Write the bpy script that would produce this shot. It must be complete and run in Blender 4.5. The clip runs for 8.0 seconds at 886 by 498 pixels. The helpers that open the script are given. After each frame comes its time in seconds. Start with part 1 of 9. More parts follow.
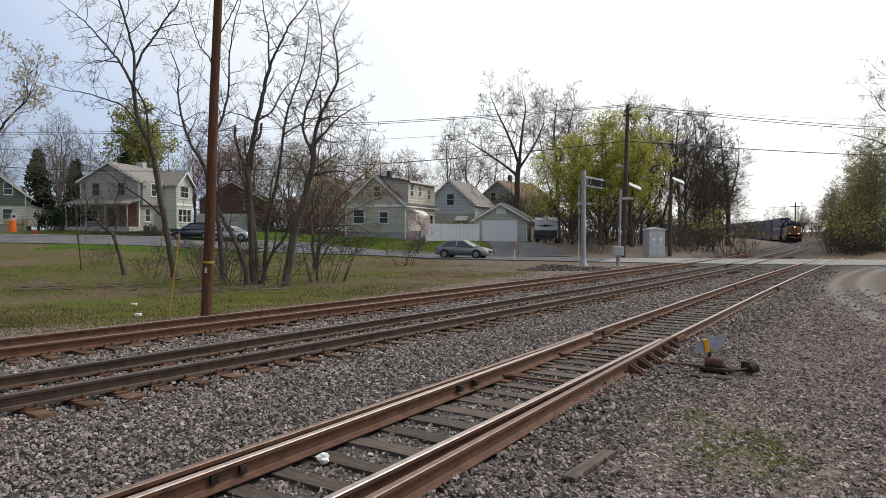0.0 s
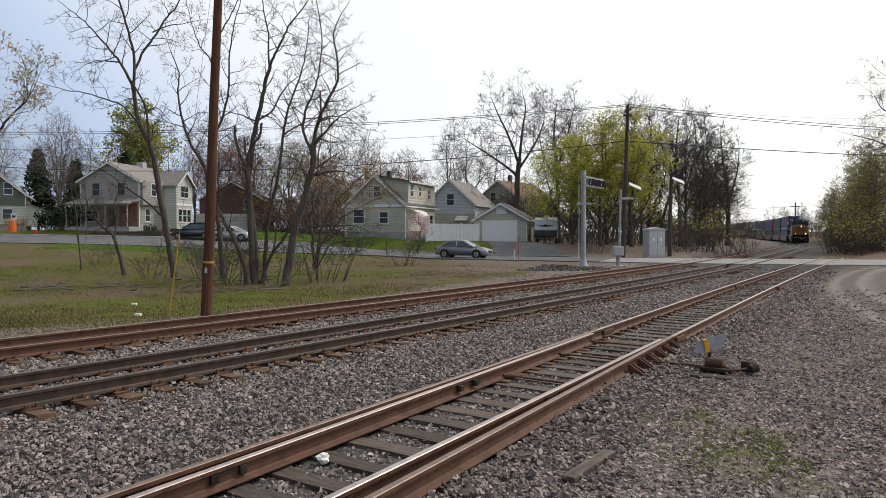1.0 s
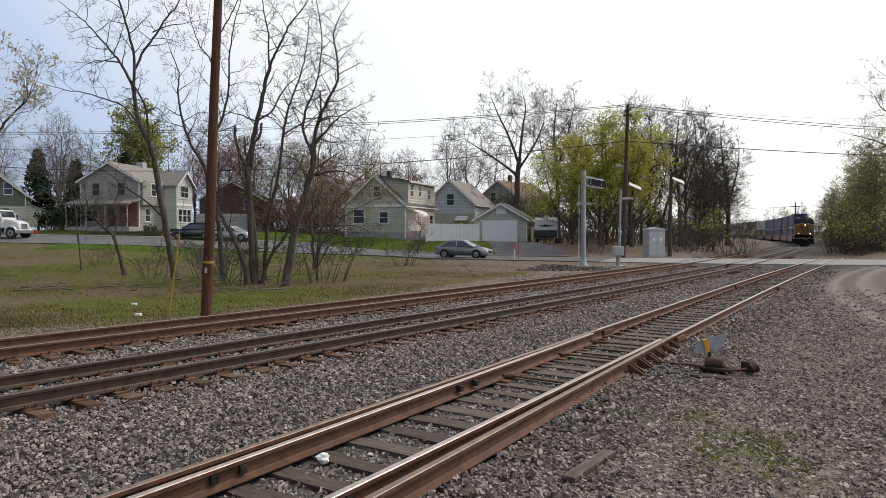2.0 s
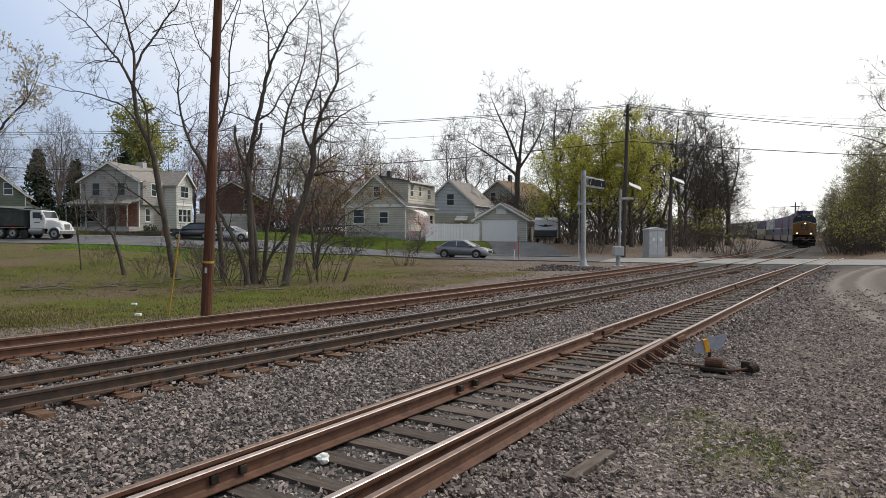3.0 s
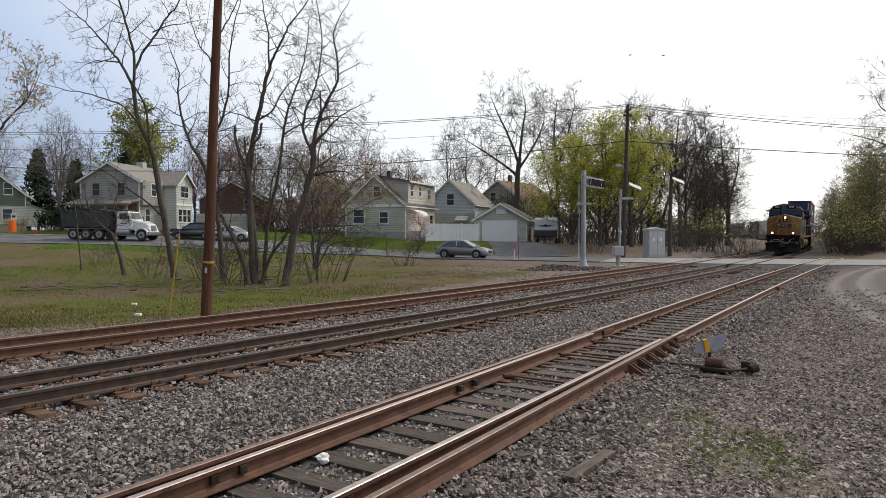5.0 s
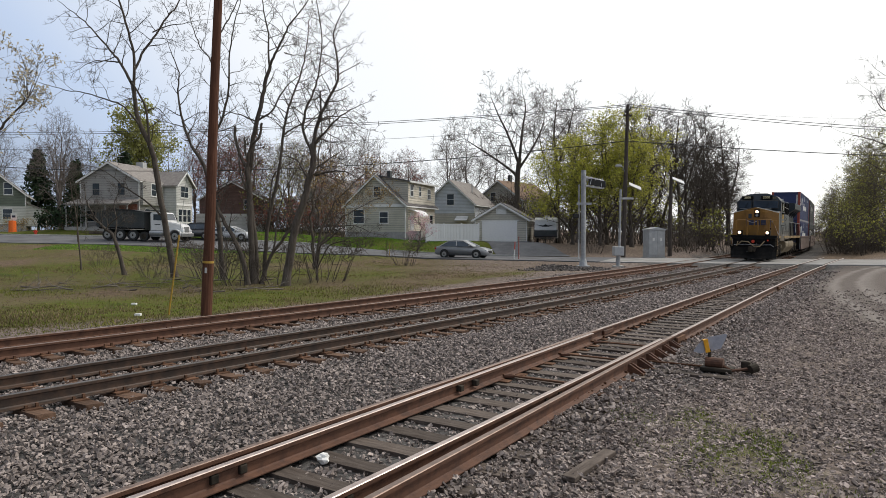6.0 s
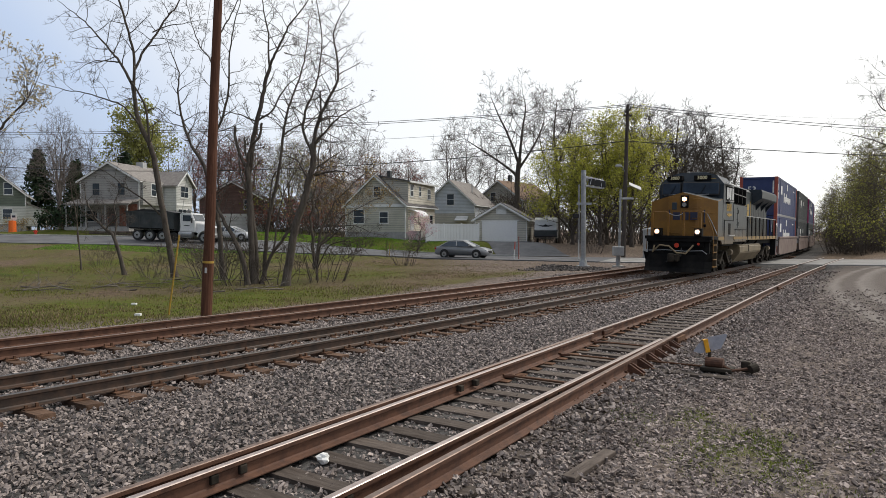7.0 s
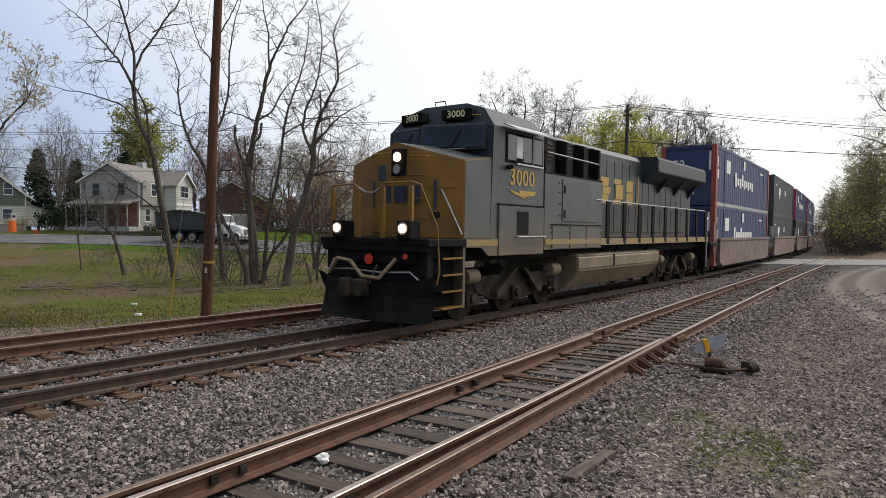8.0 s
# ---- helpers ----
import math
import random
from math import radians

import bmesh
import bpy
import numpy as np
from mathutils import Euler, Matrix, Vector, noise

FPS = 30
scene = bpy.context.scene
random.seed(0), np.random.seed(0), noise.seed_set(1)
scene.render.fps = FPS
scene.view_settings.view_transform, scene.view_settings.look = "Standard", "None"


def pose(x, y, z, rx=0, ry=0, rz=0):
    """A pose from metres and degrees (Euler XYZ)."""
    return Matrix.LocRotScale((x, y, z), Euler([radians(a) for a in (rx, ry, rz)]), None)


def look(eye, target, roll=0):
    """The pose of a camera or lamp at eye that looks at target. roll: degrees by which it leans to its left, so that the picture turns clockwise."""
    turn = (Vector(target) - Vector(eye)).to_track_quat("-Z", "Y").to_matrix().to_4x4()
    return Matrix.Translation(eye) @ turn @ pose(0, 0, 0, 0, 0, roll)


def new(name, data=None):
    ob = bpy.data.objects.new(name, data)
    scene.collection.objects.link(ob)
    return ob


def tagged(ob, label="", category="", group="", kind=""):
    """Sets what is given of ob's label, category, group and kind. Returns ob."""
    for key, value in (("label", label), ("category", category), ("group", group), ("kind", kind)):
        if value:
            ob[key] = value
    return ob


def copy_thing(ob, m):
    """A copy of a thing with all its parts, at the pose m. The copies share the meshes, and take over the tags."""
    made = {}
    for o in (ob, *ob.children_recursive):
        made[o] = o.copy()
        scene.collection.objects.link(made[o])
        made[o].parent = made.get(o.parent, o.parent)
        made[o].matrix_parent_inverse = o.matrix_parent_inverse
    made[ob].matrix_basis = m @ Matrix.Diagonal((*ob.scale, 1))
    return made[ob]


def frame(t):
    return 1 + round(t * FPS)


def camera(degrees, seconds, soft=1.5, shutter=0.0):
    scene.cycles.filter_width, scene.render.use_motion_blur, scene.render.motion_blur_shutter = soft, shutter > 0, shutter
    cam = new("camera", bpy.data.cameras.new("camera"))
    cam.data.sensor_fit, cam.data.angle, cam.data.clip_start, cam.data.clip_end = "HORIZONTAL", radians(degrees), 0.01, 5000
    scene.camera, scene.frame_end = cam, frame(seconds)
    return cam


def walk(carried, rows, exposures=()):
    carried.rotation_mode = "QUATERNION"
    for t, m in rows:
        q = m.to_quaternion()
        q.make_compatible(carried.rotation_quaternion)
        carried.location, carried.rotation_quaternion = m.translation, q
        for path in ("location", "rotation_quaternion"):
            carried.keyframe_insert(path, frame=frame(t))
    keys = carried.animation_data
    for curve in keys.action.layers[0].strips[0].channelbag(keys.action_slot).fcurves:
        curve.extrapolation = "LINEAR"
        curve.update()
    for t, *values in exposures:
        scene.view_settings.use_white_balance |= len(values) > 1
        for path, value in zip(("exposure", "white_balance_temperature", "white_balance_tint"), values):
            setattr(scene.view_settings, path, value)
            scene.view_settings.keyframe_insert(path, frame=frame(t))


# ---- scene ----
# camera on a tripod beside the siding, rail head level is z = 0
cam = camera(67.65, 8.0, soft=0.55, shutter=0.0)
EYE = (0.0, 0.0, 1.95)
walk(cam, [(0.0, pose(*EYE, 88.73, 0, 0)), (8.0, pose(*EYE, 88.73, 0, 0))])

# hazy daylight: sun ahead and to the right behind thin cloud
SUN_AZ, SUN_EL = 60.0, 46.0          # azimuth from +y towards +x
sd = Vector((math.sin(radians(SUN_AZ)) * math.cos(radians(SUN_EL)),
             math.cos(radians(SUN_AZ)) * math.cos(radians(SUN_EL)), math.sin(radians(SUN_EL))))
world = bpy.data.worlds.new("sky")
scene.world = world
world.use_nodes = True
wn = world.node_tree
bg = wn.nodes["Background"]
sky = wn.nodes.new("ShaderNodeTexSky")
sky.sky_type = 'NISHITA'
sky.sun_disc = False
sky.sun_elevation = radians(SUN_EL)
sky.sun_rotation = radians(SUN_AZ)
sky.air_density, sky.dust_density, sky.ozone_density = 1.0, 1.5, 1.0
# thin bright cloud over the whole sky, brighter towards the sun
tcw = wn.nodes.new("ShaderNodeTexCoord")
dotn = wn.nodes.new("ShaderNodeVectorMath")
dotn.operation = 'DOT_PRODUCT'
dotn.inputs[1].default_value = tuple(sd)
wn.links.new(tcw.outputs["Generated"], dotn.inputs[0])
cloud = wn.nodes.new("ShaderNodeValToRGB")
cloud.color_ramp.elements[0].position, cloud.color_ramp.elements[0].color = 0.08, (0.13, 0.155, 0.2, 1)
cloud.color_ramp.elements[1].position, cloud.color_ramp.elements[1].color = 0.92, (1.25, 1.22, 1.15, 1)
for pos_, col_ in ((0.36, (0.56, 0.665, 0.86)), (0.485, (0.94, 0.965, 1.0))):
    e = cloud.color_ramp.elements.new(pos_)
    e.color = (*col_, 1)
half_ = wn.nodes.new("ShaderNodeMath")
half_.operation = 'MULTIPLY_ADD'
half_.inputs[1].default_value, half_.inputs[2].default_value = 0.7, 0.25
wn.links.new(dotn.outputs["Value"], half_.inputs[0])
wn.links.new(half_.outputs[0], cloud.inputs[0])
dim = wn.nodes.new("ShaderNodeMix")
dim.data_type = "RGBA"
dim.inputs[0].default_value = 0.985
wn.links.new(sky.outputs[0], dim.inputs[6])
wn.links.new(cloud.outputs[0], dim.inputs[7])
wn.links.new(dim.outputs[2], bg.inputs[0])
bg.inputs[1].default_value = 0.95
sun_data = bpy.data.lights.new("sun", 'SUN')
sun_data.energy, sun_data.angle, sun_data.color = 2.1, radians(5), (1.0, 0.95, 0.87)
sun = new("sun", sun_data)
sun.matrix_world = look((0, 0, 50), (-sd.x * 10, -sd.y * 10, 50 - sd.z * 10))
scene.view_settings.exposure = 0.0


# ---------------------------------------------------------------- materials
def nodes_of(name):
    m = bpy.data.materials.new(name)
    m.use_nodes = True
    nt = m.node_tree
    return m, nt, nt.nodes["Principled BSDF"]


def noise_node(nt, scale, detail=4.0, rough=0.6, coords="Object", stretch=None):
    tc = nt.nodes.new("ShaderNodeTexCoord")
    n = nt.nodes.new("ShaderNodeTexNoise")
    n.inputs["Scale"].default_value, n.inputs["Detail"].default_value = scale, detail
    n.inputs["Roughness"].default_value = rough
    src = tc.outputs[coords]
    if stretch:
        mp = nt.nodes.new("ShaderNodeMapping")
        mp.inputs["Scale"].default_value = stretch
        nt.links.new(src, mp.inputs[0])
        src = mp.outputs[0]
    nt.links.new(src, n.inputs["Vector"])
    return n


def ramp(nt, fac, stops):
    r = nt.nodes.new("ShaderNodeValToRGB")
    while len(r.color_ramp.elements) < len(stops):
        r.color_ramp.elements.new(0.5)
    for e, (p, c) in zip(r.color_ramp.elements, stops):
        e.position, e.color = p, (*c, 1)
    nt.links.new(fac, r.inputs[0])
    return r.outputs[0]


def mixc(nt, fac, a, b, mode='MIX'):
    m = nt.nodes.new("ShaderNodeMix")
    m.data_type, m.blend_type = 'RGBA', mode
    for sock, v in ((m.inputs[0], fac), (m.inputs[6], a), (m.inputs[7], b)):
        if isinstance(v, (int, float)):
            sock.default_value = v
        elif isinstance(v, tuple):
            sock.default_value = (*v, 1) if len(v) == 3 else v
        else:
            nt.links.new(v, sock)
    return m.outputs[2]


def bump(nt, bsdf, height, strength, dist):
    b = nt.nodes.new("ShaderNodeBump")
    b.inputs["Strength"].default_value, b.inputs["Distance"].default_value = strength, dist
    nt.links.new(height, b.inputs["Height"])
    nt.links.new(b.outputs[0], bsdf.inputs["Normal"])


def surface(name, a, b, scale=3.0, rough=0.8, metal=0.0, grain=60.0, bump_d=0.004, bump_s=0.5,
            dirt=None, dirt_amt=0.4, coords="Object", per_piece=0.0, stretch=None, island=False):
    """Two-tone surface: broad patches between colours a and b, fine grain, stains of colour dirt, small relief."""
    m, nt, p = nodes_of(name)
    n1 = noise_node(nt, scale, 5, 0.65, coords, stretch)
    col = ramp(nt, n1.outputs[0], [(0.35, a), (0.65, b)])
    n2 = noise_node(nt, grain, 3, 0.7, coords, stretch)
    g = ramp(nt, n2.outputs[0], [(0.25, (0.78,) * 3), (0.75, (1.15,) * 3)])
    col = mixc(nt, 0.7, col, g, 'MULTIPLY')
    if dirt:
        n3 = noise_node(nt, scale * 0.45 + 0.3, 6, 0.7, coords)
        f = ramp(nt, n3.outputs[0], [(0.5, (0, 0, 0)), (0.72, (dirt_amt,) * 3)])
        col = mixc(nt, f, col, dirt)
    if per_piece or island:
        if island:
            oi = nt.nodes.new("ShaderNodeNewGeometry")
            rnd = oi.outputs["Random Per Island"]
        else:
            oi = nt.nodes.new("ShaderNodeObjectInfo")
            rnd = oi.outputs["Random"]
        v = ramp(nt, rnd, [(0.0, (1 - per_piece,) * 3), (1.0, (1 + per_piece,) * 3)])
        col = mixc(nt, 1.0, col, v, 'MULTIPLY')
    nt.links.new(col, p.inputs["Base Color"])
    p.inputs["Roughness"].default_value, p.inputs["Metallic"].default_value = rough, metal
    if rough > 0.75:
        p.inputs["Specular IOR Level"].default_value = 0.15        # earth, stone, wood and leaves are matt
    if bump_d:
        bump(nt, p, n2.outputs[0], bump_s, bump_d)
    return m


def plain(name, c, rough=0.5, metal=0.0, var=0.12, scale=8.0):
    return surface(name, tuple(v * (1 - var) for v in c), tuple(min(1, v * (1 + var)) for v in c), scale, rough, metal, 90, 0.0)


def glow(name, c, strength):
    m, nt, p = nodes_of(name)
    p.inputs["Base Color"].default_value = (*c, 1)
    p.inputs["Emission Color"].default_value = (*c, 1)
    p.inputs["Emission Strength"].default_value = strength
    return m


def glass(name, tint=(0.03, 0.04, 0.05), rough=0.04):
    m, nt, p = nodes_of(name)
    n = noise_node(nt, 1.5, 3)
    c = ramp(nt, n.outputs[0], [(0.3, tuple(v * 0.7 for v in tint)), (0.7, tuple(v * 1.3 for v in tint))])
    nt.links.new(c, p.inputs["Base Color"])
    p.inputs["Roughness"].default_value = rough
    p.inputs["Specular IOR Level"].default_value = 0.6
    return m


M = {}
M["rail"] = surface("rusty_rail", (0.062, 0.027, 0.016), (0.14, 0.062, 0.034), 6, 0.75, 0.1, 80, 0.002, dirt=(0.03, 0.02, 0.016), coords="Object")
M["railtop"] = surface("rail_head", (0.16, 0.14, 0.125), (0.26, 0.23, 0.21), 9, 0.46, 0.7, 120, 0.0)
M["rail_dark"] = surface("greasy_dark_rail", (0.03, 0.02, 0.015), (0.075, 0.042, 0.027), 6, 0.6, 0.1, 80, 0.002, dirt=(0.11, 0.055, 0.03))
M["railtop_dark"] = surface("dull_dark_rail_head", (0.05, 0.042, 0.038), (0.1, 0.085, 0.077), 9, 0.42, 0.5, 120, 0.0)
M["railtop_worn"] = surface("pale_worn_rail_head", (0.3, 0.24, 0.215), (0.44, 0.36, 0.325), 9, 0.36, 0.5, 120, 0.0)
M["railtop_rusty"] = surface("rail_head_rusty", (0.14, 0.095, 0.075), (0.23, 0.165, 0.135), 9, 0.5, 0.6, 120, 0.0)
M["tie"] = surface("weathered_tie", (0.066, 0.052, 0.044), (0.14, 0.115, 0.098), 3, 0.9, 0, 30, 0.006, per_piece=0.3, stretch=(1, 8, 8), dirt=(0.06, 0.04, 0.03))
M["tie_rusty"] = surface("rust_stained_tie", (0.07, 0.042, 0.028), (0.14, 0.085, 0.058), 3, 0.9, 0, 30, 0.006, per_piece=0.3, stretch=(1, 8, 8), dirt=(0.05, 0.035, 0.03))
M["plate"] = surface("rusty_plate", (0.085, 0.045, 0.028), (0.16, 0.088, 0.055), 9, 0.85, 0.1, 80, 0.002, island=True, per_piece=0.25)
M["ballast"] = surface("ballast_stone", (0.16, 0.134, 0.122), (0.315, 0.268, 0.246), 10, 0.9, 0, 90, 0.003, island=True, per_piece=0.5)
M["gravel"] = surface("dirty_gravel_stone", (0.155, 0.126, 0.113), (0.32, 0.268, 0.242), 10, 0.9, 0, 90, 0.003, island=True, per_piece=0.6)
M["rubble"] = surface("dark_rubble_stone", (0.06, 0.053, 0.05), (0.15, 0.132, 0.122), 8, 0.9, 0, 90, 0.003, island=True, per_piece=0.6)
M["asphalt"] = surface("dusty_asphalt", (0.2, 0.193, 0.185), (0.3, 0.292, 0.28), 0.7, 0.9, 0, 40, 0.004, dirt=(0.36, 0.345, 0.325), dirt_amt=0.5)
M["street"] = surface("street_asphalt", (0.09, 0.09, 0.095), (0.15, 0.15, 0.155), 0.5, 0.9, 0, 40, 0.004, dirt=(0.2, 0.2, 0.2), dirt_amt=0.4)
M["concrete"] = surface("concrete", (0.36, 0.35, 0.33), (0.5, 0.49, 0.46), 2, 0.85, 0, 50, 0.003, dirt=(0.22, 0.2, 0.18))
M["truck_iron"] = surface("grimy_truck_iron", (0.018, 0.015, 0.012), (0.06, 0.05, 0.039), 3, 0.8, 0.1, 40, 0.003, dirt=(0.03, 0.025, 0.02))


# ---------------------------------------------------------------- helpers for meshes
def mesh_ob(name, verts, faces, mats, parent=None, smooth=False, mat_idx=None):
    me = bpy.data.meshes.new(name)
    me.from_pydata([tuple(v) for v in verts], [], [tuple(f) for f in faces])
    for m in (mats if isinstance(mats, (list, tuple)) else [mats]):
        me.materials.append(m)
    if mat_idx is not None:
        me.polygons.foreach_set("material_index", np.asarray(mat_idx, dtype=np.int32))
    if smooth:
        me.polygons.foreach_set("use_smooth", np.ones(len(me.polygons), dtype=bool))
    me.update()
    ob = new(name, me)
    ob.parent = parent
    return ob


def fast_mesh(name, verts, faces, mats, parent=None, smooth=False, mat_idx=None):
    """Large mesh from arrays: faces all with the same number of corners."""
    v = np.asarray(verts, dtype=np.float32)
    f = np.asarray(faces, dtype=np.int32)
    me = bpy.data.meshes.new(name)
    me.vertices.add(len(v))
    me.vertices.foreach_set("co", v.ravel())
    n, k = f.shape
    me.loops.add(n * k)
    me.loops.foreach_set("vertex_index", f.ravel())
    me.polygons.add(n)
    me.polygons.foreach_set("loop_start", np.arange(0, n * k, k, dtype=np.int32))
    for m in (mats if isinstance(mats, (list, tuple)) else [mats]):
        me.materials.append(m)
    if mat_idx is not None:
        me.polygons.foreach_set("material_index", np.asarray(mat_idx, dtype=np.int32))
    me.polygons.foreach_set("use_smooth", np.full(n, bool(smooth)))
    me.update(calc_edges=True)
    ob = new(name, me)
    ob.parent = parent
    return ob


def part(name, bm, material, parent, label=""):
    """Link a bmesh as one mesh object under a thing or part."""
    me = bpy.data.meshes.new(name)
    bm.to_mesh(me)
    bm.free()
    for m in (material if isinstance(material, (list, tuple)) else [material]):
        me.materials.append(m)
    ob = new(name, me)
    ob.parent = parent
    if label:
        ob["label"] = label
    return ob


def thing(name, m, label, category, group="", kind=""):
    ob = new(name)
    ob.empty_display_size = 0.2
    ob.matrix_basis = m
    return tagged(ob, label, category, group, kind)


def bm_box(bm, x0, x1, y0, y1, z0, z1, bevel=0.0, m=None):
    r = bmesh.ops.create_cube(bm, size=1.0)
    vs = r["verts"]
    mt = Matrix.Translation(((x0 + x1) / 2, (y0 + y1) / 2, (z0 + z1) / 2)) @ Matrix.Diagonal((abs(x1 - x0), abs(y1 - y0), abs(z1 - z0), 1))
    bmesh.ops.transform(bm, matrix=(m @ mt) if m else mt, verts=vs)
    if bevel:
        es = list({e for v in vs for e in v.link_edges})
        bmesh.ops.bevel(bm, geom=es, offset=bevel, segments=2, profile=0.5, affect='EDGES', clamp_overlap=True)
    return bm


def box(x0, x1, y0, y1, z0, z1, bevel=0.0):
    return bm_box(bmesh.new(), x0, x1, y0, y1, z0, z1, bevel)


def bm_cyl(bm, p0, p1, r0, r1=None, seg=12, caps=True):
    p0, p1 = Vector(p0), Vector(p1)
    d = p1 - p0
    q = d.to_track_quat('Z', 'Y').to_matrix().to_4x4()
    bmesh.ops.create_cone(bm, cap_ends=caps, segments=seg, radius1=r0, radius2=r0 if r1 is None else r1, depth=d.length,
                          matrix=Matrix.Translation((p0 + p1) / 2) @ q)
    return bm


def cyl(p0, p1, r0, r1=None, seg=12):
    return bm_cyl(bmesh.new(), p0, p1, r0, r1, seg)


def bm_tube(bm, pts, r, seg=6):
    """Round bar through the points."""
    pts = [Vector(p) for p in pts]
    rings = []
    for i, p in enumerate(pts):
        t = (pts[min(i + 1, len(pts) - 1)] - pts[max(i - 1, 0)]).normalized()
        a = t.orthogonal().normalized() if i == 0 else (ax - t * ax.dot(t)).normalized()
        ax = a
        b = t.cross(a)
        rr = r[i] if isinstance(r, (list, tuple)) else r
        rings.append([bm.verts.new(p + (a * math.cos(k * 2 * math.pi / seg) + b * math.sin(k * 2 * math.pi / seg)) * rr) for k in range(seg)])
    for r0, r1 in zip(rings, rings[1:]):
        for k in range(seg):
            bm.faces.new((r0[k], r0[(k + 1) % seg], r1[(k + 1) % seg], r1[k]))
    bm.faces.new(list(reversed(rings[0])))
    bm.faces.new(rings[-1])
    return bm


def tube(pts, r, seg=6):
    return bm_tube(bmesh.new(), pts, r, seg)


def bm_prism(bm, poly, axis, a, b):
    """Extrude a 2D outline along an axis from a to b. axis x: outline in (y, z); y: (x, z); z: (x, y)."""
    def at(u, v, w):
        return {"x": (w, u, v), "y": (u, w, v), "z": (u, v, w)}[axis]
    v0 = [bm.verts.new(at(u, v, a)) for u, v in poly]
    v1 = [bm.verts.new(at(u, v, b)) for u, v in poly]
    n = len(poly)
    bm.faces.new(v0)
    bm.faces.new(list(reversed(v1)))
    for i in range(n):
        bm.faces.new((v0[i], v1[i], v1[(i + 1) % n], v0[(i + 1) % n]))
    bmesh.ops.recalc_face_normals(bm, faces=bm.faces[:])
    return bm


def prism(poly, axis, a, b):
    return bm_prism(bmesh.new(), poly, axis, a, b)


# ---------------------------------------------------------------- the lines of the tracks
HEAD_S = [-60, -12, 0, 20, 40, 60, 85, 100, 174, 290, 420]
HEAD_A = [38.5, 37.6, 37.2, 35.4, 33.2, 32.1, 31.5, 30.3, 22.5, 11.0, 0.0]
LINE_S = np.arange(-60, 420, 0.25)
LINE_H = np.radians(np.interp(LINE_S, HEAD_S, HEAD_A))
_x, _y = np.cumsum(np.sin(LINE_H)) * 0.25, np.cumsum(np.cos(LINE_H)) * 0.25
LINE_X = _x - np.interp(0, LINE_S, _x) - 2.18
LINE_Y = _y - np.interp(0, LINE_S, _y) + 12.97
OFF_A = -3.70                        # far main line, offset from the near main line
SIDE_H = radians(33.5)               # the siding is straight
SIDE_D, SIDE_N = np.array([math.sin(SIDE_H), math.cos(SIDE_H)]), np.array([math.cos(SIDE_H), -math.sin(SIDE_H)])
SIDE_C = -4.075                      # its centre line, across SIDE_N
CANT = 0.05


def main_at(s, off=0.0):
    """Point and heading on the near main line at distance s, off metres to its right."""
    h = np.interp(s, LINE_S, LINE_H)
    return np.interp(s, LINE_S, LINE_X) + off * np.cos(h), np.interp(s, LINE_S, LINE_Y) - off * np.sin(h), h


def side_at(s, off=0.0):
    bend = 0.00045 * max(0.0, s - 20) ** 2 if np.isscalar(s) else 0.00045 * np.maximum(0, s - 20) ** 2
    c = SIDE_C + off + bend
    return SIDE_D[0] * s + SIDE_N[0] * c, SIDE_D[1] * s + SIDE_N[1] * c, SIDE_H + 0 * s


def main_coords(x, y):
    """Along and across the near main line, for arrays."""
    i = np.zeros(np.shape(x), dtype=int)
    best = np.full(np.shape(x), 1e9)
    for k in range(0, len(LINE_S), 16):
        d = (x - LINE_X[k]) ** 2 + (y - LINE_Y[k]) ** 2
        m = d < best
        best = np.where(m, d, best)
        i = np.where(m, k, i)
    dx, dy, h = x - LINE_X[i], y - LINE_Y[i], LINE_H[i]
    return LINE_S[i] + dx * np.sin(h) + dy * np.cos(h), dx * np.cos(h) - dy * np.sin(h)


def side_coords(x, y):
    return SIDE_D[0] * x + SIDE_D[1] * y, SIDE_N[0] * x + SIDE_N[1] * y - SIDE_C


# ---------------------------------------------------------------- ground
STREET = [(-140, 74, 2.7), (-90, 71, 2.2), (-60, 68.5, 1.75), (-29, 66, 1.3), (-12, 63.2, 0.6), (0, 58.8, -0.04), (9, 54.2, -0.03), (16, 50.8, -0.02),
          (23, 48.6, -0.02), (32, 47.0, -0.03), (45, 46, -0.1), (70, 44, -0.1), (120, 42, -0.1)]
HILL = [(-140, 100, 4.2), (-70, 85, 3.2), (-40, 78, 2.65), (-22, 76, 2.2), (-8, 74, 1.65), (2, 70, 1.3), (8, 68, 1.15), (14, 68, 0.9), (-20, 110, 3.0), (10, 110, 2.2),
        (30, 90, 0.6), (15, 60, 0.1), (-18, 33, -0.45), (-8, 28, -0.5), (-35, 40, -0.2), (-8, 42, -0.35), (-20, 52, 0.3), (0, 50, -0.4), (-60, 45, 0.4), (-90, 20, 0.3), (-25, 20, -0.35),
        (8, 48, -0.35), (40, 25, -0.22), (15, 8, -0.22), (60, 70, 0.4), (70, 110, 0.8), (0, -20, -0.22), (30, 0, -0.22), (-30, -20, -0.2), (120, 60, 0.5), (50, 130, 0.6), (0, 300, 5), (250, 300, 4), (-250, 200, 8),
        (250, 50, 1), (100, -60, 0), (-100, -60, 0)]


def smooth01(v, a, b):
    t = np.clip((v - a) / (b - a), 0, 1)
    return t * t * (3 - 2 * t)


def street_tilt(x, y):
    """The street leans up towards the houses on its left stretch."""
    P = np.array(STREET)
    return np.clip(y - np.interp(x, P[:, 0], P[:, 1]), -6, 6) * 0.07 * (1 - smooth01(x, -16.0, -3.0))


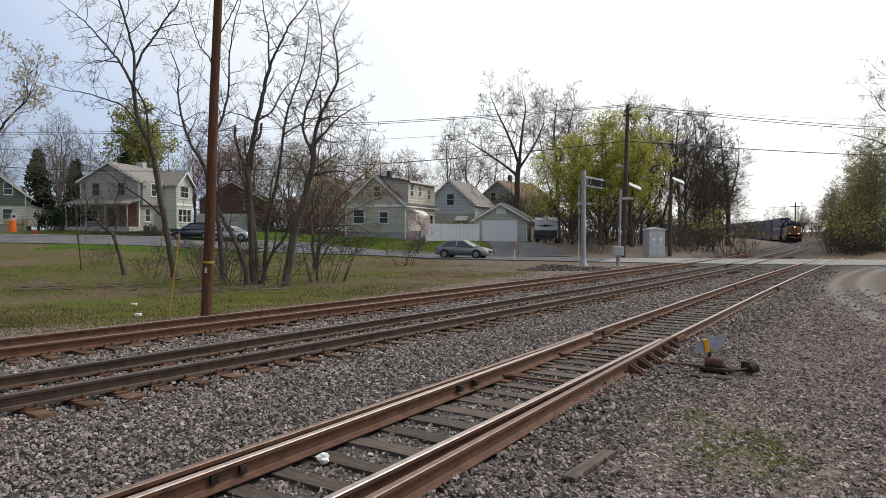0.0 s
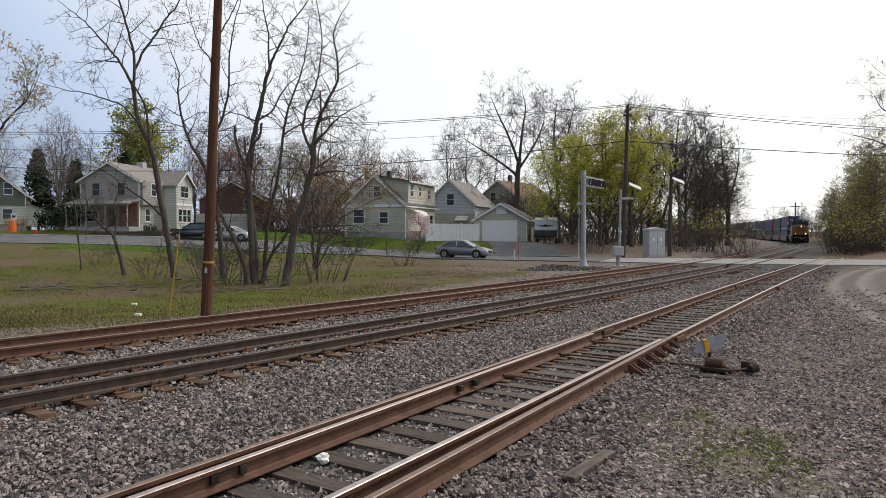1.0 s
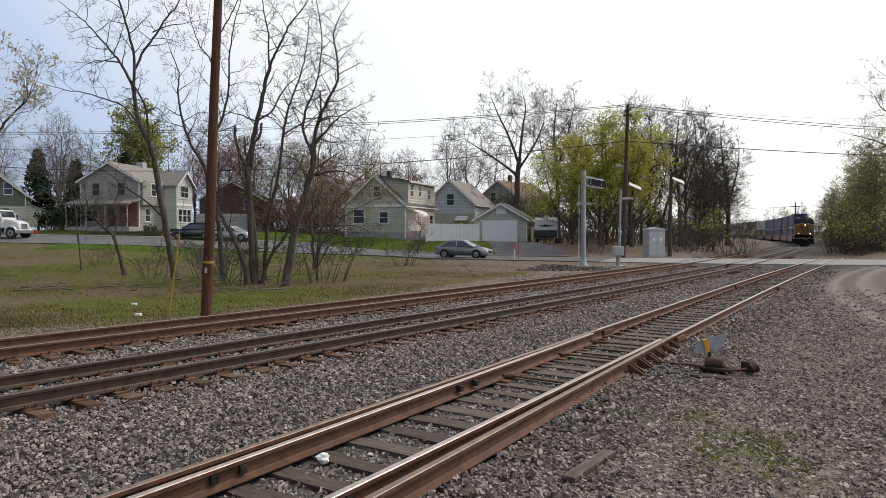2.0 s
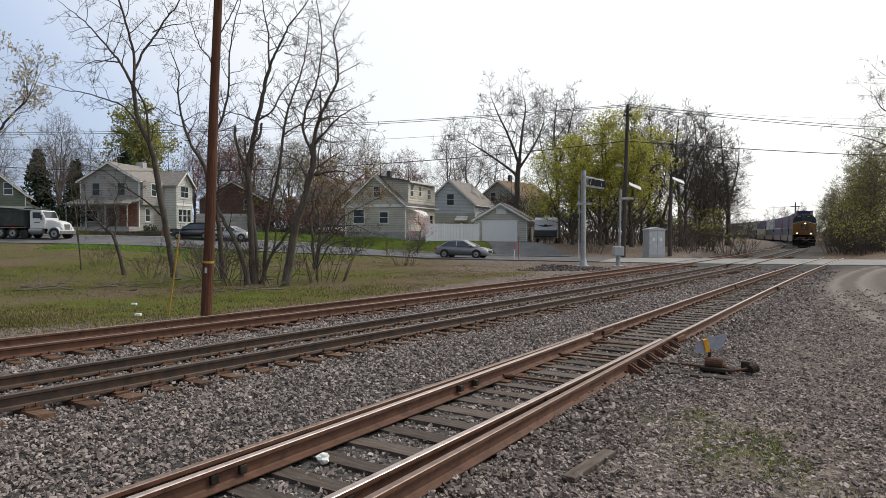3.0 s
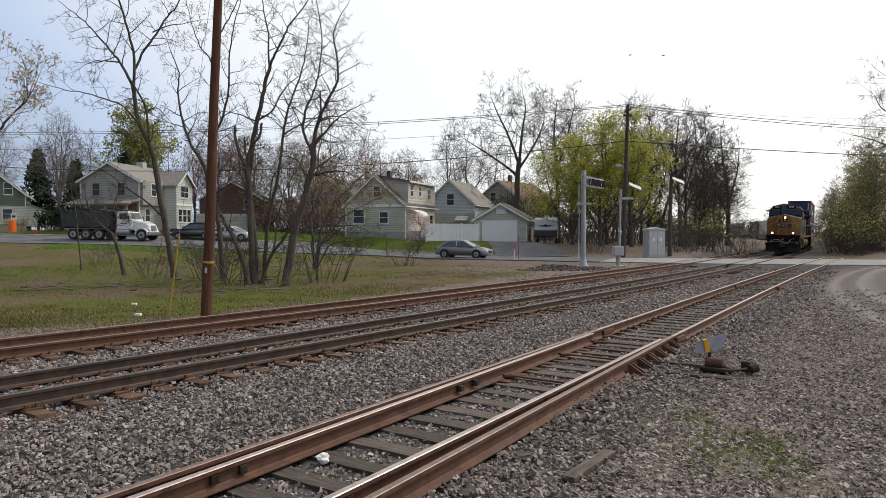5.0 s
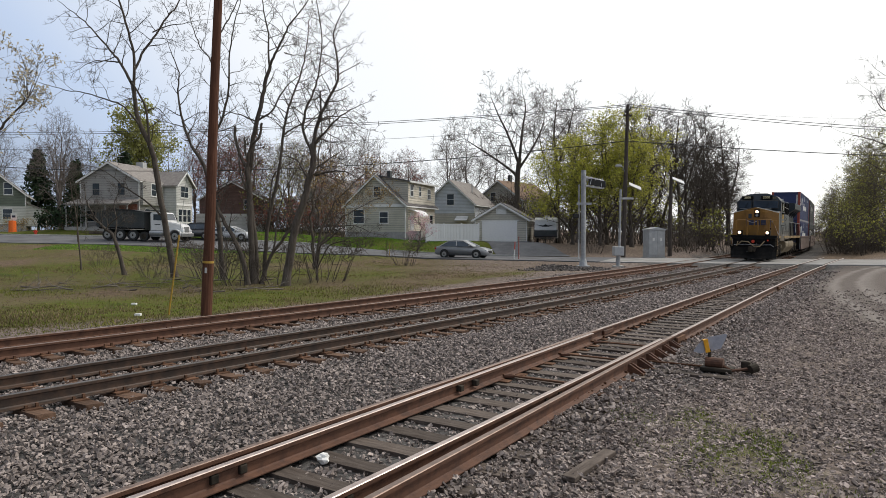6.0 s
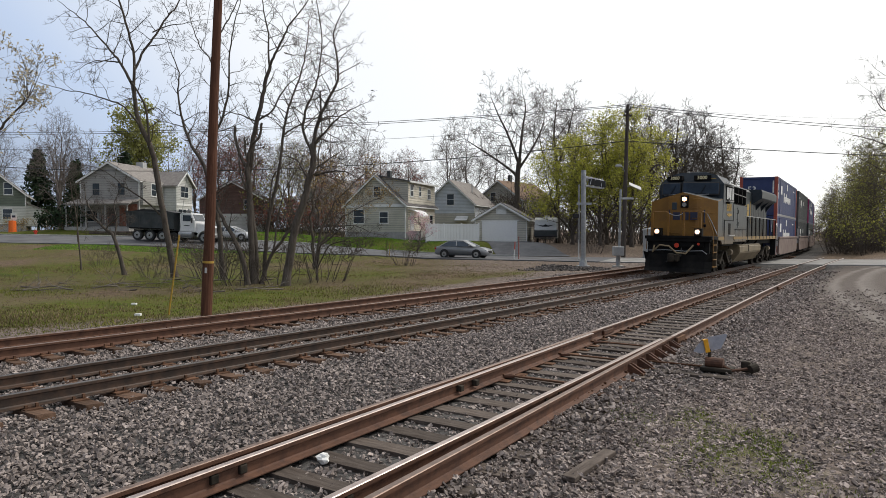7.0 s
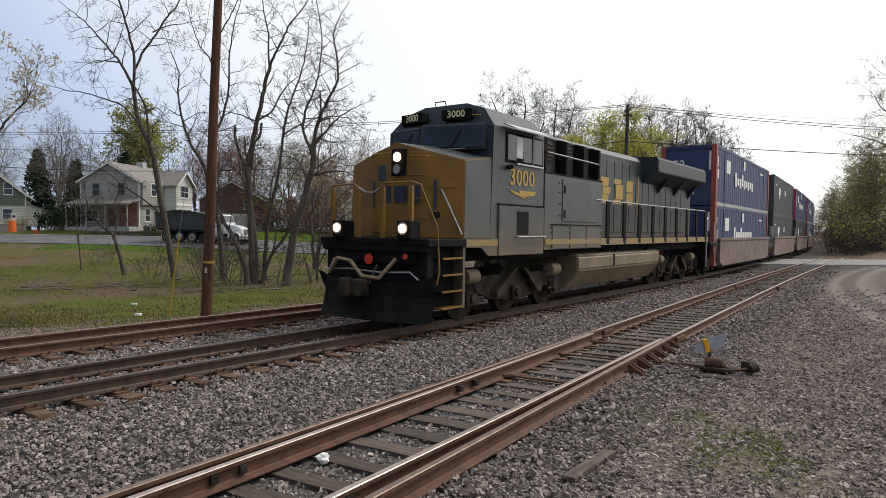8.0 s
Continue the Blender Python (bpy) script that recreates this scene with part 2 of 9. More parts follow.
def street_dist(x, y):
    """Distance from the street's centre line, the street's height there, and the way along it."""
    best, hz, al = np.full(np.shape(x), 1e9), np.zeros(np.shape(x)), np.zeros(np.shape(x))
    run = 0.0
    for (ax, ay, az), (bx, by, bz) in zip(STREET, STREET[1:]):
        L2 = (bx - ax) ** 2 + (by - ay) ** 2
        t = np.clip(((x - ax) * (bx - ax) + (y - ay) * (by - ay)) / L2, 0, 1)
        d = np.hypot(x - ax - t * (bx - ax), y - ay - t * (by - ay))
        m = d < best
        best, hz, al = np.where(m, d, best), np.where(m, az + t * (bz - az), hz), np.where(m, run + t * math.sqrt(L2), al)
        run += math.sqrt(L2)
    return best, hz + street_tilt(x, y), al


def street_half(al):
    """Half the width of the pavement: a wide apron at the crossing."""
    return np.interp(al, [0, 150, 162, 172, 185, 300], [4.6, 4.0, 5.0, 5.2, 5.2, 4.5])


def ground_z(x, y):
    x, y = np.asarray(x, dtype=float), np.asarray(y, dtype=float)
    num, den = np.zeros(x.shape), np.zeros(x.shape)
    for px, py, pz in HILL + [(a, b, c - 0.05) for a, b, c in STREET]:
        w = 1.0 / ((x - px) ** 2 + (y - py) ** 2 + 6.0) ** 1.6
        num, den = num + w * pz, den + w
    z = num / den
    # street bench
    d, hz, al = street_dist(x, y)
    half = street_half(al)
    z = z + (hz - 0.08 - z) * (1 - smooth01(d, half + 0.3, half + 5.0))
    # track bed
    s, o = main_coords(x, y)
    s2, o2 = side_coords(x, y)
    bed = np.maximum(1 - smooth01(np.abs(o - OFF_A / 2), 3.6, 5.2), 1 - smooth01(np.abs(o2), 1.8, 4.0))
    bed = bed * smooth01(300 - s, 0, 20)
    between = (o > 0) & (o2 < 0) & (s < 60)
    bed = np.where(between, 1.0, bed)
    level = np.where(o2 > -1.9, -0.245, -0.23) + np.where(o < OFF_A - 1.5, -0.03, 0)
    zb = z + (level - z) * bed
    oncross = 1 - smooth01(d, half + 0.3, half + 1.6)
    z = np.where(bed > 0, np.where(oncross > 0.01, (hz - 0.06) * oncross + zb * (1 - oncross), zb), z)
    return z


gx = np.concatenate([-np.geomspace(900, 32, 34), np.arange(-30, 44, 0.3), np.geomspace(45, 900, 34)])
gy = np.concatenate([-np.geomspace(400, 5, 16), np.arange(-4, 80, 0.3), np.geomspace(81, 1500, 40)])
GX, GY = np.meshgrid(gx, gy)
GZ = ground_z(GX, GY)
rs = np.random.RandomState(3)
GZ = GZ + rs.normal(0, 0.008, GZ.shape) * (np.hypot(GX, GY) < 60)
ny, nx = GX.shape
idx = np.arange(nx * ny).reshape(ny, nx)
quads = np.stack([idx[:-1, :-1], idx[:-1, 1:], idx[1:, 1:], idx[1:, :-1]], -1).reshape(-1, 4)


def wave(x, y, f, seed):
    """Cheap smooth noise between -1 and 1 for plans."""
    r = np.random.RandomState(seed)
    v = 0 * x
    for _ in range(6):
        a, k, ph = r.uniform(0, 6.28), f * r.uniform(0.5, 2.0), r.uniform(0, 6.28)
        v = v + np.sin((x * math.cos(a) + y * math.sin(a)) * k + ph)
    return v / 3.2


_s, _o = main_coords(GX, GY)
_s2, _o2 = side_coords(GX, GY)
_d, _hz, _al = street_dist(GX, GY)
wob = wave(GX, GY, 0.8, 5) * 0.5
stone_zone = np.maximum(1 - smooth01(np.abs(_o - OFF_A / 2) + wob, 3.9, 4.8), np.where((_o > 0) & (_o2 < 1.6), 1.0, 0.0)) * (_s < 300)
stone_zone = np.maximum(stone_zone, 1 - smooth01(np.abs(_o2) + wob * 0.4, 1.5, 2.4))
left = smooth01(OFF_A - 4.0 - _o + wob * 1.5, 0, 1.2)
litter_zone = 0.85 * smooth01(GY - 0.25 * GX, 44, 49) * smooth01(_o, 2.4, 4.0) * (_d > street_half(_al) + 0.5)
lawn = np.clip(left * np.clip(0.55 + 0.5 * wave(GX, GY, 0.25, 8) + 0.3 * wave(GX, GY, 1.1, 9), 0, 1), 0, 1)
yard = smooth01(GX, -3, 3) * smooth01(GY, 36, 41) * (1 - smooth01(GY - 0.3 * (15 - GX), 56, 62))
left = left * (1 - 0.75 * yard)
lawn = lawn * (1 - yard)
lawn = np.where((_d < 14) & (GY > 62) & (GX < 5), 1.0, lawn) * left
bare = smooth01(GX, 8.0, 10.5) * smooth01(GY, 50, 54)         # trodden gravel and leaf litter round the signal gear
left, lawn = left * (1 - 0.55 * bare), lawn * (1 - bare)
patch = np.exp(-(((GX - 3.05) / 0.6) ** 2 + ((GY - 6.5) / 0.8) ** 2)) + 0.6 * np.exp(-(((GX - 2.8) / 0.6) ** 2 + ((GY - 8.0) / 0.4) ** 2))
weeds = 0.5 * np.clip(patch * (0.7 + 0.8 * wave(GX, GY, 5, 12)), 0, 1)
TURN = (79.7, -10.3, 74.0)           # wheel ruts of the dirt track follow a circle: centre and radius
dust = smooth01(TURN[2] - np.hypot(GX - TURN[0], GY - TURN[1]) + 0.5 * wave(GX, GY, 0.5, 14), -1.8, 0.3) * (1 - left) * smooth01(GY, 5, 10) * (GY < 60)

m, nt, p = nodes_of("ground")
zn = nt.nodes.new("ShaderNodeVertexColor")
zn.layer_name = "zones"
sep = nt.nodes.new("ShaderNodeSeparateColor")
nt.links.new(zn.outputs[0], sep.inputs[0])
nA, nB, nC = noise_node(nt, 0.6, 6, 0.7), noise_node(nt, 35, 4, 0.75), noise_node(nt, 4.0, 5, 0.7)
base_c = ramp(nt, nC.outputs[0], [(0.3, (0.11, 0.088, 0.076)), (0.7, (0.195, 0.158, 0.137))])
stone_c = ramp(nt, nC.outputs[0], [(0.3, (0.055, 0.052, 0.05)), (0.7, (0.11, 0.104, 0.1))])
grass_c = ramp(nt, nA.outputs[0], [(0.3, (0.038, 0.066, 0.009)), (0.5, (0.088, 0.105, 0.017)), (0.7, (0.1, 0.072, 0.04))])
straw_c = ramp(nt, nC.outputs[0], [(0.3, (0.066, 0.046, 0.03)), (0.7, (0.19, 0.14, 0.098))])
# pale packed ruts on the dirt track
tcr, rut, rutn = nt.nodes.new("ShaderNodeTexCoord"), nt.nodes.new("ShaderNodeVectorMath"), nt.nodes.new("ShaderNodeMath")
rut.operation = 'DISTANCE'
rut.inputs[1].default_value = (TURN[0], TURN[1], 0)
nt.links.new(tcr.outputs["Object"], rut.inputs[0])
rutn.operation = 'MULTIPLY_ADD'
rutn.inputs[1].default_value, rutn.inputs[2].default_value = -0.1, TURN[2] * 0.1
nt.links.new(rut.outputs["Value"], rutn.inputs[0])
rutw = nt.nodes.new("ShaderNodeMath")
rutw.operation = 'MULTIPLY_ADD'
rutw.inputs[1].default_value = 0.07
nt.links.new(nA.outputs[0], rutw.inputs[0])
nt.links.new(rutn.outputs[0], rutw.inputs[2])
DIM, LIT = (0.14, 0.12, 0.108), (0.225, 0.2, 0.182)
mid_ = (0.19, 0.168, 0.152)
dust_c = ramp(nt, rutw.outputs[0], [(0.02, DIM), (0.055, LIT), (0.085, DIM), (0.125, DIM), (0.15, LIT), (0.175, mid_), (0.21, DIM), (0.25, DIM), (0.285, LIT), (0.32, mid_), (0.36, DIM),
                                    (0.42, LIT), (0.47, mid_), (0.54, DIM), (0.6, LIT), (0.7, mid_), (0.82, LIT)])
vor = nt.nodes.new("ShaderNodeTexVoronoi")
vor.inputs["Scale"].default_value = 16
tcv = nt.nodes.new("ShaderNodeTexCoord")
nt.links.new(tcv.outputs["Object"], vor.inputs["Vector"])
peb = ramp(nt, vor.outputs["Color"], [(0.1, (0.4,) * 3), (0.9, (1.75,) * 3)])
base_c = mixc(nt, 0.8, base_c, peb, 'MULTIPLY')
stone_c = mixc(nt, 0.8, stone_c, peb, 'MULTIPLY')
al_ = nt.nodes.new("ShaderNodeVertexColor")
al_.layer_name = "zones2"
sep2 = nt.nodes.new("ShaderNodeSeparateColor")
nt.links.new(al_.outputs[0], sep2.inputs[0])
col = mixc(nt, sep.outputs[2], base_c, stone_c)
col = mixc(nt, sep.outputs[1], col, dust_c)
col = mixc(nt, sep2.outputs[0], col, straw_c)
fine = nt.nodes.new("ShaderNodeMath")
fine.operation = 'MULTIPLY_ADD'
nt.links.new(nC.outputs[0], fine.inputs[0])
fine.inputs[1].default_value = 4.2
fine.inputs[2].default_value = -2.12
add = nt.nodes.new("ShaderNodeMath")
add.use_clamp = True
nt.links.new(sep.outputs[0], add.inputs[0])
mul = nt.nodes.new("ShaderNodeMath")
mul.operation = 'MULTIPLY'
nt.links.new(fine.outputs[0], mul.inputs[0])
nt.links.new(sep.outputs[0], mul.inputs[1])
nt.links.new(mul.outputs[0], add.inputs[1])
col = mixc(nt, add.outputs[0], col, grass_c)
gr = ramp(nt, nB.outputs[0], [(0.25, (0.7,) * 3), (0.75, (1.25,) * 3)])
col = mixc(nt, 0.7, col, gr, 'MULTIPLY')
nt.links.new(col, p.inputs["Base Color"])
p.inputs["Roughness"].default_value = 0.95
p.inputs["Specular IOR Level"].default_value = 0.05
bump(nt, p, nB.outputs[0], 0.7, 0.03)
M["ground"] = m
ground = fast_mesh("ground", np.stack([GX, GY, GZ], -1).reshape(-1, 3), quads, M["ground"], smooth=True)
tagged(ground, "rolling ground of gravel, dirt and patchy spring grass", "ground", kind="structure")
for lname, chans in (("zones", (np.maximum(lawn, weeds), dust, stone_zone)), ("zones2", (np.maximum(left, litter_zone),) * 3)):
    ca = ground.data.color_attributes.new(lname, 'FLOAT_COLOR', 'POINT')
    ca.data.foreach_set("color", np.stack([c.ravel() for c in chans] + [np.ones(nx * ny)], -1).astype(np.float32).ravel())


def ribbon(name, mat, lo, hi, lift, a0, a1, step=1.5, thick=0.12):
    """A strip of the street between offsets lo and hi from its centre line (functions of the way along it)."""
    P = np.array(STREET)
    run = np.concatenate([[0], np.cumsum(np.hypot(*np.diff(P[:, :2], axis=0).T))])
    al = np.arange(a0, a1, step)
    al = np.append(al, a1)
    # rounded centre line
    c = np.stack([np.mean([np.interp(np.clip(al + k, 0, run[-1]), run, P[:, j]) for k in np.linspace(-5, 5, 11)], 0) for j in range(3)], -1)
    t = np.gradient(c[:, :2], axis=0)
    t /= np.maximum(np.hypot(t[:, 0], t[:, 1]), 1e-6)[:, None]
    nrm = np.stack([-t[:, 1], t[:, 0]], -1)
    vs = []
    for i, a in enumerate(al):
        for o in np.linspace(lo(a), hi(a), 5):
            q = c[i, :2] + nrm[i] * o
            vs.append((q[0], q[1], c[i, 2] + lift + float(street_tilt(q[0], q[1]))))
    n = len(al)
    fs, k = [], 5
    for i in range(n - 1):
        for j in range(k - 1):
            fs.append((i * k + j, i * k + j + 1, (i + 1) * k + j + 1, (i + 1) * k + j))
    base = len(vs)
    vs += [(x, y, z - thick) for x, y, z in vs]
    for i in range(n - 1):
        fs.append((i * k, (i + 1) * k, base + (i + 1) * k, base + i * k))
        fs.append((i * k + k - 1, base + i * k + k - 1, base + (i + 1) * k + k - 1, (i + 1) * k + k - 1))
    for j in range(k - 1):
        fs.append((j, base + j, base + j + 1, j + 1))
        e = (n - 1) * k
        fs.append((e + j, e + j + 1, base + e + j + 1, base + e + j))
    ob = mesh_ob(name, vs, fs, mat)
    bm = bmesh.new()
    bm.from_mesh(ob.data)
    bmesh.ops.recalc_face_normals(bm, faces=bm.faces[:])
    bm.to_mesh(ob.data)
    bm.free()
    return ob


half_at = lambda a: float(street_half(a))
tagged(ribbon("road", M["street"], lambda a: -half_at(a), half_at, 0.0, 2, 156), "grey asphalt street running down to the railway crossing", "road", kind="structure")
tagged(ribbon("crossing", M["asphalt"], lambda a: -half_at(a), half_at, 0.0, 156, 255), "pale dusty asphalt of the level crossing", "road", kind="structure")

# ---------------------------------------------------------------- rails and ties
RAIL = [(-0.076, -0.186), (0.076, -0.186), (0.076, -0.176), (0.02, -0.160), (0.009, -0.145), (0.009, -0.055), (0.036, -0.040), (0.036, -0.006), (0.028, 0.0),
        (-0.028, 0.0), (-0.036, -0.006), (-0.036, -0.040), (-0.009, -0.055), (-0.009, -0.145), (-0.02, -0.160), (-0.076, -0.176)]


def rail(name, pts, top, parent, side=None):
    """Sweep the rail's section along points (x, y, z, heading)."""
    vs, fs, mi = [], [], []
    k = len(RAIL)
    for x, y, z, h in pts:
        for u, v in RAIL:
            vs.append((x + u * math.cos(h), y - u * math.sin(h), z + v))
    for i in range(len(pts) - 1):
        for j in range(k):
            j2 = (j + 1) % k
            fs.append((i * k + j, (i + 1) * k + j, (i + 1) * k + j2, i * k + j2))
            mi.append(1 if j in (7, 8, 9) else 0)
    fs.append(tuple(range(k)))
    fs.append(tuple(reversed(range((len(pts) - 1) * k, len(pts) * k))))
    mi += [0, 0]
    return mesh_ob(name, vs, fs, [side or M["rail"], top], parent, mat_idx=mi)


def tie_mesh(name, L, seed, mat):
    bm = bmesh.new()
    bm_box(bm, -L / 2, L / 2, -0.115, 0.115, -0.17, 0.0)
    r = random.Random(seed)
    bmesh.ops.subdivide_edges(bm, edges=[e for e in bm.edges if abs(e.verts[0].co.x - e.verts[1].co.x) > 0.5], cuts=3)
    for v in bm.verts:
        v.co += Vector((r.uniform(-0.03, 0.03), r.uniform(-0.012, 0.012), r.uniform(-0.012, 0.004)))
    me = bpy.data.meshes.new(name)
    bm.to_mesh(me)
    bm.free()
    me.materials.append(mat)
    return me


TIES = [tie_mesh("tie", 2.6, k, M["tie"]) for k in range(4)]
TIES_RUSTY = [tie_mesh("tie", 2.6, k + 9, M["tie_rusty"]) for k in range(4)]


def plates(bm, x, y, z, h, r, side):
    """Tie plate with four spikes under a rail."""
    m = Matrix.Translation((x, y, z)) @ Matrix.Rotation(-h, 4, 'Z')
    bm_box(bm, -0.19, 0.19, -0.095, 0.095, 0.0, 0.018, m=m)
    for sx in (-0.1, 0.1):
        for sy in (-0.06, 0.06):
            if r.random() < 0.8:
                bm_box(bm, sx - 0.02, sx + 0.02, sy - 0.015, sy + 0.015, 0.018, 0.05 + r.uniform(0, 0.025), m=m)


def lay_track(name, at, s0, s1, tie0, tie1, top, label, tie_meshes, cant=0.0, gauge=0.753, side=None):
    tr = thing(name, Matrix.Identity(4), label, "railway track", kind="structure")
    for o in (-gauge, gauge):
        ss = np.concatenate([np.arange(s0, 100, 1.0), np.arange(100, s1, 3.0)]) if s1 > 100 else np.arange(s0, s1, 1.0)
        pts = []
        for s in ss:
            x, y, h = at(float(s), o)
            pts.append((float(x), float(y), cant if o > 0 else 0.0, float(h)))
        rail("rail", pts, top, tr, side)
    r = random.Random(len(name))
    bm = bmesh.new()
    s, k = tie0, 0
    while s < tie1:
        x, y, h = at(s, 0.0)
        t = new("tie", tie_meshes[r.randrange(4)])
        t.parent = tr
        roll = math.atan2(cant, 2 * gauge)
        t.matrix_basis = Matrix.Translation((x, y, cant / 2 - 0.206 + r.uniform(-0.006, 0.004))) @ Matrix.Rotation(-h + r.uniform(-0.02, 0.02), 4, 'Z') @ Matrix.Rotation(-roll, 4, 'Y')
        for o in (-gauge, gauge):
            px, py, ph = at(s, o)
            plates(bm, px, py, (cant if o > 0 else 0) - 0.206, ph, r, o)
        s += 0.52 + r.uniform(-0.03, 0.03)
        k += 1
    part("tie_plates", bm, M["plate"], tr)["kind"] = "stuff"
    return tr


lay_track("track_far", lambda s, o: main_at(s, o + OFF_A), -50, 400, -14, 62, M["railtop_rusty"], "main line track with rusty rails on stone ballast", TIES_RUSTY, CANT)
lay_track("track_near", main_at, -50, 400, -14, 62, M["railtop_dark"], "main line track with dark greasy rails on stone ballast", TIES_RUSTY, CANT, side=M["rail_dark"])
SD = lay_track("track_siding", lambda s, o: side_at(s, o), 13.0, 65, -2.0, 44, M["railtop_worn"], "siding track with weathered wooden ties and a switch", TIES, 0.0)
TIP = 13.0


def flangeways(at, s0, s1, offs):
    """Dark rubber-lined gaps along the rails where the road crosses them."""
    for o in offs:
        vs, fs = [], []
        n = int((s1 - s0) / 0.75)
        for k in range(n + 1):
            for do in (-0.075, 0.075):
                x, y, h = at(s0 + (s1 - s0) * k / n, o + do)
                d, hz_, al = street_dist(np.array(float(x)), np.array(float(y)))
                vs.append((float(x), float(y), min(float(hz_) + 0.014, -0.008)))
            if k:
                fs.append((2 * k - 2, 2 * k - 1, 2 * k + 1, 2 * k))
        tagged(mesh_ob("flangeway", vs, fs, M["tie"]), "dark gap beside a rail in the crossing", "flangeway", kind="structure")


def side_rail(name, f, s0, s1, top):
    pts = []
    for s in np.arange(s0, s1 + 0.01, 0.5):
        x, y, h = side_at(float(s), f(float(s)))
        pts.append((float(x), float(y), 0.0, float(h)))
    return rail(name, pts, top, SD)


side_rail("rail", lambda s: -0.745, -5, TIP, M["railtop_rusty"])
side_rail("rail", lambda s: 0.753 + 0.0193 * (TIP - s), -5, TIP, M["railtop_rusty"])
side_rail("switch_blade", lambda s: -0.665 + 0.0125 * (TIP - s), -5, TIP - 0.2, M["railtop_worn"])
side_rail("switch_blade", lambda s: 0.675 + 0.0005 * (TIP - s), -5, TIP - 0.2, M["railtop_worn"])


def side_box(name, s, o, ds, do, z0, z1, mat, yaw=0.0, bev=0.01, parent=None):
    x, y, h = side_at(float(s), float(o))
    return part(name, bm_box(bmesh.new(), -do / 2, do / 2, -ds / 2, ds / 2, z0, z1, bev, Matrix.Translation((float(x), float(y), 0)) @ Matrix.Rotation(-h + radians(yaw), 4, 'Z')), mat, parent or SD)


flangeways(side_at, 49.0, 63.0, (-0.64, 0.64))
flangeways(main_at, 37.0, 50.0, (-0.64, 0.64))
flangeways(lambda s, o: main_at(s, o + OFF_A), 38.0, 51.0, (-0.64, 0.64))
for k in range(9):                     # slide plates and rail braces at the points
    s = TIP - 0.3 - k * 0.52
    for sg in (-1, 1):
        o = (-0.745 if sg < 0 else 0.753 + 0.0193 * (TIP - s))
        side_box("slide_plate", s, o - sg * 0.03, 0.16, 0.62, -0.206, -0.186, M["plate"])
        if k < 6:
            x, y, h = side_at(float(s), o + sg * 0.16)
            mb = Matrix.Translation((float(x), float(y), -0.19)) @ Matrix.Rotation(-h, 4, 'Z')
            bm = bmesh.new()
            for dy in (-0.06, 0.06):
                bm_prism(bm, [(-sg * 0.12, 0.14), (-sg * 0.08, 0.14), (sg * 0.12, 0.02), (sg * 0.12, 0.0), (-sg * 0.12, 0.0)], "y", dy - 0.012, dy + 0.012)
            bm.transform(mb)
            part("rail_brace", bm, M["rail"], SD)
for s in (TIP - 0.6, TIP - 2.2, TIP - 4.3):
    side_box("switch_rod", s, 0.0, 0.05, 1.5, -0.16, -0.13, M["plate"])
    for o in (-0.5, 0.45):
        side_box("rod_clip", s, o, 0.1, 0.16, -0.175, -0.13, M["rail"], 25)
for s in (TIP - 5.2, TIP - 5.6, TIP - 9.2, TIP - 9.5):
    for o in (-0.56, 0.66):
        x, y, h = side_at(float(s), o)
        part("heel_bolt", bm_box(bmesh.new(), -0.05, 0.05, -0.04, 0.04, -0.13, -0.05, 0.01, Matrix.Translation((float(x), float(y), 0)) @ Matrix.Rotation(-h, 4, 'Z')), M["truck_iron"], SD)
for s, ln, ds, col in ((13.6, 0.6, 0.09, 0), (28.5, 0.7, 0.09, 0)):
    side_box("joint_bar", s, -0.72, ln, 0.05, -0.15, -0.06, M["rail"])
    side_box("joint_bar", s - 0.2, 0.81, ln, 0.06, -0.15, -0.05, M["plate"])
for s in (TIP - 0.75, TIP - 1.45):
    side_box("headblock_tie", s - 0.9, 1.25, 0.23, 2.0, -0.38, -0.2, M["tie"], 0, 0.015)


# ---------------------------------------------------------------- the train
def road_dust(name, a, b):
    """Grey paint under brown road dust that thins out up the side."""
    m = surface(name, a, b, 1.2, 0.45, 0, 40, 0.0, dirt=tuple(v * 0.7 for v in a), dirt_amt=0.5)
    nt = m.node_tree
    p = nt.nodes["Principled BSDF"]
    tc, sx = nt.nodes.new("ShaderNodeTexCoord"), nt.nodes.new("ShaderNodeSeparateXYZ")
    nt.links.new(tc.outputs["Object"], sx.inputs[0])
    n = noise_node(nt, 1.4, 6, 0.7, stretch=(1, 1, 0.35))
    ad = nt.nodes.new("ShaderNodeMath")
    ad.operation = 'MULTIPLY_ADD'
    ad.inputs[1].default_value = -1.6
    nt.links.new(n.outputs[0], ad.inputs[0])
    nt.links.new(sx.outputs[2], ad.inputs[2])
    dv = nt.nodes.new("ShaderNodeMath")
    dv.operation = 'MULTIPLY'
    dv.inputs[1].default_value = 0.3
    nt.links.new(ad.outputs[0], dv.inputs[0])
    f = ramp(nt, dv.outputs[0], [(0.2, (0.8,) * 3), (0.48, (0.0,) * 3)])
    col = p.inputs["Base Color"].links[0].from_socket
    nt.links.new(mixc(nt, f, col, (0.15, 0.108, 0.064)), p.inputs["Base Color"])
    return m


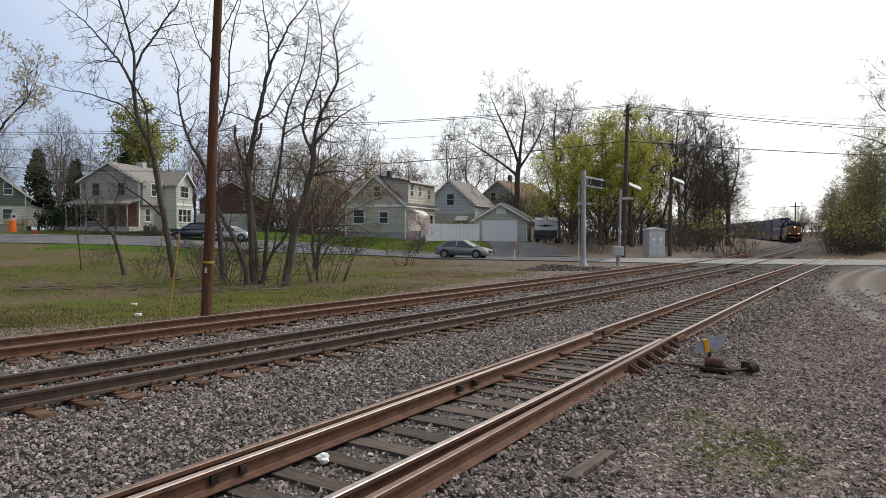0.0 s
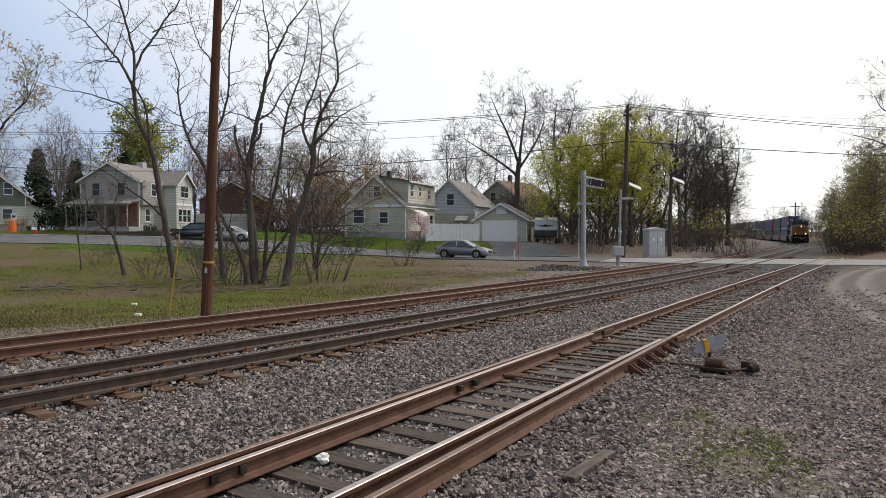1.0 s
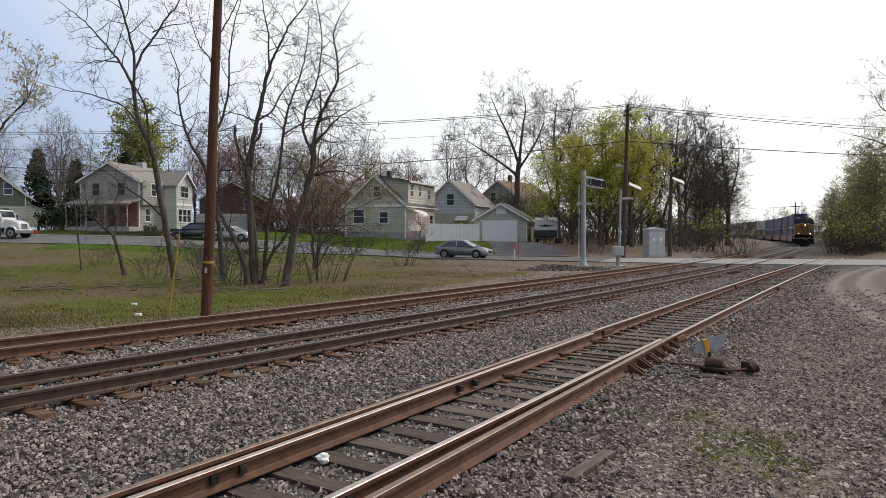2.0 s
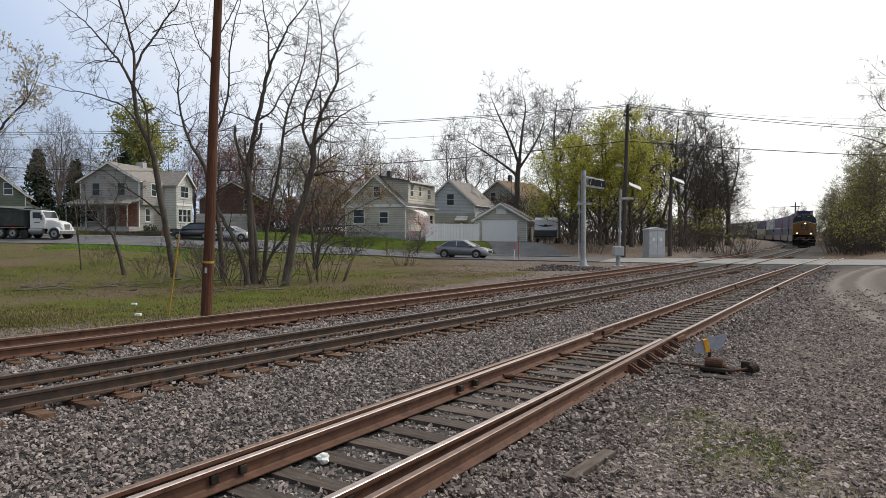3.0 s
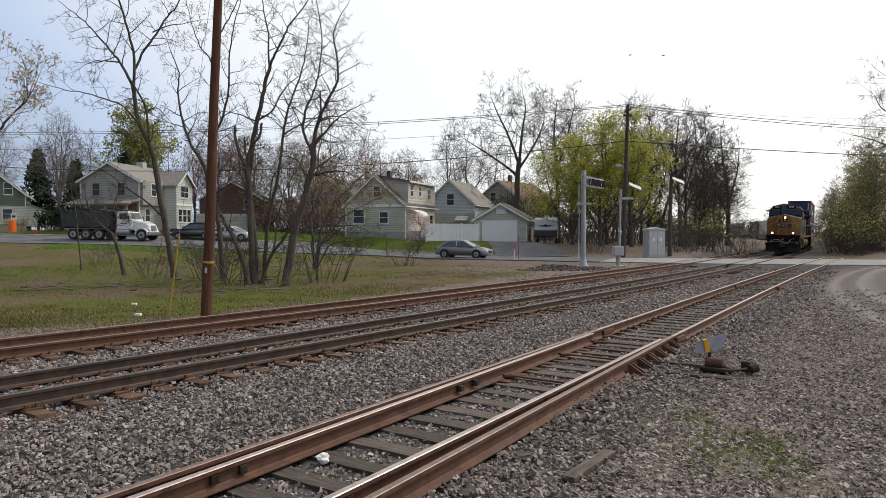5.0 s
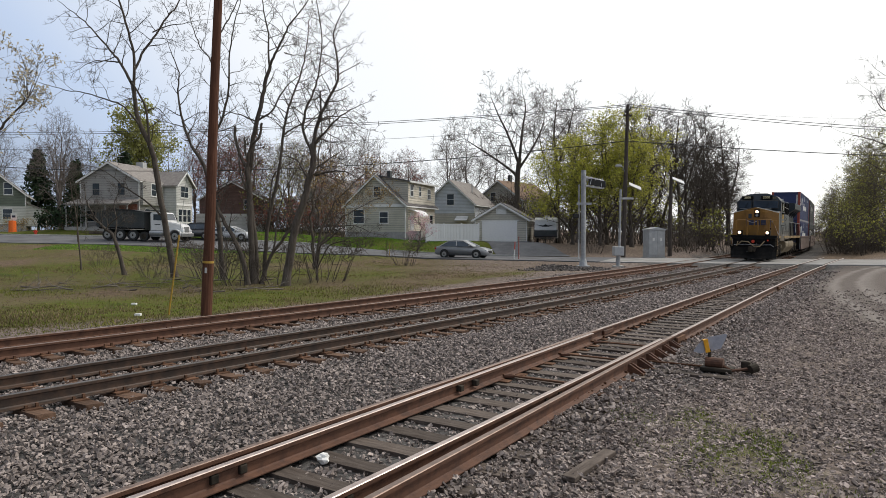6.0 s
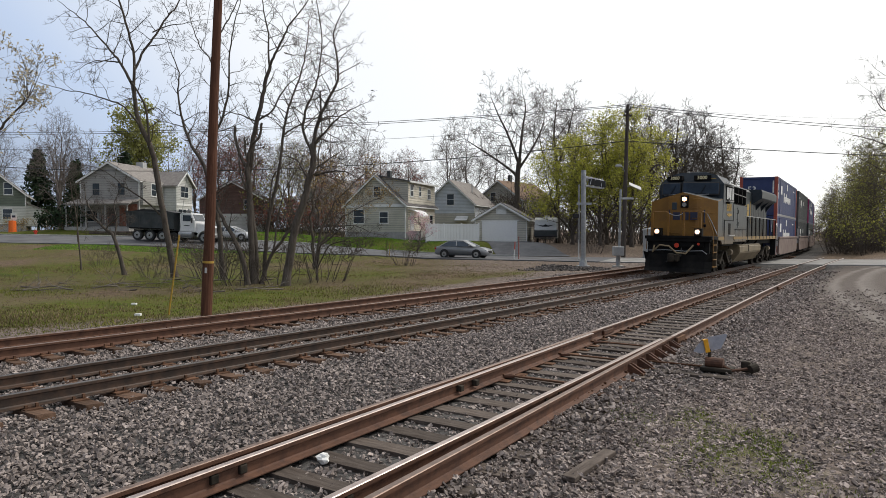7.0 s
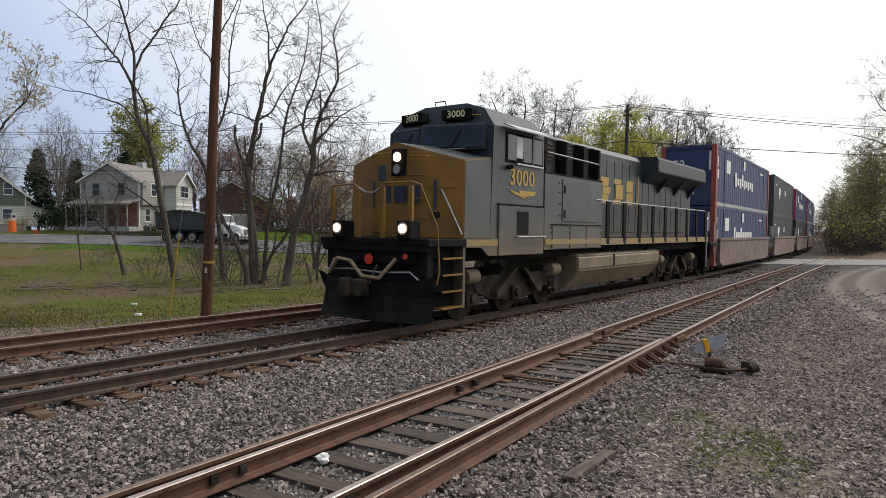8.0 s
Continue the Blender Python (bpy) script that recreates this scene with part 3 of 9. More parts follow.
M["loco_grey"] = road_dust("grimy_grey_paint", (0.052, 0.06, 0.061), (0.08, 0.089, 0.089))
M["hood_grey"] = road_dust("dark_grimy_hood_paint", (0.022, 0.03, 0.032), (0.038, 0.046, 0.047))
M["loco_dark"] = surface("dark_blue_paint", (0.01, 0.018, 0.026), (0.018, 0.028, 0.038), 2, 0.62, 0, 40, 0.0, dirt=(0.05, 0.05, 0.05), dirt_amt=0.5)
M["loco_gold"] = surface("gold_paint", (0.185, 0.084, 0.01), (0.25, 0.122, 0.016), 1.6, 0.5, 0, 40, 0.0, dirt=(0.17, 0.09, 0.03), dirt_amt=0.6)
M["loco_stripe"] = surface("faded_yellow_stripe", (0.34, 0.2, 0.045), (0.26, 0.2, 0.12), 1.6, 0.6, 0, 40, 0.0, dirt=(0.2, 0.175, 0.14), dirt_amt=0.9)
M["loco_black"] = surface("black_underframe", (0.005, 0.005, 0.0055), (0.012, 0.0115, 0.011), 3, 0.8, 0, 40, 0.002, dirt=(0.03, 0.025, 0.02))
M["tank"] = surface("tan_grimed_tank", (0.17, 0.13, 0.075), (0.25, 0.2, 0.125), 1.0, 0.6, 0, 40, 0.0, dirt=(0.1, 0.08, 0.055), dirt_amt=0.6)
M["steel"] = surface("bare_steel", (0.35, 0.35, 0.35), (0.5, 0.5, 0.5), 6, 0.4, 0.8, 60, 0.0)
M["glass"] = glass("dark_glass")
M["loco_glass"] = glass("tinted_windshield", (0.02, 0.03, 0.045), 0.06)
M["blue_mark"] = plain("blue_marking", (0.022, 0.028, 0.06), 0.5)
M["gold_mark"] = plain("gold_marking", (0.42, 0.26, 0.04), 0.5)
M["cream_mark"] = plain("cream_marking", (0.8, 0.72, 0.45), 0.5)
M["white_mark"] = plain("white_marking", (0.75, 0.75, 0.72), 0.6)
M["headlight"] = glow("headlight_lit", (1.0, 0.56, 0.28), 8.0)
M["ditch_lit"] = glow("ditch_light_lit", (1.0, 0.58, 0.32), 7.0)
M["red_mark"] = plain("red_enamel", (0.6, 0.05, 0.02), 0.4)
M["rubber"] = plain("black_rubber", (0.02, 0.02, 0.02), 0.7)
M["hose"] = plain("tan_hose", (0.25, 0.19, 0.11), 0.7)


def text_part(body, size, m, mat, parent, name="lettering", squeeze=1.0):
    cu = bpy.data.curves.new(name, 'FONT')
    cu.body, cu.size, cu.extrude, cu.offset = body, size, 0.003, 0.012 * size
    cu.align_x, cu.align_y, cu.resolution_u = 'CENTER', 'CENTER', 2
    tmp = new("tmp", cu)
    dg = bpy.context.evaluated_depsgraph_get()
    me = bpy.data.meshes.new_from_object(tmp.evaluated_get(dg))
    bpy.data.objects.remove(tmp)
    me.materials.clear()
    me.materials.append(mat)
    me.transform(m @ Matrix.Diagonal((squeeze, 1, 1, 1)))
    ob = new(name, me)
    ob.parent = parent
    return ob


def face_y(x, y, z, yaw=0.0):
    """Text pose: reads from the +y side (baseline along -x, up z)."""
    return Matrix.Translation((x, y, z)) @ Matrix.Rotation(radians(180 + yaw), 4, 'Z') @ Matrix.Rotation(radians(90), 4, 'X')


def face_x(x, y, z, yaw=0.0, tilt=0.0):
    """Text pose: reads from the +x side."""
    return Matrix.Translation((x, y, z)) @ Matrix.Rotation(radians(90 + yaw), 4, 'Z') @ Matrix.Rotation(radians(90 - tilt), 4, 'X')


def bogie(parent, xs, width=1.0, rad=0.53, heavy=True):
    """Wheels, axle boxes and side frames; xs: axle places."""
    for x in xs:
        w = part("wheel_set", bmesh.new(), M["truck_iron"], parent)
        bm = bmesh.new()
        for sy in (-1, 1):
            bm_cyl(bm, (0, sy * 0.70, 0), (0, sy * 0.84, 0), rad, seg=28)
            bm_cyl(bm, (0, sy * 0.66, 0), (0, sy * 0.71, 0), rad + 0.025, seg=28)
            bm_cyl(bm, (0, sy * 0.84, 0), (0, sy * 0.86, 0), rad * 0.45, seg=16)
        bm_cyl(bm, (0, -0.9, 0), (0, 0.9, 0), 0.09, seg=10)
        bm.to_mesh(w.data)
        bm.free()
        w.location = (x, 0, rad)
    a, b = min(xs), max(xs)
    for sy in (-1, 1):
        bm = bmesh.new()
        y0, y1 = sorted((sy * 0.93, sy * 1.1))
        if heavy:
            out = [(a - 0.75, 0.78), (a - 0.55, 0.98), (b + 0.55, 0.98), (b + 0.75, 0.78), (b + 0.6, 0.5), (b + 0.3, 0.42), (b - 0.4, 0.6), (b - 0.9, 0.42), ((a + b) / 2 + 0.4, 0.36), ((a + b) / 2 - 0.4, 0.36),
                   (a + 0.9, 0.42), (a + 0.4, 0.6), (a - 0.3, 0.42), (a - 0.6, 0.5)]
        else:
            out = [(a - 0.35, 0.62), ((a + b) / 2 - 0.35, 0.8), ((a + b) / 2 + 0.35, 0.8), (b + 0.35, 0.62), (b + 0.3, 0.36), (b - 0.2, 0.4), ((a + b) / 2 + 0.2, 0.25), ((a + b) / 2 - 0.2, 0.25), (a + 0.2, 0.4), (a - 0.3, 0.36)]
        bm_prism(bm, out, "y", y0, y1)
        for x in xs:
            bm_box(bm, x - 0.2, x + 0.2, *sorted((sy * 1.08, sy * 1.2)), rad - 0.2, rad + 0.16, 0.03)
            bm_cyl(bm, (x, sy * 1.18, rad), (x, sy * 1.26, rad), 0.11, seg=12)
        part("side_frame", bm, M["truck_iron"], parent)
        if heavy:
            mid = (a + b) / 2
            bm = bmesh.new()
            for dx, sgn in ((0.15, -1), (-0.15, 1)):
                bm_prism(bm, [(mid + dx, 1.12), (mid + dx - sgn * 0.14, 1.12), (mid + dx - sgn * 0.95, 0.62), (mid + dx - sgn * 0.95, 0.48), (mid + dx - sgn * 0.75, 0.5)], "y", *sorted((sy * 1.12, sy * 1.3)))
            part("swing_hanger", bm, M["truck_iron"], parent)
            for dx in (-2.25, 2.25):
                part("brake_cylinder", bm_cyl(bmesh.new(), (mid + dx, sy * 1.12, 1.0), (mid + dx + (0.45 if dx < 0 else -0.45), sy * 1.12, 1.0), 0.17, seg=16), M["tank"], parent)
                part("brake_rod", tube([(mid + dx * 0.9, sy * 1.2, 0.95), (mid + dx * 0.82, sy * 1.22, 0.55), (mid + dx * 0.7, sy * 1.22, 0.5)], 0.03), M["truck_iron"], parent)
            part("sand_pipe", tube([(a - 0.5, sy * 1.0, 1.3), (a - 0.65, sy * 0.9, 0.9), (a - 0.75, sy * 0.8, 0.25)], 0.025), M["truck_iron"], parent)


def handrail(parent, pts, mat, r=0.022, name="handrail"):
    return part(name, tube(pts, r, 6), mat, parent)


def build_loco():
    """Origin on the rails under the front platform edge; x forward, y to its left."""
    L = thing("locomotive", Matrix.Identity(4), "grey diesel locomotive with gold nose and dark blue cab, headlights lit", "locomotive")
    G, D, Y, K = M["loco_grey"], M["loco_dark"], M["loco_gold"], M["loco_black"]
    # frame and platform
    bm = bmesh.new()
    bm_box(bm, -20.2, -0.05, -1.15, 1.15, 1.35, 1.62)
    bm_box(bm, -20.3, 0.0, -1.52, 1.52, 1.70, 1.86, 0.02)
    part("underframe", bm, K, L)
    for sy in (-1, 1):
        part("walkway_edge", box(-20.25, -8.0, *sorted((sy * 1.50, sy * 1.54)), 1.64, 1.84), M["loco_stripe"], L, "faded yellow striped sill")
    # low nose with a pointed front
    pts_f = [(-1.2, 1.52), (-0.77, 0.62), (-0.72, 0.0), (-0.77, -0.62), (-0.98, -1.56)]
    bm = bmesh.new()
    lo = [bm.verts.new((x, y, 1.86)) for x, y in pts_f]
    hi = [bm.verts.new((x - 0.06, y * 0.985, 3.93 - 0.27 * abs(y))) for x, y in pts_f]
    for i in range(4):
        bm.faces.new((lo[i], hi[i], hi[i + 1], lo[i + 1]))
    bk = [bm.verts.new((-2.9, y * 0.985, 4.02 - 0.17 * abs(y))) for x, y in pts_f]
    bl = [bm.verts.new((-2.9, y, 1.86)) for x, y in pts_f]
    tops = [bm.faces.new((hi[i], bk[i], bk[i + 1], hi[i + 1])) for i in range(4)]
    sides = [bm.faces.new((lo[0], bl[0], bk[0], hi[0])), bm.faces.new((lo[4], hi[4], bk[4], bl[4]))]
    bm.faces.new((lo[0], lo[1], lo[2], lo[3], lo[4], bl[4], bl[0]))
    for f in tops + sides:
        f.material_index = 1
    bmesh.ops.recalc_face_normals(bm, faces=bm.faces[:])
    bmesh.ops.bevel(bm, geom=[e for e in bm.edges], offset=0.02, segments=2, affect='EDGES', clamp_overlap=True)
    nose = part("nose", bm, [Y, G], L, "gold painted pointed nose")
    part("nose_door", box(-0.80, -0.735, -0.66, -0.02, 1.95, 3.72, 0.02), Y, nose)
    part("door_window", box(-0.76, -0.725, -0.48, -0.25, 3.1, 3.45, 0.03), M["glass"], nose)
    part("light_housing", box(-0.82, -0.70, -0.08, 0.28, 3.2, 3.78, 0.02), K, nose)
    for z, mt, nm in ((3.6, M["headlight"], "headlight"), (3.34, M["steel"], "dim_headlight")):
        b = cyl((-0.74, 0.1, z), (-0.67, 0.1, z), 0.095, 0.1, 20)
        part(nm, b, mt, nose, "glowing warm headlight" if nm == "headlight" else "")
    # blue nose emblem as plain strokes between brackets
    bm = bmesh.new()
    for y0, y1, z0, z1 in ((-0.62, -0.56, 2.5, 3.1), (-0.42, -0.1, 2.62, 2.98), (0.0, 0.3, 2.62, 2.98)):
        part("emblem_block", box(-0.738, -0.722, y0, y1, z0, z1), M["blue_mark"], nose)
    for y0, y1, z0, z1 in ((0.38, 0.7, 2.62, 2.98), (0.94, 1.0, 2.5, 3.1)):
        yc = (y0 + y1) / 2
        xc = -0.75 - max(0, yc - 0.62) * 0.535 + 0.02
        part("emblem_block", bm_box(bmesh.new(), -0.012, 0.012, -(y1 - y0) / 2, (y1 - y0) / 2, z0, z1, m=Matrix.Translation((xc, yc, 0)) @ Matrix.Rotation(radians(28 if yc > 0.62 else 5), 4, 'Z')), M["blue_mark"], nose)
    bm.free()
    for z in (3.6, 3.2, 2.7, 2.3):
        part("grab_iron", tube([(-0.80, 0.45, z), (-0.7, 0.45, z), (-0.76, 0.82, z), (-0.86, 0.82, z)], 0.014), Y, nose)
    part("grab_iron", tube([(-1.06, 1.08, 2.95), (-0.97, 1.08, 2.95), (-1.1, 1.34, 2.95), (-1.18, 1.34, 2.95)], 0.014), Y, nose)
    part("sand_filler", box(-1.0, -0.84, 0.95, 1.05, 2.3, 2.42, 0.02), K, nose)
    # cab with a faceted roof
    sec = [(-1.52, 1.86), (-1.52, 4.4), (-1.16, 4.82), (-0.62, 5.0), (0.62, 5.0), (1.16, 4.82), (1.52, 4.4), (1.52, 1.86)]
    bm = bmesh.new()
    fr, re = [], []
    for y, z in sec:
        fx = -2.05 - max(0, z - 3.9) * 0.2 - max(0, z - 4.62) * 0.6 - abs(y) * 0.12
        fr.append(bm.verts.new((fx, y, z)))
        re.append(bm.verts.new((-4.72, y, z)))
    f0 = bm.faces.new(fr)
    f0.material_index = 1
    bm.faces.new(list(reversed(re)))
    for i in range(len(sec) - 1):
        f = bm.faces.new((fr[i], re[i], re[i + 1], fr[i + 1]))
        if 0 < i < 6:
            f.material_index = 1 if i != 6 else 0
    bm.faces.new((fr[-1], re[-1], re[0], fr[0]))
    bmesh.ops.recalc_face_normals(bm, faces=bm.faces[:])
    bmesh.ops.triangulate(bm, faces=[f0])
    cab = part("cab", bm, [G, D], L, "grey cab with dark blue front and roof")
    for y0, y1 in ((-1.36, -0.5), (-0.34, 1.3)):
        yc = (y0 + y1) / 2
        wm = Matrix.Translation((-2.13 - abs(yc) * 0.12, yc, 4.13)) @ Matrix.Rotation(radians(-11), 4, 'Y') @ Matrix.Rotation(radians(6.8 if yc > 0 else -6.8), 4, 'Z')
        part("windshield", bm_box(bmesh.new(), -0.03, 0.035, -(y1 - y0) / 2, (y1 - y0) / 2, -0.22, 0.34, 0.02, wm), M["loco_glass"], cab, "dark tinted windshield")
        part("windshield_frame", bm_box(bmesh.new(), -0.05, 0.02, -(y1 - y0) / 2 - 0.05, (y1 - y0) / 2 + 0.05, -0.27, 0.39, 0.03, wm), M["rubber"], cab)
        part("wiper", tube([wm @ Vector((0.06, 0.0, -0.24)), wm @ Vector((0.07, 0.1, -0.05)), wm @ Vector((0.06, 0.22, 0.2))], 0.012), K, cab)
        part("wiper", tube([wm @ Vector((0.08, -0.35, -0.26)), wm @ Vector((0.12, 0.0, -0.28)), wm @ Vector((0.08, 0.4, -0.25))], 0.012), M["steel"], cab)
    for y0, sc in ((-0.78, 1), (0.52, 1)):
        nb = part("number_board", bm_box(bmesh.new(), -0.12, 0.1, -0.4, 0.4, -0.12, 0.12, 0.015, Matrix.Translation((-2.37, y0, 4.71)) @ Matrix.Rotation(radians(8 if y0 > 0 else -12), 4, 'Z')), K, cab, "black number board with cream digits")
        text_part("3000", 0.235, face_x(-2.262, y0, 4.71, 8 if y0 > 0 else -12), M["cream_mark"], nb, "road_number")
    part("gutter", tube([(-2.34, 0.2, 4.7), (-2.34, 1.15, 4.66)], 0.012), M["gold_mark"], cab)
    part("roof_handle", tube([(-2.6, -0.3, 4.98), (-2.55, -0.3, 5.1), (-2.55, 0.0, 5.1), (-2.6, 0.0, 4.98)], 0.014), K, cab)
    part("roof_unit", box(-4.4, -3.2, -0.5, 0.5, 4.98, 5.07, 0.04), G, cab)
    # side window with awning and sash
    for sy in (1, -1):
        yo = 1.52 * sy
        part("window_frame", box(-4.62, -2.84, *sorted((yo - 0.01 * sy, yo + 0.025 * sy)), 3.62, 4.32, 0.01), K, cab)
        for x0, x1, mt in ((-3.28, -2.9, M["glass"]), (-4.02, -3.62, M["glass"]), (-4.56, -4.14, M["glass"])):
            part("window_pane", box(x0, x1, *sorted((yo, yo + 0.035 * sy)), 3.68, 4.27), mt, cab)
        part("window_shade", box(-3.6, -3.3, *sorted((yo, yo + 0.036 * sy)), 3.75, 4.25), M["white_mark"], cab)
        part("mullion", box(-4.12, -4.04, *sorted((yo, yo + 0.05 * sy)), 3.6, 4.34), G, cab)
        bm = bmesh.new()
        bm_prism(bm, [(yo, 4.5), (yo + 0.32 * sy, 4.36), (yo + 0.32 * sy, 4.34), (yo, 4.47)], "x", -4.5, -2.75)
        part("awning", bm, M["steel"], cab, "light metal window awning")
        part("window_sill", box(-4.6, -3.3, *sorted((yo, yo + 0.06 * sy)), 3.59, 3.63), M["steel"], cab)
    text_part("3000", 0.56, face_y(-3.62, 1.532, 3.28), M["gold_mark"], cab, "road_number", 1.08)
    bm = bmesh.new()
    bm_prism(bm, [(-3.0, 3.0), (-3.5, 2.93), (-3.45, 3.0), (-4.3, 3.0), (-4.25, 2.9), (-3.75, 2.86), (-3.8, 2.8), (-3.3, 2.9), (-3.35, 2.86)], "y", 1.524, 1.533)
    part("lightning_stripe", bm, M["gold_mark"], cab)
    part("marker_light", cyl((-2.95, 1.5, 3.5), (-2.85, 1.68, 3.5), 0.05, 0.06, 10), K, cab)
    # lower side skirt and doors under the cab
    for sy in (1, -1):
        bm = bmesh.new()
        bm_prism(bm, [(-1.27, 1.86), (-1.27, 1.68), (-1.9, 1.66), (-2.15, 1.48), (-4.72, 1.46), (-4.72, 1.86)], "y", *sorted((sy * 1.47, sy * 1.535)))
        part("side_skirt", bm, G, L)
        part("yellow_band", box(-4.7, -1.3, *sorted((sy * 1.535, sy * 1.542)), 1.70, 1.84), M["loco_stripe"], L)
        part("cab_access_door", box(-4.7, -2.55, *sorted((sy * 1.50, sy * 1.56)), 1.47, 2.62, 0.01), G, L)
        part("door_louvre", box(-3.9, -3.35, *sorted((sy * 1.55, sy * 1.568)), 1.95, 2.5), K, L)
        part("step_bar", tube([(-3.3, sy * 1.56, 1.9), (-3.3, sy * 1.62, 1.9), (-4.7, sy * 1.62, 1.9), (-4.7, sy * 1.56, 1.9)], 0.02), M["steel"], L)
        part("drip_rail", box(-4.72, -2.5, *sorted((sy * 1.52, sy * 1.57)), 2.63, 2.66), K, L)
        # equipment cabinet behind the cab
        part("cabinet_panel", box(-8.4, -4.76, *sorted((sy * 1.2, sy * 1.54)), 1.56, 3.5, 0.01), G, L)
        part("cabinet_door", box(-7.95, -5.75, *sorted((sy * 1.53, sy * 1.56)), 2.3, 3.42, 0.01), G, L)
        for x0 in (-8.3, -7.25, -6.2):
            part("lower_door", box(x0, x0 + 1.0, *sorted((sy * 1.53, sy * 1.558)), 1.58, 2.18, 0.008), G, L)
        part("yellow_band", box(-8.35, -4.8, *sorted((sy * 1.556, sy * 1.563)), 1.70, 1.84), M["loco_stripe"], L)
        part("drip_rail", box(-8.4, -5.1, *sorted((sy * 1.53, sy * 1.575)), 2.2, 2.225), K, L)
        part("cabinet_shelf", box(-8.4, -4.76, *sorted((sy * 1.2, sy * 1.545)), 3.5, 3.54), K, L)
        for x in (-4.85, -6.05, -7.15, -8.2):
            bm = bmesh.new()
            bm_prism(bm, [(sy * 1.2, 4.5), (sy * 1.52, 4.42), (sy * 1.52, 3.62), (sy * 1.38, 3.5), (sy * 1.2, 3.5)], "x", x - 0.06, x + 0.06)
            part("cabinet_bracket", bm, K, L)
        for x in (-5.3, -6.4):
            g = part("grille", box(x - 0.42, x + 0.3, *sorted((sy * 1.17, sy * 1.23)), 3.85, 4.4), M["hood_grey"], L)
            for k in range(5):
                part("louvre", bm_box(bmesh.new(), -0.33, 0.33, -0.03, 0.03, -0.025, 0.025, 0, Matrix.Translation((x - 0.06, sy * 1.24, 3.92 + k * 0.1)) @ Matrix.Rotation(radians(-35 * sy), 4, 'X')), M["tie"], g)
        part("upper_rail", tube([(-4.9, sy * 1.53, 4.05), (-8.1, sy * 1.53, 4.0)], 0.02), M["steel"], L)
        for x in (-8.3, -7.25, -6.2, -5.15):
            for z in (1.64, 1.82, 2.0, 2.14):
                part("rivet", box(x - 0.02, x + 0.02, *sorted((sy * 1.55, sy * 1.566)), z - 0.015, z + 0.015), K, L)
        for x in (-5.72, -5.55):
            for z in (2.45, 2.75, 3.05, 3.3):
                part("rivet", box(x - 0.018, x + 0.018, *sorted((sy * 1.538, sy * 1.552)), z - 0.02, z + 0.02), K, L)
        part("hinge", box(-5.9, -5.82, *sorted((sy * 1.55, sy * 1.575)), 3.05, 3.25), K, L)
        part("hinge", box(-5.9, -5.82, *sorted((sy * 1.55, sy * 1.575)), 2.4, 2.6), K, L)
        part("cabinet_window", box(-7.7, -7.4, *sorted((sy * 1.18, sy * 1.215)), 3.8, 4.25), K, L)
    part("cabinet_top", prism([(-1.2, 3.5), (-1.2, 4.5), (-0.8, 4.66), (0.8, 4.66), (1.2, 4.5), (1.2, 3.5)], "x", -8.5, -4.72), G, L)
    for sy in (1, -1):
        part("roof_edge", prism([(sy * 1.1, 4.5), (sy * 1.26, 4.46), (sy * 1.26, 4.5), (sy * 0.8, 4.68)], "x", -8.4, -4.72), G, L)
    # long hood
    hood = part("hood", prism([(-0.96, 1.86), (-0.96, 4.52), (-0.8, 4.7), (0.8, 4.7), (0.96, 4.52), (0.96, 1.86)], "x", -19.4, -8.45), M["hood_grey"], L, "grey engine hood with access doors")
    for sy in (1, -1):
        for k in range(15):
            x = -8.75 - k * 0.66
            part("hood_door", box(x - 0.61, x, *sorted((sy * 0.955, sy * 0.985)), 2.02, 4.36, 0.008), M["hood_grey"], hood)
            part("door_latch", box(x - 0.58, x - 0.54, *sorted((sy * 0.98, sy * 1.0)), 2.9, 3.05), M["steel"], hood)
        # emblem on the hood, plain strokes
        for x in (-8.95, -12.9):
            part("emblem_bar", box(x - 0.05, x + 0.05, *sorted((sy * 0.98, sy * 0.995)), 2.6, 4.0), M["gold_mark"], hood)
        for x0, cuts in ((-9.55, (3.25, 3.5)), (-10.65, (3.12, 3.62)), (-11.75, (3.37, 3.4))):
            for z0, z1, dx in ((2.95, cuts[0], 0.0), (cuts[0], cuts[1], -0.16), (cuts[1], 3.8, 0.0)):
                part("emblem_block", prism([(x0 + dx, z0), (x0 + dx - 0.62, z0), (x0 + dx - 0.66, z1 - 0.02), (x0 + dx - 0.04, z1 - 0.02)], "y", *sorted((sy * 0.98, sy * 0.995))), M["gold_mark"], hood)
        # radiator wings
        bm = bmesh.new()
        bm_prism(bm, [(sy * 0.7, 4.75), (sy * 1.5, 4.72), (sy * 1.56, 4.62), (sy * 1.56, 4.18), (sy * 0.9, 3.75), (sy * 0.7, 3.9)], "x", -19.5, -13.3)
        part("radiator", bm, M["loco_dark"], L, "dark overhanging radiator housing")
        part("radiator_face", box(-19.45, -13.35, *sorted((sy * 1.555, sy * 1.57)), 4.22, 4.6), M["hood_grey"], L)
        for x in (-15.0, -17.0, -19.0):
            part("radiator_brace", prism([(sy * 0.96, 3.45), (sy * 1.45, 4.12), (sy * 0.96, 4.1)], "x", x - 0.05, x + 0.05), D, L)
        # walkway rail
        part("handrail", tube([(-7.9, sy * 1.56, 2.97), (-9.0, sy * 1.5, 2.97), (-19.7, sy * 1.5, 2.97), (-20.0, sy * 1.5, 2.85)], 0.024), M["steel"], L, "bare steel walkway handrail")
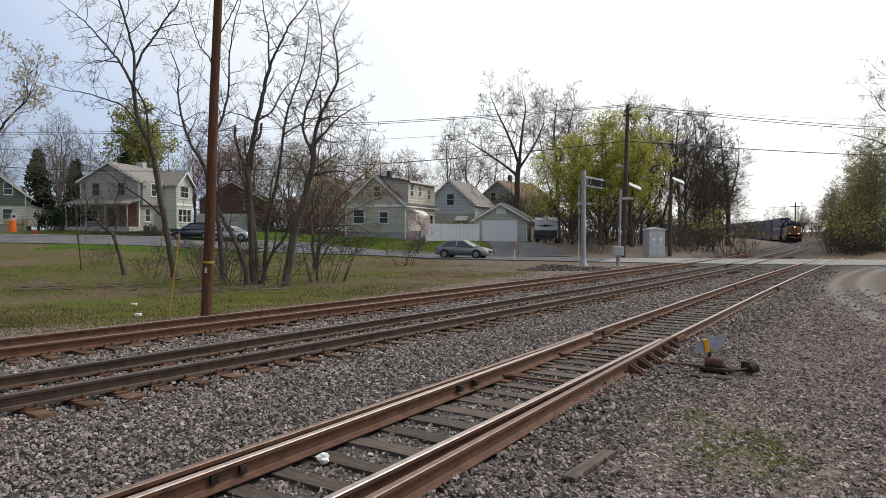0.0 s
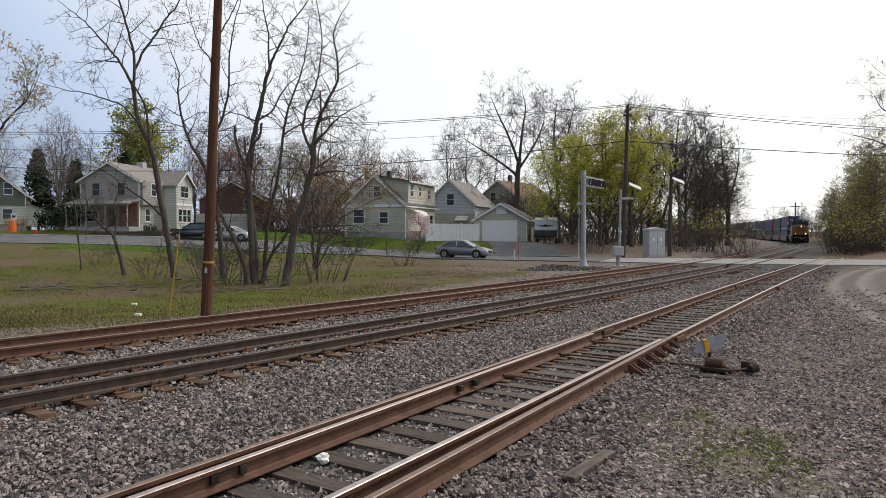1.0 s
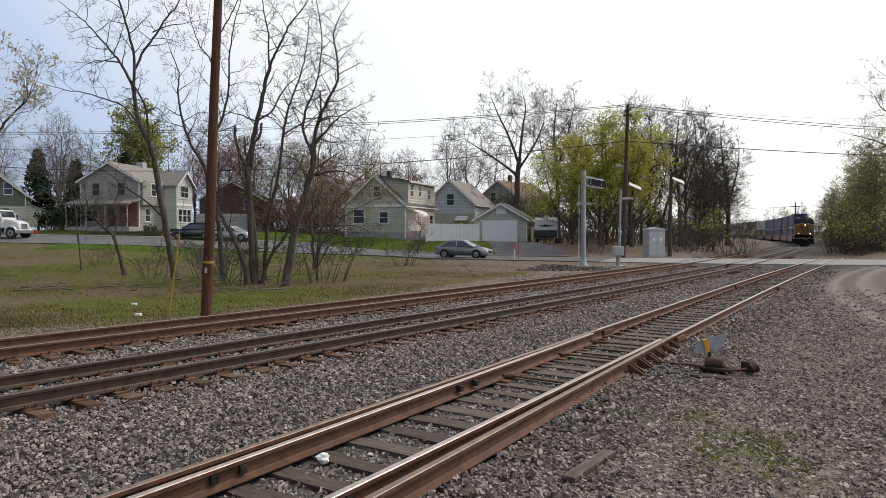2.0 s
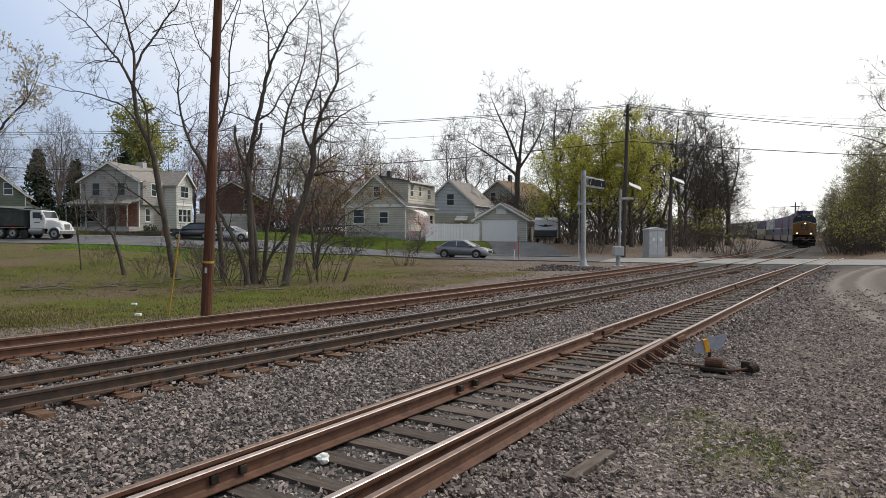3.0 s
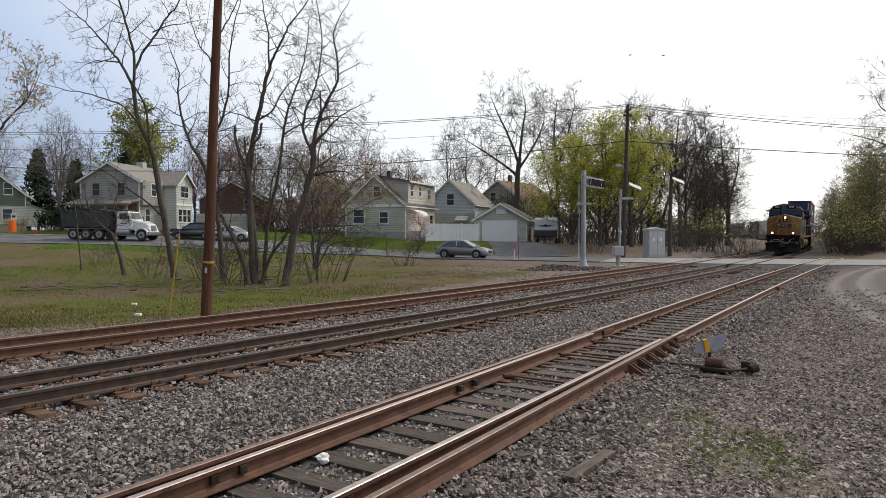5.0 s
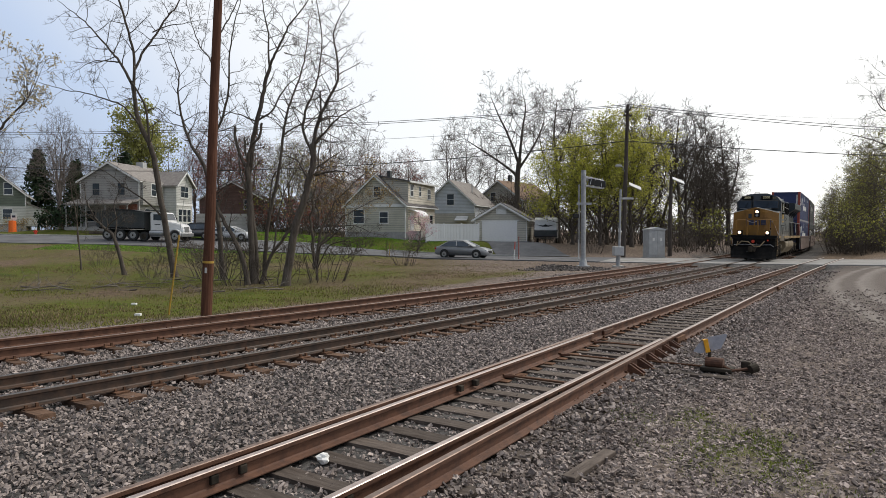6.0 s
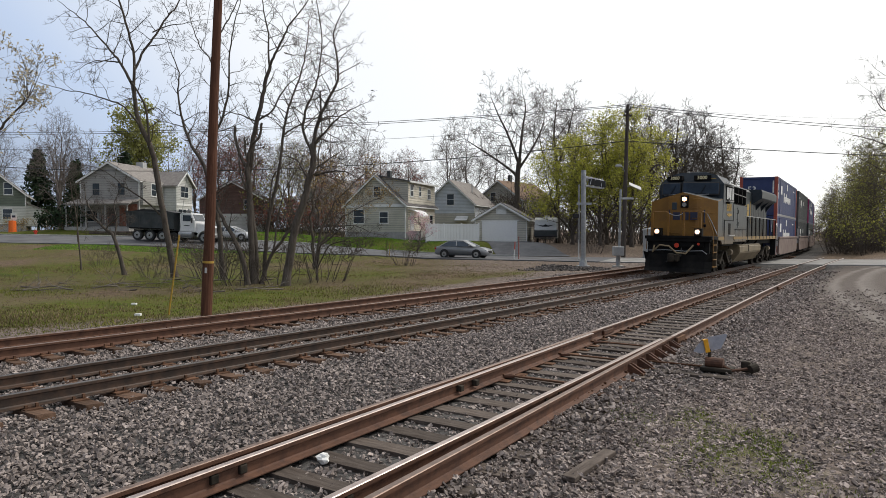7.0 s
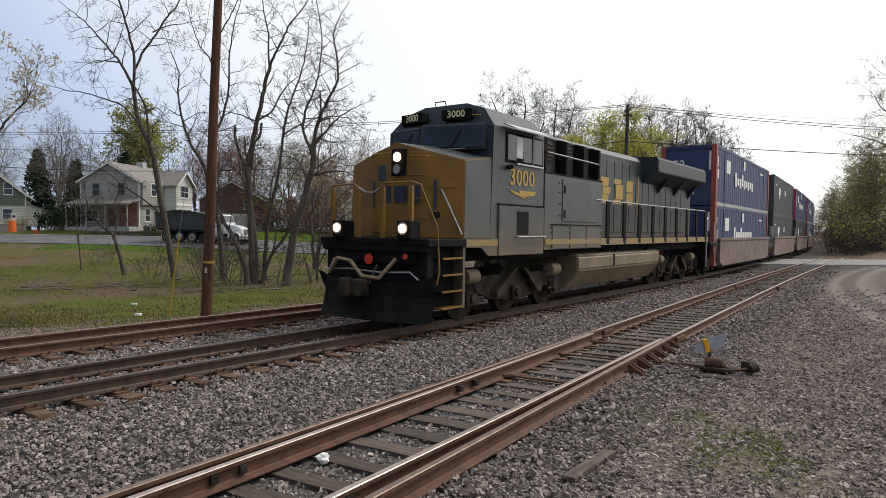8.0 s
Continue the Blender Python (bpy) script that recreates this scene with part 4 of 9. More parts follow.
        for k in range(9):
            x = -8.9 - k * 1.36
            part("stanchion", prism([(x - 0.12, 2.95), (x + 0.12, 2.95), (x + 0.12, 1.75), (x + 0.04, 1.66), (x - 0.12, 1.66)], "y", *sorted((sy * 1.5, sy * 1.545))), K, L)
        # fuel tank cheek
        part("rear_step", box(-20.3, -19.9, *sorted((sy * 1.2, sy * 1.5)), 0.5, 1.7), K, L)
        part("rear_grab", tube([(-20.0, sy * 1.53, 0.55), (-20.0, sy * 1.55, 2.6), (-20.25, sy * 1.5, 2.7)], 0.02), M["steel"], L)
    part("radiator_top", box(-19.4, -13.3, -0.75, 0.75, 4.45, 4.79, 0.02), D, L)
    part("exhaust", box(-12.4, -11.6, -0.4, 0.4, 4.66, 4.88, 0.04), K, L)
    tk = prism([(-1.35, 0.95), (-1.48, 1.05), (-1.48, 1.32), (-1.4, 1.4), (1.4, 1.4), (1.48, 1.32), (1.48, 0.95), (1.1, 0.42), (-1.1, 0.42)], "x", -13.9, -6.95)
    bmesh.ops.bevel(tk, geom=tk.edges[:], offset=0.04, segments=2, affect='EDGES', clamp_overlap=True)
    part("fuel_tank", tk, M["tank"], L, "tan grime-coated fuel tank")
    part("tank_strap", box(-9.6, -9.54, 1.47, 1.5, 0.98, 1.36), K, L)
    for x in (-9.0, -10.2, -13.0):
        part("tank_bracket", tube([(x, 1.2, 1.36), (x + 0.1, 1.4, 1.56), (x + 0.3, 1.42, 1.6)], 0.04), K, L)
    bogie(L, (-2.05, -4.05, -6.05))
    bogie(L, (-14.9, -16.9, -18.9))
    # pilot, plow, steps
    part("pilot_plate", box(-0.3, -0.12, -1.4, 1.4, 0.45, 1.7), K, L)
    part("anti_climber", bm_box(bmesh.new(), -0.35, 0.0, -1.45, 1.45, 1.58, 1.78, 0.03), K, L)
    bm = bmesh.new()
    cols = [(-1.52, -0.12), (-1.25, 0.12), (-0.5, 0.32), (0.5, 0.32), (1.25, 0.12), (1.52, -0.12)]
    grid = []
    for y, x in cols:
        top = 1.12 if abs(y) > 1.4 else (1.02 if abs(y) > 1 else 0.98)
        col = []
        for z, dx in ((0.2, 0.10), (0.38, 0.02), (0.7, -0.05), (top, 0.12 if abs(y) > 1.4 else -0.06)):
            yy = y * (0.93 if z < 0.2 else 1.0) * (1.04 if z > 1.0 and abs(y) > 1.4 else 1)
            col.append((x + dx, yy, z))
        grid.append(col)
    for back in (0, 1):
        vv = [[bm.verts.new((a - 0.05 * back, b, c)) for a, b, c in col] for col in grid]
        for i in range(len(cols) - 1):
            for j in range(3):
                bm.faces.new((vv[i][j], vv[i + 1][j], vv[i + 1][j + 1], vv[i][j + 1]))
    bmesh.ops.recalc_face_normals(bm, faces=bm.faces[:])
    part("snow_plow", bm, M["loco_black"], L, "black steel snow plow")
    cp = bmesh.new()
    bm_box(cp, 0.2, 0.62, -0.2, 0.2, 0.68, 1.02, 0.05)
    bm_box(cp, 0.5, 0.72, -0.26, 0.02, 0.66, 1.06, 0.06)
    bm_box(cp, -0.2, 0.25, -0.14, 0.14, 0.74, 0.98)
    part("coupler", cp, M["truck_iron"], L)
    part("air_hose", tube([(0.0, -1.05, 1.4), (0.12, -1.1, 1.1), (0.22, -0.75, 1.42), (0.3, -0.3, 1.38), (0.32, 0.05, 1.08), (0.25, 0.45, 1.05), (0.08, 0.75, 1.45)], 0.04, 8), M["hose"], L)
    part("air_hose", tube([(0.02, 0.2, 1.3), (0.3, 0.25, 0.95), (0.4, 0.0, 0.72), (0.36, -0.4, 0.66)], 0.03, 8), M["rubber"], L)
    part("cut_lever", tube([(0.08, -1.3, 1.16), (0.12, -0.5, 1.2), (0.14, 0.4, 1.16), (0.12, 1.15, 1.2), (0.1, 1.35, 1.05)], 0.018), M["steel"], L)
    part("red_flag_disc", cyl((0.03, -0.02, 1.42), (0.06, -0.02, 1.42), 0.11, seg=18), M["red_mark"], L, "round red marker disc")
    part("red_tag", cyl((0.02, 0.95, 1.5), (0.04, 0.95, 1.5), 0.06, seg=12), M["red_mark"], L)
    for y, lit in ((-0.92, 1), (0.92, 1)):
        hs = part("ditch_light", bm_box(bmesh.new(), -0.28, 0.06, y - 0.17, y + 0.17, 1.86, 2.22, 0.02), K, L)
        part("lens", cyl((0.03, y - 0.02, 2.06), (0.1, y - 0.02, 2.06), 0.09, 0.085, 18), M["ditch_lit"], hs, "glowing ditch light lens")
        part("light_ring", cyl((0.0, y - 0.02, 2.06), (0.07, y - 0.02, 2.06), 0.13, 0.13, 18), M["steel"], hs)
    # front railings, gold
    for y in (-1.2, -0.45, 0.25, 1.0):
        part("front_post", box(-0.12, -0.04, y - 0.05, y + 0.05, 1.84, 2.92, 0.01), Y, L)
    handrail(L, [(-0.08, -1.25, 2.9), (-0.05, -1.15, 2.98), (-0.05, -0.55, 3.0), (-0.08, -0.42, 2.9)], Y)
    handrail(L, [(-0.08, 0.2, 2.9), (-0.05, 0.3, 3.0), (-0.05, 1.05, 3.0), (-0.12, 1.2, 2.95), (-0.3, 1.5, 2.1), (-0.35, 1.53, 1.2), (-0.3, 1.5, 0.95)], Y)
    handrail(L, [(-0.08, -1.2, 2.96), (-0.3, -1.5, 2.1), (-0.35, -1.53, 1.2)], Y)
    part("safety_chain", tube([(-0.05, -0.42, 2.92), (-0.03, -0.2, 2.82), (-0.03, 0.0, 2.8), (-0.05, 0.2, 2.9)], 0.02, 5), M["steel"], L)
    for sy in (1, -1):
        handrail(L, [(-1.05, sy * 1.0, 2.9), (-0.95, sy * 1.1, 2.9), (-1.0, sy * 1.3, 2.5), (-1.15, sy * 1.5, 1.95)], M["steel"])
        part("step_well", box(-1.3, -0.45, *sorted((sy * 0.9, sy * 1.25)), 0.4, 1.7), K, L)
        part("step_back_edge", prism([(-1.3, 1.86), (-1.3, 0.4), (-1.22, 0.4), (-1.22, 1.86)], "y", *sorted((sy * 1.15, sy * 1.5))), G, L)
        for k in range(4):
            part("step", box(-1.2, -0.5, *sorted((sy * 1.2, sy * 1.5)), 0.42 + k * 0.34, 0.45 + k * 0.34), Y if k == 0 else K, L)
            part("step_nosing", box(-1.2, -0.5, *sorted((sy * 1.49, sy * 1.505)), 0.42 + k * 0.34, 0.46 + k * 0.34), Y, L)
    return L


def container(name, cols, length, label, marks, side):
    """Corrugated shipping container; origin at the middle of its front bottom edge, reaching back along -x."""
    paint, post, mark = cols
    C = thing(name, Matrix.Identity(4), label, "shipping container", "stacked containers on the train")
    H, W = 2.9, 1.295
    vs, fs = [], []
    n = int((length - 0.6) / 0.14)
    for sy in (1, -1):
        base = len(vs)
        for k in range(n + 1):
            x = -0.3 - k * (length - 0.6) / n
            d = 0.0 if (k // 2) % 2 == 0 else 0.035
            for z in (0.16, H - 0.14):
                vs.append((x, sy * (W - 0.012 - d), z))
        for k in range(n):
            a = base + 2 * k
            fs.append((a, a + 2, a + 3, a + 1) if sy < 0 else (a, a + 1, a + 3, a + 2))
    mesh_ob("side_panel", vs, fs, paint, C)
    part("end_panel", box(-0.12, -0.04, -W + 0.08, W - 0.08, 0.12, H - 0.1), paint, C)
    part("end_panel", box(-length + 0.04, -length + 0.12, -W + 0.08, W - 0.08, 0.12, H - 0.1), paint, C)
    part("roof", box(-length + 0.05, -0.05, -W + 0.04, W - 0.04, H - 0.06, H - 0.02), paint, C)
    part("floor", box(-length + 0.05, -0.05, -W + 0.02, W - 0.02, 0.03, 0.14), M["loco_black"], C)
    for sy in (1, -1):
        part("top_rail", box(-length, 0, *sorted((sy * (W - 0.09), sy * W)), H - 0.14, H, 0.01), paint, C)
        part("bottom_rail", box(-length, 0, *sorted((sy * (W - 0.09), sy * W)), 0.0, 0.17, 0.01), M["steel"] if side else paint, C)
        for x in (0.005, -length + 0.26):
            part("corner_post", box(x - 0.27, x, *sorted((sy * (W - 0.22), sy * (W + 0.004))), 0.0, H + 0.003, 0.01), post, C)
        if length > 15:
            part("stacking_post", box(-2.15, -1.95, *sorted((sy * (W - 0.05), sy * (W + 0.004))), 0.0, H, 0.005), paint, C)
            part("stacking_post", box(-length + 1.95, -length + 2.15, *sorted((sy * (W - 0.05), sy * (W + 0.004))), 0.0, H, 0.005), paint, C)
    part("cross_rail", box(-0.1, 0, -W, W, H - 0.16, H - 0.02), paint, C)
    part("cross_rail", box(-0.1, 0, -W, W, 0.02, 0.16), paint, C)
    for x0, x1, z0, z1 in marks:
        part("side_marking", box(-x1, -x0, W - 0.005, W + 0.004, z0, z1), mark, C)
    return C


M["navy"] = surface("navy_container_paint", (0.024, 0.038, 0.115), (0.038, 0.055, 0.15), 1.5, 0.5, 0, 30, 0.0, dirt=(0.09, 0.08, 0.09), dirt_amt=0.5)
M["slate"] = surface("slate_container_paint", (0.03, 0.036, 0.038), (0.055, 0.062, 0.064), 1.5, 0.55, 0, 30, 0.0, dirt=(0.13, 0.11, 0.1), dirt_amt=0.5)
M["pale"] = surface("pale_container_paint", (0.38, 0.39, 0.39), (0.5, 0.5, 0.49), 1.5, 0.55, 0, 30, 0.0, dirt=(0.25, 0.2, 0.17), dirt_amt=0.5)
M["red_post"] = surface("red_post_paint", (0.3, 0.06, 0.04), (0.42, 0.09, 0.05), 2, 0.5, 0, 30, 0.0, dirt=(0.15, 0.08, 0.06))
M["magenta_post"] = surface("magenta_post_paint", (0.3, 0.02, 0.1), (0.4, 0.04, 0.14), 2, 0.5, 0, 30, 0.0)
M["well"] = surface("faded_pinkish_well_paint", (0.155, 0.105, 0.088), (0.235, 0.175, 0.15), 1.2, 0.7, 0, 30, 0.0, dirt=(0.16, 0.11, 0.09), dirt_amt=0.7)
BIG = [(0.35, 0.5, 1.9, 2.35), (0.3, 0.6, 1.3, 1.75), (2.3, 3.3, 1.7, 2.35), (6.9, 7.4, 2.2, 2.7), (12.5, 13.6, 2.35, 2.45)] + \
      [(4.6 + k * 0.62, 5.05 + k * 0.62, 1.15 + 0.12 * (k % 2), 1.65 + (0.25 if k in (0, 3) else 0)) for k in range(9)]
SMALL = [(3.0, 4.2, 1.6, 2.1), (3.3, 3.7, 1.3, 1.6), (7.2, 7.8, 1.7, 2.1), (1.0, 1.8, 2.2, 2.3)]


def build_well_car():
    """Well of a double-stack car; origin at its front end over the rails, reaching back 18.3 m along -x."""
    W = thing("well_car", Matrix.Identity(4), "low double-stack well car with faded pinkish steel sides", "rail car", "well cars of the train")
    for sy in (1, -1):
        sec = [(-1.6, 1.72), (-1.6, 0.62), (-2.3, 0.42), (-16.0, 0.42), (-16.7, 0.62), (-16.7, 1.72)]
        part("side_sill", prism(sec, "y", *sorted((sy * 1.38, sy * 1.46))), M["well"], W, "faded pinkish side sill")
        part("top_chord", box(-16.8, -1.5, *sorted((sy * 1.34, sy * 1.5)), 1.64, 1.78, 0.02), M["well"], W)
        for x in (-0.6, -17.7):
            part("platform", box(x - 1.0, x + 0.95, *sorted((sy * 0.4, sy * 1.45)), 1.45, 1.55), M["loco_black"], W)
            part("grab_rail", tube([(x - 0.3, sy * 1.4, 1.1), (x - 0.3, sy * 1.42, 2.5), (x + 0.2, sy * 1.42, 2.5), (x + 0.2, sy * 1.4, 1.1)], 0.022), M["steel"], W)
    part("well_floor", box(-16.4, -1.9, -1.3, 1.3, 0.3, 0.42), M["loco_black"], W)
    for x in (-0.6, -17.7):
        part("end_sill", box(x - 0.9, x + 0.8, -0.4, 0.4, 0.85, 1.45), M["loco_black"], W)
    part("bulkhead", box(-1.75, -1.6, -1.4, 1.4, 0.5, 1.75), M["well"], W)
    part("bulkhead", box(-16.7, -16.55, -1.4, 1.4, 0.5, 1.75), M["well"], W)
    part("warning_plate", box(-1.63, -1.595, 1.12, 1.3, 0.85, 1.5), M["loco_stripe"], W)
    for x0, x1, z0, z1 in ((-4.5, -3.6, 0.9, 1.25), (-6.6, -5.2, 1.0, 1.3), (-12.5, -11.2, 0.9, 1.2), (-14.6, -13.8, 1.2, 1.4)):
        part("stencil", box(x0, x1, 1.455, 1.464, z0, z1), M["well"], W)
    bogie(W, (-0.05, -1.35), rad=0.45, heavy=False)
    return W


loco = build_loco()
PITCH = 18.3
CARS = 11
wells = [build_well_car()]
wells += [copy_thing(wells[0], Matrix.Identity(4)) for _ in range(CARS - 1)]
kinds = {
    "navy": container("container", (M["navy"], M["red_post"], M["white_mark"]), 16.15, "navy blue 53 foot container with red corner posts", BIG, True),
    "slate": container("container", (M["slate"], M["slate"], M["white_mark"]), 14.6, "dark grey container with small white markings", SMALL, False),
    "purple": container("container", (M["navy"], M["magenta_post"], M["white_mark"]), 16.15, "navy blue container with magenta corner posts", BIG, False),
    "pale": container("container", (M["pale"], M["pale"], M["slate"]), 14.6, "pale grey shipping container", SMALL, False),
}
text_part("53", 0.62, face_x(-0.03, -0.45, 1.95), M["white_mark"], kinds["navy"], "size_marking")
part("door_sticker", box(-0.045, -0.035, -0.5, 0.1, 1.45, 1.55), M["white_mark"], kinds["navy"])
part("door_sticker", box(-0.045, -0.035, -0.2, 0.3, 0.55, 0.75), M["white_mark"], kinds["navy"])
part("door_sticker", box(-0.045, -0.035, 0.95, 1.05, 1.7, 2.6), M["white_mark"], kinds["navy"])
ORDER = [("navy", "navy"), ("slate", "slate"), ("slate", "purple"), ("navy", "navy"), ("slate", "pale"), ("pale", "navy"), ("navy", "pale"), ("pale", "pale"), ("navy", "slate"), ("pale", ""), ("slate", "pale")]
used = set()
loads = []
for i, pair in enumerate(ORDER):
    for lvl, k in enumerate(pair):
        if not k:
            continue
        ob = kinds[k] if k not in used else copy_thing(kinds[k], Matrix.Identity(4))
        used.add(k)
        loads.append((ob, i, lvl, 16.15 if k in ("navy", "purple") else 14.6))


# ---------------------------------------------------------------- houses
def siding(name, a, b, course=0.2):
    """Lapped siding: relief, and the shade at each lap painted in as dark lines repeated up the wall."""
    m = surface(name, a, b, 1.0, 0.7, 0, 30, 0.0, dirt=tuple(v * 0.75 for v in a), dirt_amt=0.4)
    nt = m.node_tree
    p = nt.nodes["Principled BSDF"]
    tc = nt.nodes.new("ShaderNodeTexCoord")
    sx = nt.nodes.new("ShaderNodeSeparateXYZ")
    nt.links.new(tc.outputs["Object"], sx.inputs[0])
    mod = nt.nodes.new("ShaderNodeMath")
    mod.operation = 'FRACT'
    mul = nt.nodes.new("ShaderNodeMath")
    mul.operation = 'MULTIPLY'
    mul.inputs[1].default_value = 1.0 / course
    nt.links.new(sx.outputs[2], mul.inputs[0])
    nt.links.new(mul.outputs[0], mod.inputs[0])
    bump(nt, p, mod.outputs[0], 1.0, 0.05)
    lap_shade = ramp(nt, mod.outputs[0], [(0.0, (0.36,) * 3), (0.3, (1.0,) * 3)])     # shade painted into the colour: darkest at each course's foot, fading upwards
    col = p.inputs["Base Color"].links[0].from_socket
    nt.links.new(mixc(nt, 1.0, col, lap_shade, 'MULTIPLY'), p.inputs["Base Color"])
    return m


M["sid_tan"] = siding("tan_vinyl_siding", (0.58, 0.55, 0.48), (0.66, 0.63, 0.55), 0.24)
# brighter siding for the tan house's sun-facing wall, sunlight put into its colour
M["sid_cream_sunlit"] = siding("sunlit_cream_vinyl_siding", (0.78, 0.72, 0.6), (0.85, 0.79, 0.68), 0.26)
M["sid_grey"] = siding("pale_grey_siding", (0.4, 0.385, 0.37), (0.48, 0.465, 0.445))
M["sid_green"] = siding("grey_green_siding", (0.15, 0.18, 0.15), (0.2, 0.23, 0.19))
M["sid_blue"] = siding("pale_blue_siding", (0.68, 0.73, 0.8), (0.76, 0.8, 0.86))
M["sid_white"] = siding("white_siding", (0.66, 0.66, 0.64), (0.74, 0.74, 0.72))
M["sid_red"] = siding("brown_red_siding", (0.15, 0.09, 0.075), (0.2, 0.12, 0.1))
M["shingle"] = surface("grey_shingles", (0.19, 0.17, 0.16), (0.28, 0.26, 0.24), 2.5, 0.9, 0, 25, 0.01, dirt=(0.13, 0.12, 0.1))
M["shingle_dark"] = surface("dark_shingles", (0.09, 0.085, 0.085), (0.15, 0.14, 0.135), 2.5, 0.9, 0, 25, 0.01)
M["shingle_brown"] = surface("brown_shingles", (0.17, 0.115, 0.085), (0.24, 0.17, 0.12), 2.5, 0.9, 0, 25, 0.01)
M["trim"] = plain("white_trim", (0.75, 0.75, 0.73), 0.6, 0, 0.06)
M["brick"] = surface("red_brick", (0.22, 0.09, 0.065), (0.32, 0.14, 0.1), 5, 0.85, 0, 40, 0.004, dirt=(0.3, 0.25, 0.2))
M["found"] = surface("grey_foundation", (0.28, 0.275, 0.27), (0.38, 0.37, 0.36), 2, 0.9, 0, 30, 0.004)
M["vinyl"] = plain("white_vinyl", (0.8, 0.8, 0.8), 0.45, 0, 0.04)
M["orange"] = plain("orange_plastic", (0.85, 0.16, 0.02), 0.5)
M["galv"] = surface("galvanised_steel", (0.33, 0.34, 0.35), (0.45, 0.46, 0.47), 5, 0.5, 0.6, 40, 0.0)
M["silver_box"] = surface("weathered_aluminium", (0.4, 0.41, 0.42), (0.52, 0.53, 0.53), 2, 0.5, 0.3, 40, 0.0, dirt=(0.3, 0.28, 0.25))
# panel's grey includes the sky's reflection as base colour
M["panel"] = plain("sky_toned_solar_panel", (0.22, 0.23, 0.25), 0.35)
M["pole"] = surface("brown_pole_wood", (0.07, 0.032, 0.02), (0.13, 0.06, 0.038), 2, 0.85, 0, 20, 0.008, stretch=(6, 6, 0.6), dirt=(0.045, 0.03, 0.025))
M["pole_dark"] = surface("dark_pole_wood", (0.055, 0.045, 0.04), (0.1, 0.085, 0.075), 2, 0.9, 0, 20, 0.008, stretch=(6, 6, 0.6))
M["cable"] = plain("black_cable", (0.02, 0.02, 0.022), 0.6)


def window(parent, x, z, w, h, face, trim=None, bars=1):
    """Window on a wall in the house's space. face: function (u, out, z) -> place; u along the wall, out from it."""
    def bx(u0, u1, o0, o1, z0, z1):
        a, b = Vector(face(u0, o0, z0)), Vector(face(u1, o1, z1))
        return box(min(a.x, b.x), max(a.x, b.x), min(a.y, b.y), max(a.y, b.y), min(a.z, b.z), max(a.z, b.z))
    t = trim or M["trim"]
    wd = part("window", bx(x - w / 2 - 0.07, x + w / 2 + 0.07, -0.05, 0.04, z - 0.07, z + h + 0.07), t, parent)
    part("pane", bx(x - w / 2, x + w / 2, -0.02, 0.05, z, z + h), M["glass"], wd, "dark reflecting glass")
    for k in range(bars):
        zz = z + h * (k + 1) / (bars + 1)
        part("sash_bar", bx(x - w / 2, x + w / 2, 0.0, 0.065, zz - 0.022, zz + 0.022), t, wd)
    part("sill", bx(x - w / 2 - 0.14, x + w / 2 + 0.14, -0.02, 0.09, z - 0.15, z - 0.09), t, wd)


def gable_house(name, m, w, d, eave, ridge, wall, roof, label, wall_gable=None, found=0.5, over=0.35):
    """Gable end at y = 0 facing -y, width w along x from -w to 0 (the corner at the origin), going back to y = d."""
    Hs = thing(name, m, label, "house" if "garage" not in name else "garage")
    W = part("wall", prism([(-w, 0), (-w, eave), (-w / 2, ridge), (0, eave), (0, 0)], "y", 0, d), wall, Hs)
    if found:
        part("foundation", box(-w - 0.03, 0.03, -0.03, d + 0.03, -0.8, found), M["found"], Hs)
    sl = (ridge - eave) / (w / 2)
    for sx in (-1, 1):
        e = -w / 2 + sx * (w / 2 + over)
        ez = eave - sl * over
        bm = prism([(-w / 2, ridge + 0.02), (e, ez + 0.02), (e, ez + 0.17), (-w / 2, ridge + 0.19)], "y", -over, d + over)
        part("roof_slope", bm, roof, Hs)
        part("rake_board", prism([(-w / 2, ridge - 0.1), (e, ez - 0.1), (e, ez + 0.12), (-w / 2, ridge + 0.12)], "y", -over - 0.04, -over + 0.02), M["trim"], Hs)
        part("gutter", box(e - 0.06, e + 0.06, -over, d + over, ez - 0.02, ez + 0.1), M["trim"], Hs)
    for x in (-w, 0):
        part("corner_board", box(x - 0.08 if x else -0.04, x + 0.04 if x else 0.04, -0.04, 0.08, 0.1, eave), M["trim"], Hs)
    front = lambda u, o, z: (u, -o, z)
    right = lambda u, o, z: (o, u, z)
    return Hs, front, right


def place(x, y, z, yaw):
    return Matrix.Translation((x, y, z)) @ Matrix.Rotation(radians(yaw), 4, 'Z')


# two-storey grey house on the rise, with a porch and a bumped-out wing
hz = 2.6
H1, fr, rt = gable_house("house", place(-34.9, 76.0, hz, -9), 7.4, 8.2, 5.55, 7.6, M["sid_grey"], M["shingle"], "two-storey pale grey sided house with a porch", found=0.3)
for x in (-5.4, -2.2):
    window(H1, x, 3.9, 0.85, 1.35, fr, M["sid_grey"])
window(H1, 2.2, 3.9, 0.9, 1.35, lambda u, o, z: (0.45 + o, u, z))
window(H1, 1.6, 0.9, 0.8, 1.4, rt)
part("porch_roof", prism([(-2.3, 2.72), (-2.3, 2.82), (-0.02, 3.45), (-0.02, 3.3)], "x", -7.9, 0.3), M["shingle"], H1)
part("porch_beam", box(-7.7, 0.1, -2.15, -2.0, 2.6, 2.74), M["sid_grey"], H1)
for x in (-7.7, -5.2, -2.8, -0.1):
    part("porch_post", box(x - 0.06, x + 0.06, -2.12, -2.0, 0.2, 2.62), M["sid_grey"], H1)
